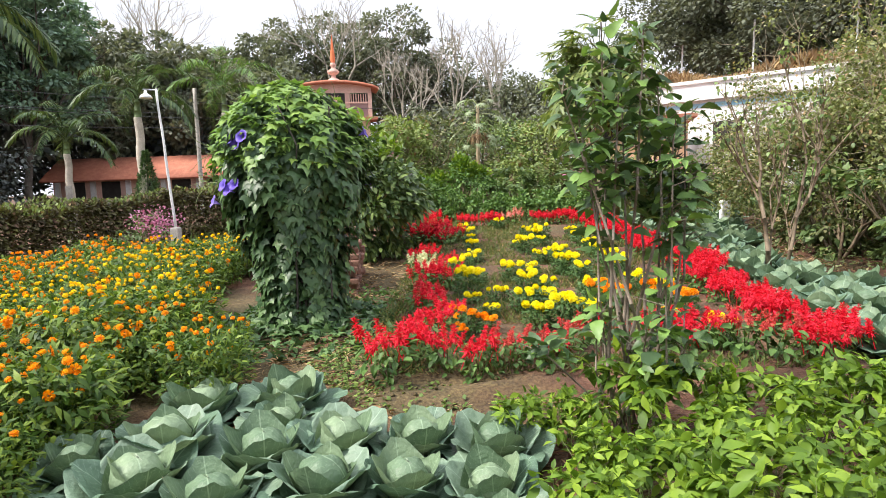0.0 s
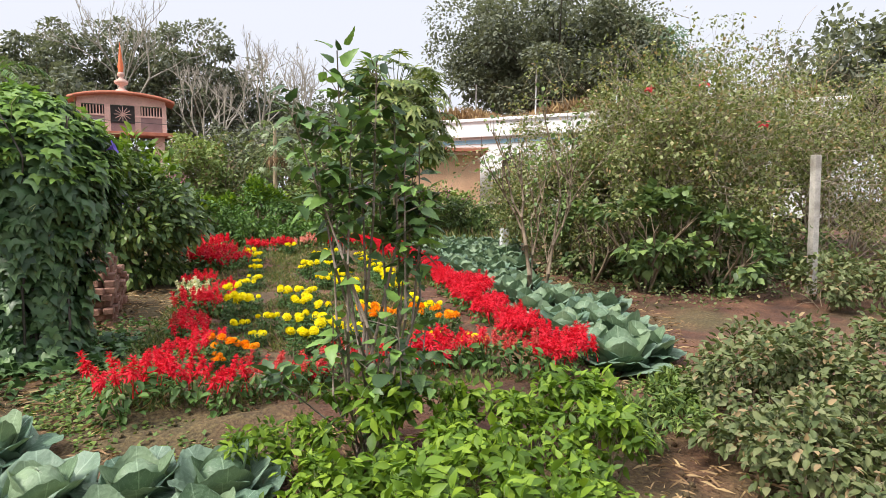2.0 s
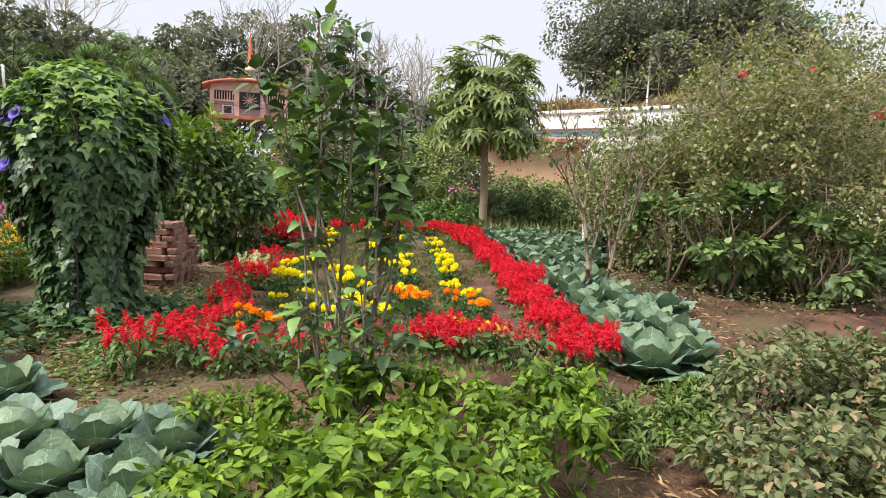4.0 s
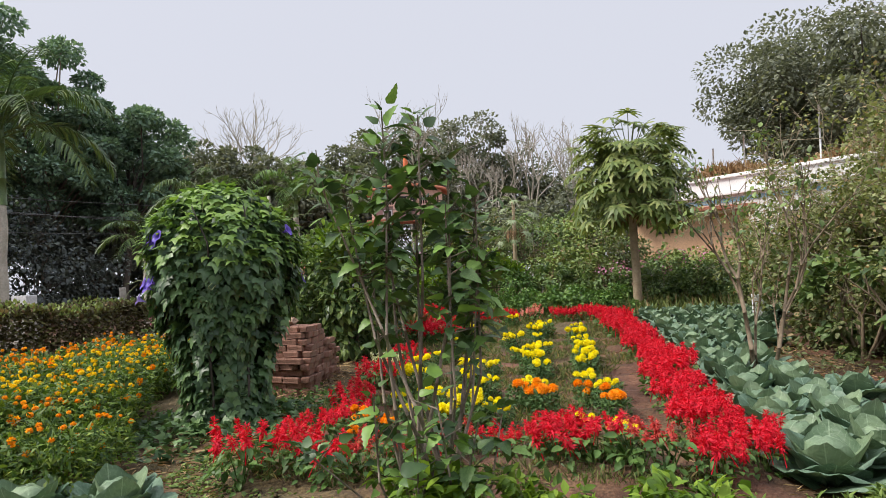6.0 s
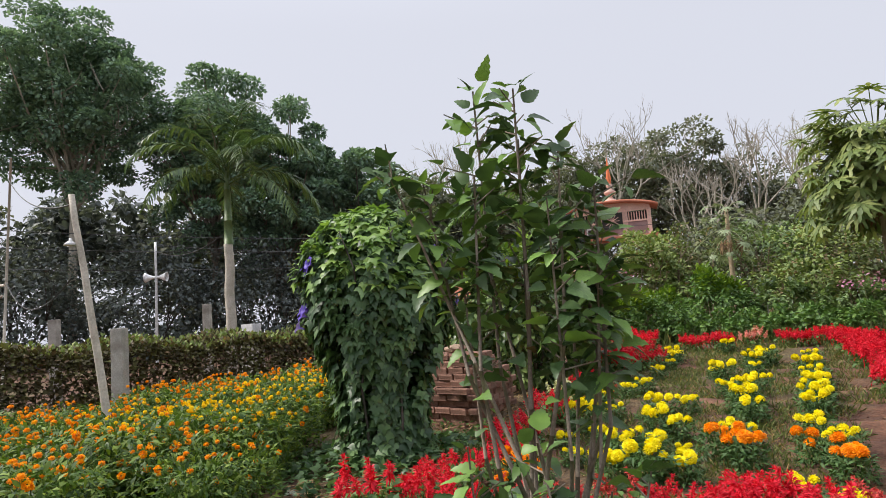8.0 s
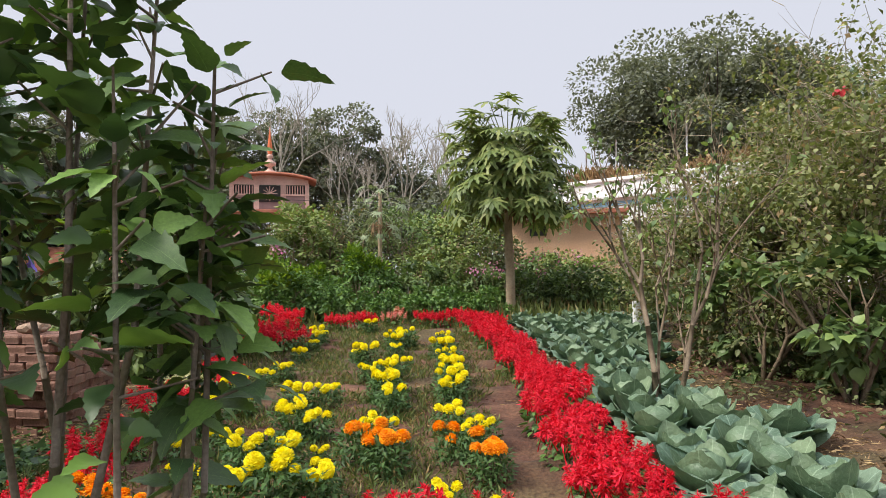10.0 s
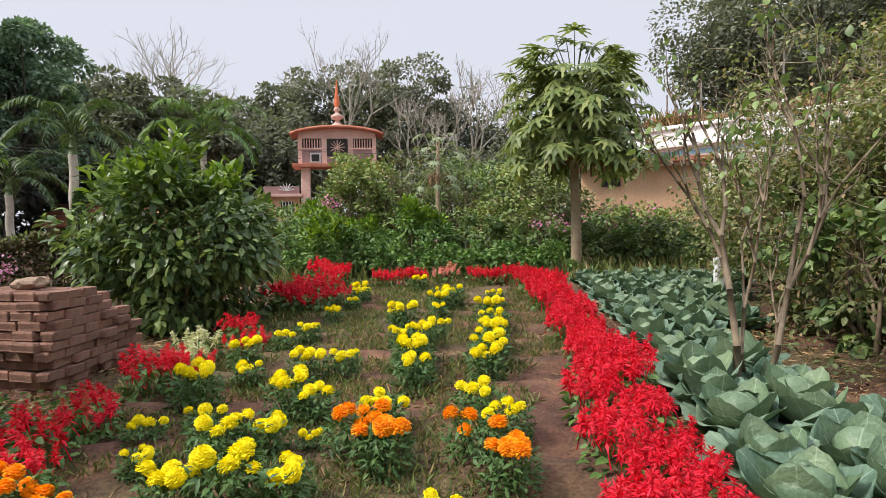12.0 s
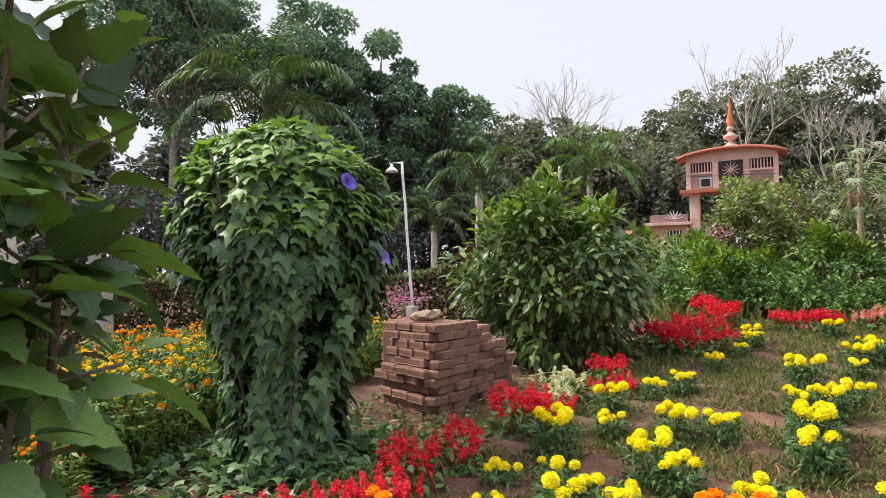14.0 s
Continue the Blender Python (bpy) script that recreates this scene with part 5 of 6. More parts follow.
def wild_bush(x, y, tall, wide, seed, label="large dry tangled bush with small olive leaves", leaf=M_WILD, per=24, size=0.074, depth=4, group="dry bushes"):
    rng = np.random.default_rng(seed)
    ob = thing("wild_bush", label, "bush", (x, y, gz(x, y)), group)
    segs, tips = [], []
    for i in range(7):
        a = 0.9 * i + rng.uniform(-0.3, 0.3)
        lean = wide / tall * rng.uniform(0.2, 1.1)
        s, t = grow(rng, (0.15 * math.cos(a), 0.15 * math.sin(a), -0.05), (lean * math.cos(a), lean * math.sin(a), 1.0), tall * 0.45 * rng.uniform(0.75, 1.15), 0.03, depth, 3, 0.8, 0.42, 0.04, 0.72, 2)
        part("branch", nmesh("branch", *tube(s, 3)), M_TWIG, ob)
        segs += s
        tips += t
    ends = np.array([t[0] for t in tips])
    mids = np.array([(np.array(q[0]) + np.array(q[1])) / 2 for q in segs])
    low = np.clip(1.15 - mids[:, 2] / tall, 0.1, 1.0) ** 1.5     # as leafy below as above
    mids = mids[rng.choice(len(mids), int(len(ends) * 1.1), p=low / low.sum())]
    whips = []
    for q in ends[:: max(1, len(ends) // 70)]:                   # bare shoots past the leaves
        d = unit(np.array([q[0], q[1], 1.2]) / tall + rng.normal(0, 0.45, 3))
        m = q + d * rng.uniform(0.15, 0.35)
        whips += chain([q, m, m + unit(d + rng.normal(0, 0.4, 3)) * rng.uniform(0.15, 0.4)], 0.006, 0.003)
    part("bare_shoot", nmesh("bare_shoot", *tube(whips, 3)), M_TWIG, ob, kind="stuff")
    keep = np.array([noise.noise(Vector(q) * 1.6 + Vector((seed, 0, 0))) for q in ends]) > -0.2
    pts, o = puff(rng, np.concatenate([ends[keep], mids + rng.normal(0, 0.1, mids.shape)]), 0.15, max(4, int(per * 0.5)), 1.0)
    pts[:, 2] = np.maximum(pts[:, 2], 0.03)
    part("foliage", nmesh("foliage", *leaves_at(rng, L_FAR, pts, o, size)), leaf, ob, kind="stuff")
    return ob


def right_side():
    for i, (x, y, h, w) in enumerate([(4.65, 6.4, 2.6, 0.95), (5.3, 5.7, 3.4, 1.4), (6.1, 6.3, 3.6, 1.5), (5.5, 7.7, 3.1, 1.2), (8.0, 8.0, 3.8, 1.7), (9.6, 6.9, 4.0, 1.8), (6.4, 8.2, 3.6, 1.7), (10.2, 9.3, 3.8, 1.8), (12.0, 8.2, 3.6, 1.8)]):
        wild_bush(x, y, h, w, 300 + i)
    shrub("broad_leaf_shrub", "broad-leaved green shrub under the dry bushes", 4.3, 4.5, 1.6, 0.6, L_HIB, M_SHRUB, 0.14, 1100, 320, limbs=6, low=-0.05)
    shrub("broad_leaf_shrub", "broad-leaved green shrub under the dry bushes", 5.3, 4.2, 1.25, 0.65, L_HIB, M_SHRUB, 0.13, 1100, 321, limbs=6, low=-0.05)
    shrub("broad_leaf_shrub", "broad-leaved green shrub under the dry bushes", 4.0, 5.6, 1.35, 0.55, L_HIB, M_SHRUB, 0.13, 900, 322, limbs=6, low=-0.05)
    for i, (x, y, h, w) in enumerate([(4.1, 6.1, 0.8, 0.6), (5.0, 5.2, 0.7, 0.7), (5.9, 4.9, 0.9, 0.75), (6.7, 5.3, 0.8, 0.75), (7.6, 5.8, 0.9, 0.8), (8.4, 6.2, 0.9, 0.8), (4.6, 7.0, 0.9, 0.7)]):
        shrub("undergrowth_plant", "low dark green undergrowth beneath the dry bushes", x, y, h, w, L_SOFT, M_SHRUB if i % 2 else M_WEED, 0.1, 900, 370 + i, trunk=0.008, low=-0.05, group="undergrowth at the bushes", category="plant")
    for i, (x, y, h, w) in enumerate([(2.35, -0.15, 0.55, 0.55), (2.05, -0.95, 0.45, 0.5), (2.9, 0.3, 0.6, 0.55), (2.9, -0.8, 0.65, 0.6), (3.6, -0.2, 0.75, 0.6), (2.5, -1.7, 0.5, 0.55), (3.5, -1.3, 0.7, 0.6)]):
        shrub("weed_clump", "dusty olive weed clump at the path edge", x, y, h, w, L_SOFT, M_WEED, 0.058, 1900, 330 + i, bark=M_TWIG, trunk=0.007, group="weeds at the path edge", category="weed")
    for i, (x, y) in enumerate([(6.0, 3.0), (6.8, 2.6), (7.4, 3.2)]):
        yb = shrub("yellow_flower_weed", "low weed clump with small yellow flowers", x, y, 0.7, 0.6, L_SOFT, M_WEED, 0.08, 800, 345 + i, trunk=0.008, group="weeds at the path edge", category="weed")
    # bright green ground weeds at the bed's corner
    for i, (x, y) in enumerate([(1.35, 0.05), (1.75, 0.25), (1.6, -0.25), (2.1, 0.45)]):
        shrub("feathery_weed", "low bright green feathery weed", x, y, 0.24, 0.28, L_SLIM, M_CLOVER, 0.07, 700, 350 + i, trunk=0.004, limbs=3, group="bright weeds", category="weed")
    # concrete post and wire mesh at the edge
    net = thing("wire_fence", "rusty diagonal wire netting between concrete posts", "fence", (6.7, 3.95, gz(6.7, 3.95)))
    run, high = np.array((2.6, -1.75)), 1.5
    for k in range(-8, 30):
        for sgn in (-1, 1):
            u0 = k / 22
            u1 = u0 + sgn * high / 3.14
            a, b2 = max(0.0, min(1.0, u0)), max(0.0, min(1.0, u1))
            if abs(b2 - a) < 0.02:
                continue
            za, zb = (a - u0) / (u1 - u0) * high, (b2 - u0) / (u1 - u0) * high
            part("wire", nmesh("wire", *tube([((run[0] * a, run[1] * a, za + 0.1), (run[0] * b2, run[1] * b2, zb + 0.1), 0.003, 0.003)], 3)), M_TWIG, net)
    for x, y in ((6.7, 3.95), (9.3, 2.2)):
        p = part("fence_post", block(0.105, 0.105, 2.05, 0.012, (0, 0, 1.0)), M_CONCRETE, None, "", (x, y, gz(x, y)))
        tagged(p, "grey weathered concrete fence post", "post", "fence posts")
    red = thing("red_hibiscus_blooms", "a few red hibiscus blooms on the dry bushes", "flower", (0, 0, 0), kind="stuff")
    rng = np.random.default_rng(3)
    pts, o = puff(rng, [(4.6, 5.0, 3.3), (5.6, 5.0, 3.4), (6.0, 4.2, 2.7)], 0.06, 8)
    part("blooms", nmesh("blooms", *leaves_at(rng, L_OVATE, pts, o, 0.09)), M_HIBRED, red)


right_side()


# ---- ground cover ----
def ground_cover():
    rng = np.random.default_rng(61)
    n = 60000
    x, y = rng.uniform(-2.2, 1.4, n), rng.uniform(0.9, 10.6, n)
    tread = (y * 1.35 + 0.12 * np.sin(x * 2.1)) % 1.0                # grass on the treads, bare soil on the ridges
    keep = (np.array([noise.noise((a * 1.3, b * 1.3, 5.0)) for a, b in zip(x, y)]) > -0.2) & (tread < 0.62 + 0.1 * np.sin(x * 5.3))
    x, y, tread = x[keep], y[keep], tread[keep]
    pts = np.stack([x, y, ground_z(x, y) + 0.045 + 0.07 * tread / 0.75], 1)
    d = unit(np.stack([rng.normal(0, 0.7, len(x)), rng.normal(0, 0.7, len(x)), np.ones(len(x)) * 0.9], 1))
    v = scatter(L_GRASS, pts, d, unit(rng.normal(0, 1, d.shape)), rng.uniform(0.035, 0.1, len(x)))
    tagged(part("bed_grass", nmesh("bed_grass", *v), M_GRASS), "short sparse grass between the marigold rows", "grass", kind="stuff")
    n = 11000
    x, y = rng.uniform(-2.6, 2.0, n), rng.uniform(-1.6, 0.9, n)
    side = rng.random(n) < 0.45
    x[side], y[side] = rng.uniform(-2.8, -1.9, side.sum()), rng.uniform(0.3, 4.0, side.sum())
    keep = np.array([noise.noise((a * 1.2, b * 1.2, 2.0)) for a, b in zip(x, y)]) > 0.02
    x, y = x[keep], y[keep]
    pts = np.stack([x, y, ground_z(x, y) + rng.uniform(0.0, 0.05, len(x))], 1)
    a = rng.uniform(0, 6.28, len(x))
    out = np.stack([np.cos(a), np.sin(a), 0.35 * np.ones(len(x))], 1)
    tagged(part("clover_weeds", nmesh("clover_weeds", *leaves_at(rng, L_FAR, pts, out, 0.045, 0.0, 0.3)), M_CLOVER), "small green creeping weeds on the soil", "weeds", kind="stuff")
    n = 5200
    x, y = rng.uniform(-4.2, -1.9, n), rng.uniform(0.4, 5.6, n)
    keep = (np.array([noise.noise((a * 1.4, b * 1.4, 7.0)) for a, b in zip(x, y)]) > 0.02) & (np.hypot(x + 3.0, y - 2.8) + 0.3 * np.sin(3 * x + 2 * y) < 1.45) & ~((x < -2.6) & (x > -3.6) & (y > 3.8))
    x, y = x[keep], y[keep]
    pts = np.stack([x, y, ground_z(x, y) + rng.uniform(0.0, 0.09, len(x))], 1)
    a = rng.uniform(0, 6.28, len(x))
    out = np.stack([np.cos(a), np.sin(a), 0.5 * np.ones(len(x))], 1)
    tagged(part("creeping_weeds", nmesh("creeping_weeds", *leaves_at(rng, L_SOFT, pts, out, 0.052, 0.0, 0.4)), M_SALVIA_LEAF), "dark green creeping weeds round the brick stack", "weeds", kind="stuff")
    n = 18000
    x, y = rng.uniform(-3.2, 3.6, n), rng.uniform(-2.5, 10.8, n)
    keep = np.array([noise.noise((a * 0.7, b * 0.7, 9.0)) for a, b in zip(x, y)]) > -0.25
    x, y = x[keep], y[keep]
    pts = np.stack([x, y, ground_z(x, y) + 0.03 + 0.02 * (y > 0.5)], 1)
    a = rng.uniform(0, 6.28, len(x))
    d = unit(np.stack([np.cos(a), np.sin(a), rng.normal(0.1, 0.15, len(x))], 1))
    v = scatter(L_GRASS, pts, d, unit(rng.normal(0, 0.2, d.shape) + [0, 0, 1]), rng.uniform(0.04, 0.12, len(x)))
    tagged(part("straw_litter", nmesh("straw_litter", *v), M_STRAW), "dry straw and grass litter on the soil", "straw", kind="stuff")
    n = 1500
    x, y = rng.uniform(-3.0, 3.5, n), rng.uniform(-2.0, 10.6, n)
    oct_v = np.array([(1, 0, 0), (-1, 0, 0), (0, 1, 0), (0, -1, 0), (0, 0, 0.7), (0, 0, -0.7)], dtype=float)
    oct_p = [np.array([(0, 2, 4), (2, 1, 4), (1, 3, 4), (3, 0, 4), (2, 0, 5), (1, 2, 5), (3, 1, 5), (0, 3, 5)])]
    pts = np.stack([x, y, ground_z(x, y) + 0.025 + 0.03 * ((y > 0.5) & (x < 1.9) & (x > -2.2))], 1)
    v = scatter((oct_v, oct_p), pts, unit(rng.normal(0, 1, pts.shape)), unit(rng.normal(0, 1, pts.shape)), rng.uniform(0.006, 0.028, n))
    tagged(part("soil_clods", nmesh("soil_clods", *v), M_SOIL), "small dry soil clods", "soil", kind="stuff")
    n = 9000
    x, y = rng.uniform(-9, 8, n), rng.uniform(10.5, 17, n)
    pts = np.stack([x, y, ground_z(x, y)], 1)
    a = rng.uniform(0, 6.28, n)
    d = unit(np.stack([0.4 * np.cos(a), 0.4 * np.sin(a), np.ones(n)], 1))
    v = scatter(L_GRASS, pts, d, unit(rng.normal(0, 1, d.shape)), rng.uniform(0.15, 0.4, n))
    m = 9000
    x2, y2 = rng.uniform(2.9, 9.5, m), rng.uniform(2.6, 12.5, m)
    ok = (x2 > 3.1) & (y2 > 3.0 + 0.35 * np.abs(x2 - 4.5)) & (x2 > np.where(y2 > 6, 3.1 + 0.36 * (y2 - 6), 3.1))
    x2, y2 = x2[ok], y2[ok]
    p2 = np.stack([x2, y2, ground_z(x2, y2) + rng.uniform(0, 0.22, len(x2))], 1)
    a2 = rng.uniform(0, 6.28, len(x2))
    o2 = np.stack([np.cos(a2), np.sin(a2), 0.5 * np.ones(len(x2))], 1)
    tagged(part("undergrowth", nmesh("undergrowth", *leaves_at(rng, L_SOFT, p2, o2, 0.06, 0.0, 0.4)), M_WEED), "low weedy undergrowth beneath the dry bushes", "weeds", kind="stuff")
    tagged(part("rough_grass", nmesh("rough_grass", *v), M_GRASS), "rough grass behind the garden beds", "grass", kind="stuff")


ground_cover()


# ---- hedge, posts, lamp and wires on the low side ----
def hedge():
    rng = np.random.default_rng(71)
    line = np.array([(-13.5, -5.0), (-11.2, 1.0), (-10.2, 5.0), (-9.3, 9.5), (-7.8, 12.8), (-5.2, 14.3)])
    ob = thing("clipped_hedge", "long clipped brown-green hedge", "hedge", (0, 0, 0), kind="stuff")
    seg = np.diff(line, axis=0)
    leng = np.linalg.norm(seg, axis=1)
    n = 60000
    which = rng.choice(len(seg), n, p=leng / leng.sum())
    t = rng.random(n)
    base = line[which] + seg[which] * t[:, None]
    nrm = np.stack([seg[which][:, 1], -seg[which][:, 0]], 1) / leng[which][:, None]
    off = rng.uniform(-0.5, 0.5, n)
    h = 1.15 * rng.random(n)
    face = rng.random(n)
    off = np.where(face < 0.55, 0.5 - 0.3 * rng.random(n) ** 2, off)
    h = np.where(face >= 0.55, 1.02 + 0.2 * rng.random(n), h)
    xy = base + nrm * off[:, None]
    wob = 0.08 * np.sin(xy[:, 0] * 2.2) + 0.06 * np.sin(xy[:, 1] * 3.1)
    pts = np.stack([xy[:, 0], xy[:, 1], ground_z(xy[:, 0], xy[:, 1]) + h * (1 + wob)], 1)
    out = np.where((face < 0.55)[:, None], np.stack([nrm[:, 0], nrm[:, 1], np.full(n, 0.2)], 1), np.array([[0, 0, 1.0]]))
    v = leaves_at(rng, L_FAR, pts, out, 0.105, 0.1, 0.6)
    part("foliage", nmesh("foliage", *v), M_HEDGE, ob)
    segs = []
    for i in range(160):
        k = rng.choice(len(seg), p=leng / leng.sum())
        b = line[k] + seg[k] * rng.random() + rng.normal(0, 0.15, 2)
        z0 = gz(b[0], b[1])
        segs.append(((b[0], b[1], z0 - 0.05), (b[0] + rng.normal(0, 0.15), b[1] + rng.normal(0, 0.15), z0 + rng.uniform(0.7, 1.15)), 0.014, 0.005))
    part("stems", nmesh("stems", *tube(segs, 4)), M_BARK_DARK, ob, kind="stuff")
    top = rng.random(n) < 0.22
    v = leaves_at(rng, L_FAR, pts[top & (face >= 0.55)] + [0, 0, 0.06], out[top & (face >= 0.55)], 0.09, -0.2, 0.4)
    part("young_top", nmesh("young_top", *v), M_MIDBUSH, ob, "green young shoots on top")


hedge()


def pole(name, label, base, top, r0, r1, mat, category="pole", group=""):
    base, top = np.array(base, dtype=float), np.array(top, dtype=float)
    ob = thing(name, label, category, tuple(base), group)
    k = 10
    pts = [(top - base) * i / k + [0.006 * math.sin(i * 1.3), 0.006 * math.cos(i * 1.7), 0] for i in range(k + 1)]
    part("shaft", nmesh("shaft", *sweep(pts, r0, r1, 12), True), mat, ob)
    return ob


def bell_lamp(ob, at, mat=M_WHITE, size=1.0):
    v, p = lathe([(0.0, 0.1), (0.025, 0.1), (0.03, 0.05), (0.09, 0.01), (0.12, -0.04), (0.11, -0.04), (0.0, -0.01)], 16)
    part("lamp_shade", nmesh("lamp_shade", v * size + np.array(at), p, True), mat, ob, "white bell lamp shade")


def left_posts():
    lb = np.array((-6.9, 7.87))
    z0 = gz(*lb)
    ped = part("lamp_pedestal", block(0.16, 0.16, 0.86 - z0, 0.02, (0, 0, (0.86 - z0) / 2)), M_CONCRETE, None, "", (lb[0], lb[1], z0))
    tagged(ped, "small pale concrete pedestal under the lamp pole", "pedestal")
    lp = pole("lamp_pole", "thin leaning white lamp pole with a bell lamp", (lb[0], lb[1], 0.86), (-7.02, 7.78, 3.42), 0.026, 0.022, M_POLE, "street lamp")
    arm = tube([((-0.12, -0.09, 2.54), (-0.3, -0.23, 2.54), 0.013, 0.011)], 8)
    part("arm", nmesh("arm", *arm), M_METAL, lp)
    bell_lamp(lp, (-0.26, -0.21, 2.42))
    wp = pole("wooden_pole", "leaning pale wooden pole with a small lamp", (-6.47, 1.97, gz(-6.5, 2.0) - 0.05), (-6.9, 1.7, 3.22), 0.05, 0.035, M_PALM_TRUNK)
    bell_lamp(wp, (-0.43, -0.28, 2.62), M_WHITE, 0.65)
    spots = [(-8.75, 3.45, 1.62, 0.19), (-13.3, 8.7, 2.25, 0.19), (-10.9, 10.9, 1.75, 0.14), (-14.2, 5.3, 2.0, 0.19), (-9.6, 12.5, 1.5, 0.13), (-12.6, 1.2, 1.5, 0.16)]
    for i, (x, y, top, w) in enumerate(spots):
        z0 = gz(x, y)
        bm = block(w, w, top - z0 + 0.05, 0.012, (0, 0, (top - z0 - 0.05) / 2))
        p = part("concrete_post", bm, M_CONCRETE, None, "", (x, y, z0))
        p.rotation_euler = (0.01 * i, -0.015, 0.5)
        tagged(p, "square weathered concrete post at the hedge", "post", "hedge posts")
    bx = part("white_box", block(0.42, 0.3, 0.34, 0.015, (0, 0, 0.17)), M_WHITE, None, "", (-12.05, 9.03, 1.3))
    tagged(bx, "small white painted box behind the hedge", "box")
    z0 = gz(-12.05, 9.03)
    pl = part("box_plinth", block(0.5, 0.4, 1.3 - z0, 0.02, (0, 0, (1.3 - z0) / 2)), M_CONCRETE, None, "", (-12.05, 9.03, z0))
    tagged(pl, "rough concrete plinth under a white box", "plinth")
    # loudspeaker mast
    z0 = gz(-18.6, 10.8)
    sp = pole("speaker_mast", "dark mast with two white horn loudspeakers", (-18.6, 10.8, z0), (-18.6, 10.8, 4.7), 0.05, 0.04, M_METAL, "loudspeaker")
    v, p = lathe([(0.03, 0.0), (0.05, 0.12), (0.09, 0.25), (0.17, 0.36), (0.16, 0.36), (0.02, 0.05)], 16)
    for side in (-1, 1):
        horn = part("horn", nmesh("horn", v, p, True), M_WHITE, sp, "white horn loudspeaker")
        horn.matrix_basis = Matrix.Translation((0, 0, 3.5 - z0)) @ Matrix.Rotation(radians(34), 4, "Z") @ Matrix.Rotation(side * math.pi / 2, 4, "Y")
    # crossed bamboo frame far off
    fr = thing("bamboo_frame", "crossed pale bamboo frame beyond the hedge", "frame", (-16.6, 4.8, gz(-16.6, 4.8)))
    for a, b in (((-1.6, -0.9, 2.9), (0.4, 0.3, 2.85)), ((-1.2, -0.7, 3.0), (-0.3, -0.1, 0.0)), ((-1.6, -0.9, 1.6), (0.35, 0.3, 2.6)), ((0.35, 0.3, -0.05), (0.55, 0.35, 6.0)), ((-1.5, -0.9, -0.05), (-1.5, -0.9, 3.0))):
        part("pole", nmesh("pole", *tube([(a, b, 0.035, 0.028)], 7)), M_PALM_TRUNK, fr)
    # cables
    def cable(a, b, sag, name="overhead_cable"):
        a, b = np.array(a, dtype=float), np.array(b, dtype=float)
        pts = [a + (b - a) * t + [0, 0, -sag * 4 * t * (1 - t)] for t in np.linspace(0, 1, 17)]
        c = part(name, nmesh(name, *tube(chain(pts, 0.011, 0.011), 4)), M_WIRE)
        tagged(c, "thin dark overhead cable", "cable", "overhead cables", kind="structure")
    cable((-16.1, 5.1, 5.6), (-6.9, 1.7, 3.1), 0.3)
    cable((-18.6, 10.8, 4.6), (-9, 27, 5.0), 0.5)
    cable((-24, 2, 5.5), (-13.5, 24, 5.4), 0.4)
    cable((-24, 2, 4.9), (-13.5, 24, 4.9), 0.4)
    cable((-24, 2, 4.2), (-13.5, 24, 4.3), 0.4)
    cable((-18.6, 10.8, 4.4), (-11.3, 7.75, 3.9), 0.35)
    cable((-16.1, 5.1, 3.0), (-6.9, 1.7, 2.2), 0.5)
    cable((-13.5, 24, 5.4), (9, 40, 6.5), 0.4)
    cable((14, 22, 14.0), (30, 4, 13.0), 0.6)
    tall = pole("utility_pole", "tall grey utility pole carrying cables", (-13.5, 24, gz(-13.5, 24)), (-13.5, 24, 6.0), 0.1, 0.08, M_CONCRETE)
    tall2 = pole("utility_pole", "tall grey utility pole carrying cables", (-24, 2, gz(-24, 2)), (-24, 2, 6.0), 0.1, 0.08, M_CONCRETE)


left_posts()


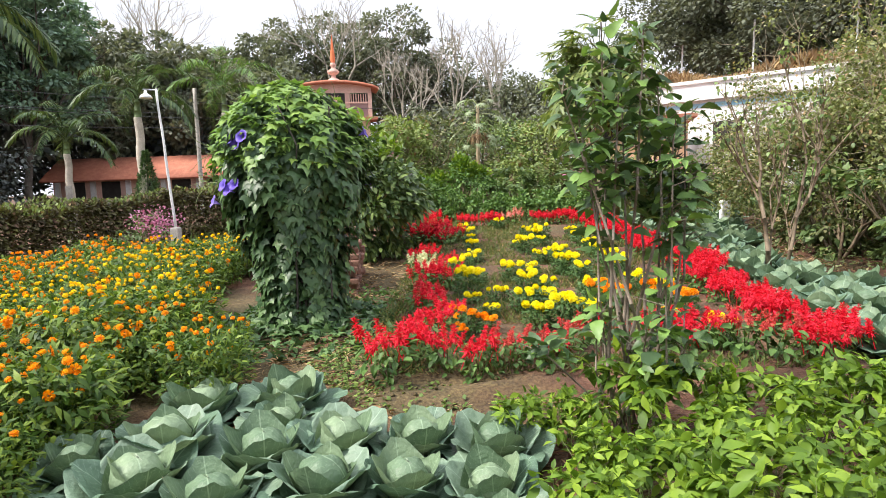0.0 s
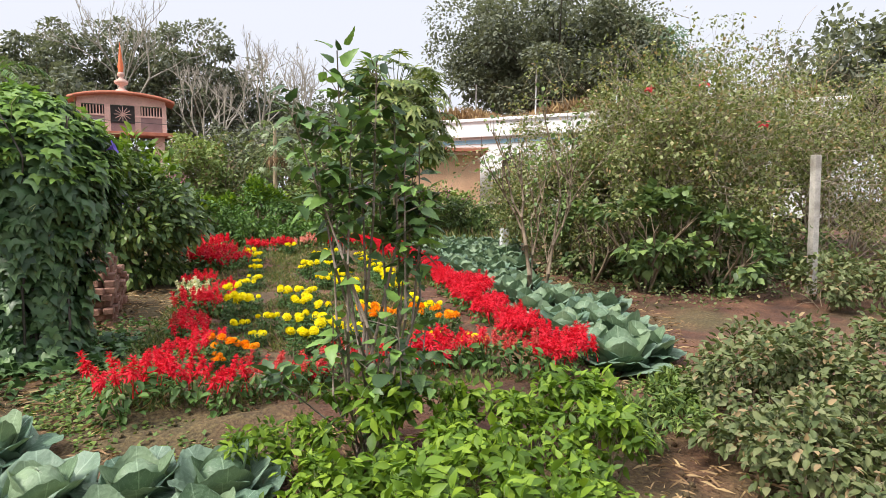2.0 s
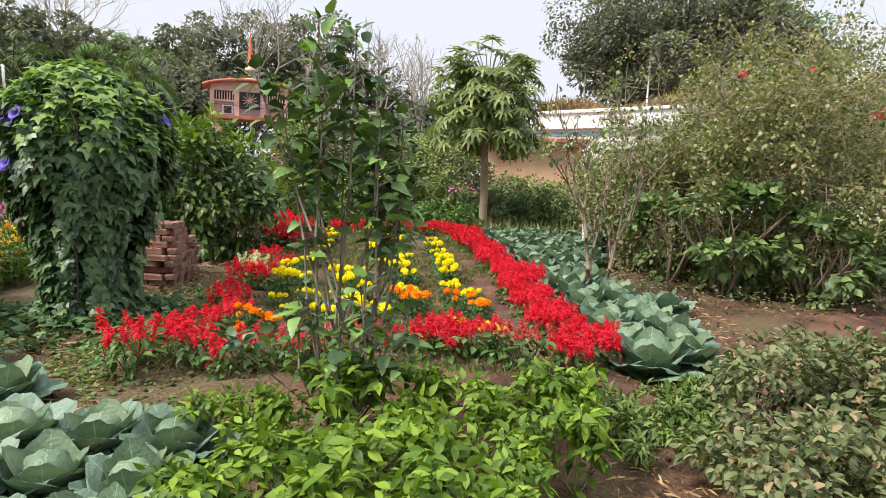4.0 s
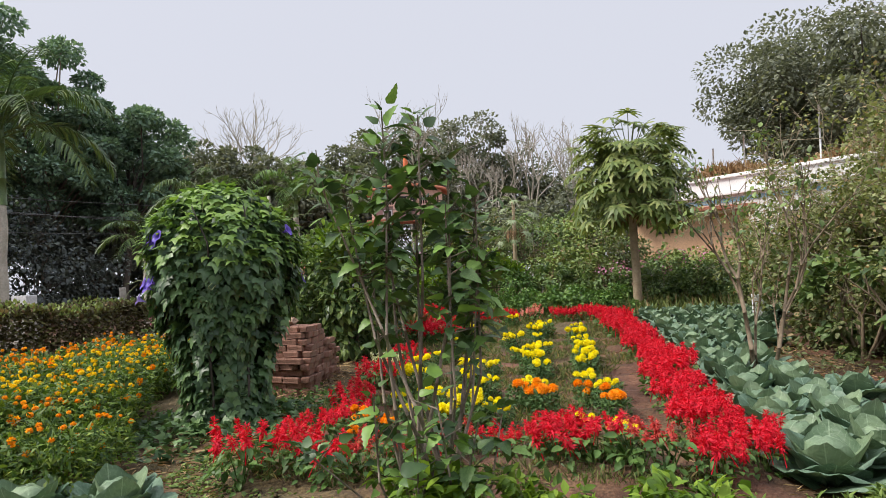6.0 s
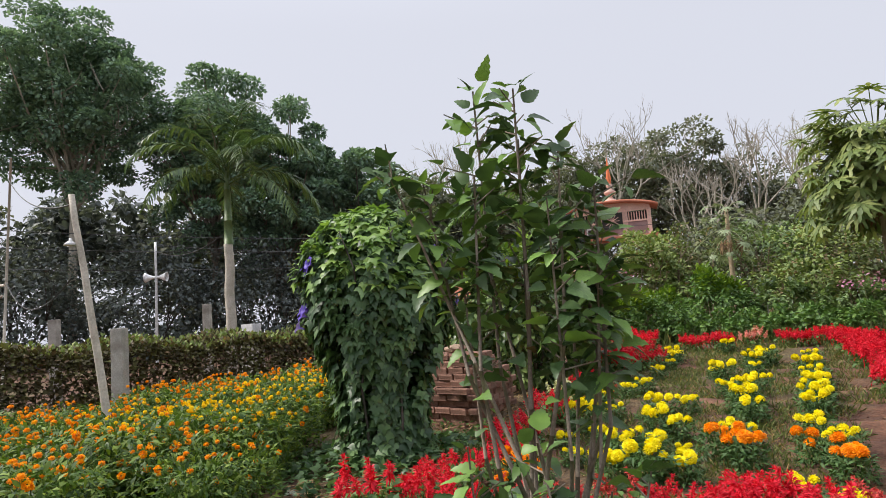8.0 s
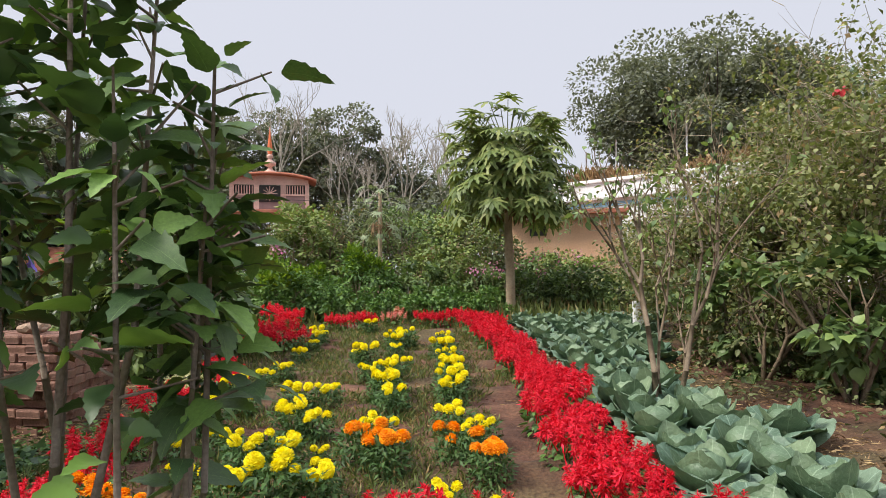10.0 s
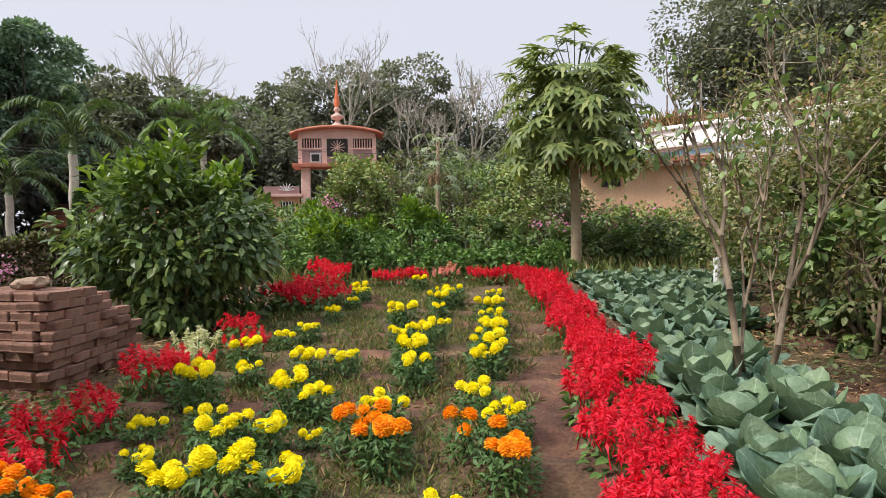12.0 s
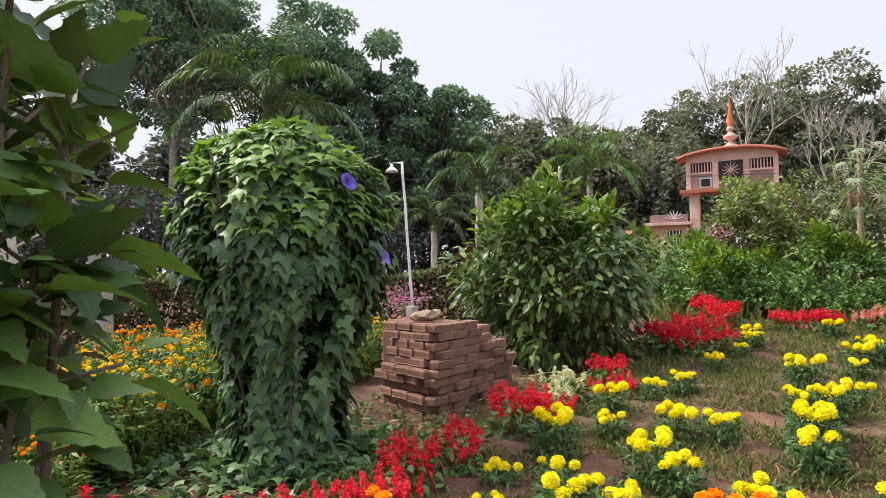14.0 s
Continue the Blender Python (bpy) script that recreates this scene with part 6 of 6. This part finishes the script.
# ---- palms ----
def palm(x, y, trunk_h, shaft_h, reach, seed, fronds=13, r=0.11, label="feathery palm with a smooth pale trunk", mat=M_PALM):
    rng = np.random.default_rng(seed)
    ob = thing("palm_tree", label, "palm tree", (x, y, gz(x, y)), "palms")
    line = [np.array([0.02 * math.sin(i * 0.4), 0, trunk_h * i / 42 - (0.1 if i == 0 else 0)]) for i in range(43)]
    girth = [r * (1.16 - 0.22 * i / 42 + 0.25 * max(0.0, 0.12 - i / 42)) * (1.018 if i % 3 == 0 else 1.0) for i in range(43)]
    part("trunk", nmesh("trunk", *sweep(line, girth, 0, 14), True), M_PALM_TRUNK, ob)
    part("crownshaft", nmesh("crownshaft", *tube(chain([np.array([0, 0, trunk_h + shaft_h * t]) for t in (0, 0.3, 0.7, 1)], r * 1.0, r * 0.45), 10), True), M_CROWNSHAFT, ob, "green crownshaft")
    for i in range(fronds):
        a = 2.4 * i + rng.uniform(-0.2, 0.2)
        rise = 0.5 + 2.6 * (i / fronds) ** 1.3
        p = np.array([0, 0, trunk_h + shaft_h * (0.75 + 0.25 * i / fronds)])
        d = unit([math.cos(a), math.sin(a), rise])
        pts = [p]
        for s in range(12):
            d = unit(d + [0, 0, -0.125 - 0.012 * s])
            pts.append(pts[-1] + d * reach / 9)
        sets = [tube(chain(pts, 0.022, 0.004), 5)]
        lp, la, ln, ls = [], [], [], []
        for s in range(2, 13):
            ax = unit(np.array(pts[s]) - pts[s - 1])
            side = unit(np.cross(ax, [0, 0, 1]))
            for q in range(4):
                base = pts[s - 1] + (np.array(pts[s]) - pts[s - 1]) * q / 4
                for sg in (-1, 1):
                    lp.append(base)
                    la.append(unit(ax * 0.75 + side * sg + [0, 0, rng.uniform(-0.45, 0.5)]))
                    ln.append([0.1, 0, 1])
                    ls.append(reach * 0.27 * (1 - 0.5 * abs(s - 6) / 7) * rng.uniform(0.85, 1.1))
        sets.append(scatter(blade([0.035, 0.05, 0.0], 0.4, 0.1), np.array(lp), np.array(la), np.array(ln), np.array(ls)))
        part("frond", nmesh("frond", *merge(sets)), mat, ob)
    return ob


palm(-11.3, 7.75, 3.4, 1.9, 2.0, 401, 15, 0.11)
palm(-12.0, 16.3, 3.6, 0.7, 1.8, 402, 12, 0.13)
palm(-12.6, 25.0, 4.6, 1.2, 2.4, 403, 12, 0.14, "bright feathery palm among dark trees", M_CROP)
palm(-15.6, 18.0, 2.6, 0.6, 1.7, 404, 11, 0.12)
palm(-30.0, 4.0, 7.0, 1.0, 2.6, 405, 12, 0.16)


# ---- distant trees ----
def tree(name, label, x, y, tall, wide, leaf_mat, seed, leaves=9000, size=0.42, trunk=0.3, bark=M_BARK_DARK, clear=0.35, depth=3, flat=0.65, per=None, group="trees round the garden", trunks=1, sink=0.0, clumps=0):
    rng = np.random.default_rng(seed)
    ob = thing(name, label, "tree", (x, y, gz(x, y) - sink), group)
    segs, tips = [], []
    for t in range(trunks):
        a0 = rng.uniform(0, 6.28)
        lean = np.array([0.05 * math.cos(a0), 0.05 * math.sin(a0), 1.0]) * [trunks - 0.5, trunks - 0.5, 1]
        base = np.array([0.3 * (trunks - 1) * math.cos(a0), 0.3 * (trunks - 1) * math.sin(a0), -0.2])
        top = base + unit(lean) * tall * clear
        segs += chain([base, (base + top) / 2 + rng.normal(0, 0.1, 3), top], trunk, trunk * 0.7)
        for i in range(4):
            a = 1.57 * i + rng.uniform(-0.4, 0.4)
            sp = wide / (tall * (1 - clear)) * 1.1
            s, tp = grow(rng, top + [0, 0, -0.4 * i * 0.3], (sp * math.cos(a), sp * math.sin(a), 0.9), tall * (1 - clear) * (0.36 if leaves else 0.5), trunk * (0.32 if clumps else 0.55), depth, 3, 0.6, 0.22, 0.12, 0.62, 3 if depth < 4 or not leaves else 2)
            segs += s
            tips += tp
    part("trunk", nmesh("trunk", *tube(segs, 5 if trunk > 0.3 else 4)), bark, ob)
    if leaves:
        ends = np.array([t[0] for t in tips])
        mid = np.array([0, 0, tall * (0.5 + clear / 2)])
        half = np.array([wide, wide, tall * (1 - clear) * 0.5])
        k = max(60, len(ends))
        extra = unit(rng.normal(0, 1, (k, 3))) * rng.uniform(0.35, 1.0, (k, 1)) ** 0.5 * half + mid
        bumps = np.array([noise.noise(Vector(q) * (1.6 / wide) + Vector((seed, 0, 0))) for q in extra])
        extra = mid + (extra - mid) * (1 + 0.45 * bumps[:, None])
        ends = ends[np.linalg.norm((ends - mid) / half, axis=1) < 1.2]
        cen = np.concatenate([ends, extra])
        if clumps:                                       # separate leafy heads with gaps between them
            g = np.arange(clumps) + 0.5
            az, up = g * 2.4 + rng.normal(0, 0.25, clumps), 1 - 1.92 * g / clumps
            rad = 0.86 + np.clip(rng.normal(0, 0.14, clumps), -0.35, 0.2)
            ring = np.sqrt(1 - up ** 2)
            heads = mid + np.stack([ring * np.cos(az), ring * np.sin(az), up], 1) * half * rad[:, None] * [0.95, 0.95, 0.92]
            inner = heads[:: 2] * 0.55 + mid * 0.45
            heads = np.concatenate([heads, inner])
            size_of = wide * rng.uniform(0.15, 0.32, len(heads))
            per_head = leaves // len(heads)
            c = np.repeat(heads, per_head, axis=0)
            d = unit(rng.normal(0, 1, (len(c), 3)) + [0, 0, 0.35])
            o = d
            pts = c + d * (rng.random((len(c), 1)) ** 0.3) * np.repeat(size_of, per_head)[:, None] * [1.0, 1.0, 0.62]
            for q in heads[: clumps]:
                f = rng.uniform(0.0, 0.75)
                fork = top + (mid - top) * [0.9 * f, 0.9 * f, f]
                segs += chain([fork, fork * 0.45 + q * 0.55 + rng.normal(0, 0.3, 3) + [0, 0, 0.25], q], trunk * 0.22, 0.03)
            segs += chain([top, (top + mid) / 2 + rng.normal(0, 0.15, 3), mid + [0, 0, half[2] * 0.5]], trunk * 0.7, trunk * 0.2)
            part("limb", nmesh("limb", *tube(segs[-2 * clumps - 2:], 5)), bark, ob, kind="stuff")
        n = max(4, leaves // len(cen))
        if not clumps:
            pts, o = puff(rng, cen, wide * 0.155, n, flat)
        v = leaves_at(rng, L_FAR, pts, o, size, 0.3, 0.6)
        part("crown", nmesh("crown", *v), leaf_mat, ob, kind="stuff")
    return ob


def distant_trees():
    big = "tall broad green tree with clumped foliage behind the hedge"
    tree("tall_tree", big, -33.3, 15.9, 20.0, 5.0, M_TREE_HAZED, 501, 44000, 0.25, 0.3, M_BARK_PALE, 0.42, 2, clumps=50)
    tree("tall_tree", big, -30, 22.3, 17.8, 3.9, M_TREE_HAZED, 502, 34000, 0.26, 0.27, M_BARK, 0.3, 2, clumps=44)
    tree("tall_tree", big, -27.0, 25.0, 15.2, 3.9, M_TREE_HAZED, 505, 30000, 0.26, 0.27, M_BARK, 0.25, 2, clumps=40)
    tree("tall_tree", big, -23.5, 27.0, 12.8, 3.8, M_TREE_HAZED, 503, 24000, 0.27, 0.27, M_BARK_DARK, 0.25, 2, clumps=32)
    tree("tall_tree", big, -42.0, 11.0, 13.0, 4.5, M_TREE_GREY_HAZED, 504, 12000, 0.42, 0.3, M_BARK_DARK, 0.25, 4)
    dark = "dark dense tree in the far tree belt"
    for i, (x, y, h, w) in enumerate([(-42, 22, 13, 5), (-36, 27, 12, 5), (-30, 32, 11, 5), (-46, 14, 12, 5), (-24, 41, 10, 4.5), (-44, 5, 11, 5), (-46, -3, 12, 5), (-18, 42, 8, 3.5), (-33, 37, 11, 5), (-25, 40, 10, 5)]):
        tree("belt_tree", dark, x, y, h, w, M_TREE_GREY_HAZED if i % 2 else M_TREE_DARK_HAZED, 520 + i, 5500, 0.6, 0.25, M_BARK_DARK, 0.05, 3, 0.8, group="far tree belt")
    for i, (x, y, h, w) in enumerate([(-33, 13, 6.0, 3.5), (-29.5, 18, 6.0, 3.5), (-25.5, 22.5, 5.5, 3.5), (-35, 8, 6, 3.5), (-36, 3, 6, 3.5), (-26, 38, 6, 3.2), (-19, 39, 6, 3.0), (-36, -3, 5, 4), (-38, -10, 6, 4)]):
        shrub("undergrowth_bush", "dark undergrowth bush beneath the tall trees", x, y, h, w, L_FAR, M_TREE_DARK_HAZED, 0.24, 8400, 600 + i, bark=M_BARK_DARK, group="undergrowth under the trees", trunk=0.06, low=-0.05)
    # the haze over these trees is painted into their leaf colour
    grey = "grey-green tree with thin branches and haze in its leaf colour"
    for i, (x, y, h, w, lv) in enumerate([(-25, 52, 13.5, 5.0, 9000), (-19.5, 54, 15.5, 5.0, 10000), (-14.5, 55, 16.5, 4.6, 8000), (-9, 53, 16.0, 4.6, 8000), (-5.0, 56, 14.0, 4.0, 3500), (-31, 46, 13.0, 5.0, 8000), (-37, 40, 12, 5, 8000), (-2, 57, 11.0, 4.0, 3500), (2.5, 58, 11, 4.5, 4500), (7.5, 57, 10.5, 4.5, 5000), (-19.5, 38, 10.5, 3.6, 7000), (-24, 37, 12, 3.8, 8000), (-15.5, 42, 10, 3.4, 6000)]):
        tree("woodland_tree", grey, x, y, h * 1.04, w, M_TREE_GREY_HAZED, 540 + i, int(lv * 1.5), 0.36, 0.22, M_BARK_PALE if i in (0, 2, 4) else M_BARK, 0.22, 2, 0.7, group="woodland behind the gate", clumps=44)
    bare = "leafless tree with pale crooked branches"
    for i, (x, y, h, w) in enumerate([(-12.9, 49, 16.5, 2.2), (-26, 44, 15.5, 2.0), (-2.7, 49, 12.6, 1.6), (0.6, 49, 12.6, 1.6), (-16.5, 44, 9.5, 3.2), (-6.5, 47, 11.5, 3.0), (-21.0, 41, 10.5, 2.6)]):
        tree("bare_tree", bare, x, y, h, w, None, 560 + i, 0, 0.4, 0.17, M_BARK_PALE, 0.4, 4, group="bare trees", trunks=1)
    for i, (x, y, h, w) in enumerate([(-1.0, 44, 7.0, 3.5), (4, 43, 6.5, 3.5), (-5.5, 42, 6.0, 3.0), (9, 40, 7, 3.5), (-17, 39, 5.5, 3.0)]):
        tree("scrub_tree", "low grey-green scrub tree beyond the garden", x, y, h, w, M_TREE_GREY_HAZED, 575 + i, 6000, 0.36, 0.15, M_BARK, 0.1, 3, 0.8, group="scrub beyond the garden")
    tree("rain_tree", "huge dark spreading tree with an umbrella crown", 20.8, 46, 17.8, 9.6, M_TREE_GREY_HAZED, 591, 62000, 0.33, 0.55, M_BARK_DARK, 0.36, 3, 0.42, clumps=64)
    tree("rain_tree", "huge dark spreading tree with an umbrella crown", 26.8, 41.5, 15.2, 4.2, M_TREE_HAZED, 592, 22000, 0.27, 0.5, M_BARK_DARK, 0.36, 3, 0.45, clumps=48)
    tree("rain_tree", "huge dark spreading tree with an umbrella crown", 38, 30, 13.5, 7.0, M_TREE_GREY_HAZED, 593, 14000, 0.5, 0.5, M_BARK_DARK, 0.25, 4, 0.5)
    tree("rain_tree", "huge dark spreading tree with an umbrella crown", 33, 14, 14.0, 6.0, M_TREE_GREY_HAZED, 594, 12000, 0.45, 0.4, M_BARK_DARK, 0.25, 4, 0.55)


distant_trees()


# ---- buildings ----
def gate_house():
    x0, y0 = -9.75, 35.3
    z0 = gz(x0, y0)
    ob = thing("gate_house", "peach arched gateway with a balcony storey and spire", "gateway", (x0, y0, z0))
    ob.rotation_euler = (0, 0, radians(14))
    zf = 5.55 - z0                                       # floor of the upper storey
    zr = 7.25 - z0
    half = 2.25
    for s in (-1, 1):
        part("pillar", block(0.5, 0.7, zf, 0.03, (s * 1.85, 0, zf / 2)), M_PINKWALL, ob)
    part("balcony_slab", block(5.1, 1.5, 0.2, 0.03, (0, 0, zf)), M_ROOF, ob, "red-brown edge slab")
    part("upper_wall", block(4.4, 1.0, 0.85, 0.02, (0, 0.1, zf + 0.53)), M_MAUVE, ob, "mauve painted parapet panel")
    for x, w in ((-2.12, 0.24), (-0.75, 0.3), (0.75, 0.3), (2.12, 0.24)):
        part("column", block(w, 1.06, zr - zf - 0.05, 0.02, (x, 0.1, (zf + zr) / 2)), M_PINKWALL, ob)
    part("dark_inside", block(4.2, 0.7, 0.6, 0.0, (0, 0.15, zf + 1.25)), M_DARKGAP, ob)
    part("sill_beam", block(4.46, 1.1, 0.1, 0.01, (0, 0.1, zf + 0.98)), M_PINKWALL, ob)
    for s in (-1, 1):
        for k in range(7):
            part("baluster", block(0.06, 0.08, 0.5, 0.01, (s * 1.43 - 0.45 + 0.15 * k, -0.38, zf + 1.26)), M_PINKWALL, ob)
    # central star screen
    part("screen_frame", block(1.2, 0.08, 0.95, 0.01, (0, -0.42, zf + 1.05)), M_DARKGAP, ob)
    for k in range(6):
        bar = part("screen_bar", block(0.04, 0.04, 0.85, 0.005), M_PINKWALL, ob)
        bar.matrix_basis = Matrix.Translation((0, -0.48, zf + 1.05)) @ Matrix.Rotation(k * math.pi / 6, 4, "Y")
    part("picture_panel", block(0.6, 0.06, 0.55, 0.01, (-1.25, -0.43, zf + 0.45)), M_WHITE, ob, "small white framed panel")
    part("picture_dark", block(0.44, 0.04, 0.4, 0.005, (-1.25, -0.465, zf + 0.45)), M_DARKGAP, ob)
    # bowed roof
    n = 14
    v, p = [], []
    for i in range(n + 1):
        t = -1 + 2 * i / n
        z = zr + 0.42 * (1 - t * t) ** 0.8
        for y in (-0.85, 1.05):
            v += [(2.65 * t, y, z), (2.65 * t, y, z + 0.16)]
    for i in range(n):
        a = 4 * i
        p += [(a, a + 4, a + 5, a + 1), (a + 2, a + 3, a + 7, a + 6), (a + 1, a + 5, a + 7, a + 3), (a, a + 2, a + 6, a + 4)]
    p += [(0, 1, 3, 2), (4 * n, 4 * n + 2, 4 * n + 3, 4 * n + 1)]
    part("roof", nmesh("roof", np.array(v), [np.array(p)]), M_ROOF, ob, "bowed red-brown roof edge")
    w, q = [], []
    for i in range(n + 1):
        t = -1 + 2 * i / n
        w += [(2.2 * t, -0.45, zr - 0.14), (2.2 * t, -0.45, zr + 0.42 * (1 - (t * 0.83) ** 2) ** 0.8)]
    q = [(2 * i, 2 * i + 2, 2 * i + 3, 2 * i + 1) for i in range(n)]
    part("roof_fascia", nmesh("roof_fascia", np.array(w), [np.array(q)]), M_PINKWALL, ob)
    v, p = lathe([(0.5, 0.0), (0.45, 0.15), (0.16, 0.35), (0.12, 0.5), (0.34, 0.62), (0.36, 0.75), (0.14, 0.9), (0.1, 1.0), (0.2, 1.08), (0.17, 1.2), (0.07, 1.3), (0.05, 1.5)], 20)
    part("finial", nmesh("finial", v + [0, 0.1, zr + 0.5], p, True), M_PINKWALL, ob, "turned peach finial")
    v, p = lathe([(0.09, 0.0), (0.16, 0.5), (0.09, 1.0), (0.05, 1.5), (0.0, 1.9)], 12)
    part("spire", nmesh("spire", v + [0, 0.1, zr + 1.55], p, True), M_FLAG, ob, "tapering orange-red spire")
    # gate leaves and side wing
    for k in range(18):
        h = 1.6 + 0.7 * (k / 17)
        part("gate_bar", block(0.05, 0.05, h, 0.0, (-1.5 + 0.18 * k, -0.2, zf - 3.4 + h / 2)), M_METAL, ob)
    part("gate_rail", block(3.2, 0.06, 0.08, 0.0, (0, -0.16, zf - 3.2)), M_METAL, ob)
    part("gate_rail", block(3.2, 0.06, 0.08, 0.0, (0, -0.16, zf - 2.1)), M_METAL, ob)
    part("side_wing", block(2.0, 1.6, 3.4, 0.03, (-3.2, 0.4, 1.7)), M_PEACH, ob)
    part("side_slab", block(2.5, 2.0, 0.16, 0.02, (-3.25, 0.3, 3.45)), M_PINKWALL, ob)
    part("side_parapet", block(2.0, 0.1, 0.45, 0.02, (-3.2, -0.4, 3.75)), M_MAUVE, ob)
    for k in range(7):
        fan = part("fan_bar", block(0.04, 0.05, 0.45, 0.005), M_WHITE, ob)
        fan.matrix_basis = Matrix.Translation((-2.9, -0.5, 3.7)) @ Matrix.Rotation(radians(-75 + 25 * k), 4, "Y") @ Matrix.Translation((0, 0, 0.25))
    part("side_window", block(0.7, 0.06, 0.8, 0.01, (-2.9, -0.42, 2.7)), M_DARKGAP, ob)
    for k in range(4):
        part("window_bar", block(0.04, 0.04, 0.8, 0.0, (-3.15 + 0.17 * k, -0.47, 2.7)), M_WHITE, ob)


gate_house()


def white_building():
    """The long white block with dry grass on its roof and a peach annex in front of it."""
    a, b = np.array((4.6, 23.3)), np.array((17.5, 13.6))
    d = unit(b - a)
    leng = float(np.linalg.norm(b - a))
    z0 = gz(*a)
    ob = thing("white_building", "long white-washed building with a blue band", "building", (a[0], a[1], z0))
    ob.rotation_euler = (0, 0, math.atan2(d[1], d[0]))
    top = 4.95 - z0
    part("wall", block(leng, 4.0, top, 0.03, (leng / 2, 2.0, top / 2)), M_WHITE, ob)
    part("blue_band", block(leng, 0.03, 0.16, 0.0, (leng / 2, -0.012, top - 0.85)), M_BLUEPAINT, ob, "faded blue painted band")
    part("ledge", block(leng, 0.25, 0.09, 0.01, (leng / 2, -0.1, top - 0.62)), M_WHITE, ob)
    part("coping", block(leng + 0.2, 0.4, 0.12, 0.02, (leng / 2, 0.1, top + 0.05)), M_WHITE, ob)
    for k in range(3):
        wx = 4.5 + 3.5 * k
        part("window_opening", block(1.0, 0.06, 1.1, 0.0, (wx, -0.02, 1.9)), M_DARKGAP, ob)
        part("window_frame", block(1.14, 0.1, 0.08, 0.0, (wx, -0.03, 2.5)), M_WHITE, ob)
    rng = np.random.default_rng(81)
    n = 5200
    x = rng.uniform(0.8, leng - 1, n)
    y = rng.uniform(0.0, 1.6, n)
    pts = np.stack([x, y, np.full(n, top + 0.1)], 1)
    dd = unit(np.stack([rng.normal(0, 0.5, n), rng.normal(0, 0.5, n), np.ones(n)], 1))
    tall = 0.45 + 0.3 * np.sin(x * 1.1) * np.sin(x * 0.37)
    g = scatter(blade([0.05, 0.07, 0.0], 0.4, 0.0), pts, dd, unit(rng.normal(0, 1, dd.shape)), tall * rng.uniform(0.6, 1.2, n))
    part("roof_grass", nmesh("roof_grass", *g), M_STRAW, ob, "dry yellow grass growing on the roof", kind="stuff")
    for x, h in ((2.6, 1.6), (5.2, 2.1), (1.4, 1.3), (8.4, 2.3)):
        part("roof_rod", nmesh("roof_rod", *tube([((x, 0.5, top - 0.1), (x + 0.05, 0.5, top + h), 0.035, 0.03)], 6)), M_METAL, ob)
    # annex
    an = thing("peach_annex", "low peach plastered annex with a brown eave", "building", (2.7, 19.4, gz(2.7, 19.4)))
    an.rotation_euler = (0, 0, radians(-12))
    h = 3.45 - gz(2.7, 19.4)
    part("wall", block(3.5, 2.4, h, 0.03, (1.75, 1.2, h / 2)), M_PEACH, an)
    part("eave", block(4.0, 3.0, 0.14, 0.02, (1.75, 1.0, h + 0.05)), M_ROOF, an, "brown roof edge")
    part("eave_trim", block(3.8, 0.08, 0.12, 0.01, (1.75, -0.25, h - 0.07)), M_PINKWALL, an)
    part("window_opening", block(0.55, 0.06, 0.4, 0.0, (0.9, -0.01, h - 0.45)), M_DARKGAP, an)
    part("window_frame", block(0.65, 0.05, 0.06, 0.0, (0.9, -0.02, h - 0.22)), M_PINKWALL, an)


white_building()


def low_pink_wall():
    ob = thing("low_pink_building", "low pink building with a long red-brown roof", "building", (-21, 33.2, gz(-21, 33.2)))
    ob.rotation_euler = (0, 0, radians(4))
    z = 2.45 - gz(-21, 33.2)
    part("wall", block(11, 3, z, 0.03, (0, 1.5, z / 2)), M_PINKWALL, ob)
    v = np.array([(-5.9, -0.7, z - 0.1), (5.9, -0.7, z - 0.1), (5.9, 1.6, z + 1.25), (-5.9, 1.6, z + 1.25), (-5.9, 3.8, z - 0.1), (5.9, 3.8, z - 0.1)])
    low = v - [0, 0, 0.12]
    part("roof", nmesh("roof", np.concatenate([v, low]), [np.array([(0, 1, 2, 3), (3, 2, 5, 4), (6, 9, 8, 7), (9, 10, 11, 8), (0, 6, 7, 1), (4, 5, 11, 10)])]), M_ROOF, ob, "red-brown tiled roof")
    for k in range(6):
        part("pilaster", block(0.3, 0.16, z, 0.02, (-5.2 + 2.1 * k, -0.06, z / 2)), M_WHITE, ob)
    for k in range(5):
        part("opening", block(1.1, 0.08, 1.0, 0.0, (-4.15 + 2.1 * k, -0.01, z - 0.75)), M_DARKGAP, ob)


low_pink_wall()
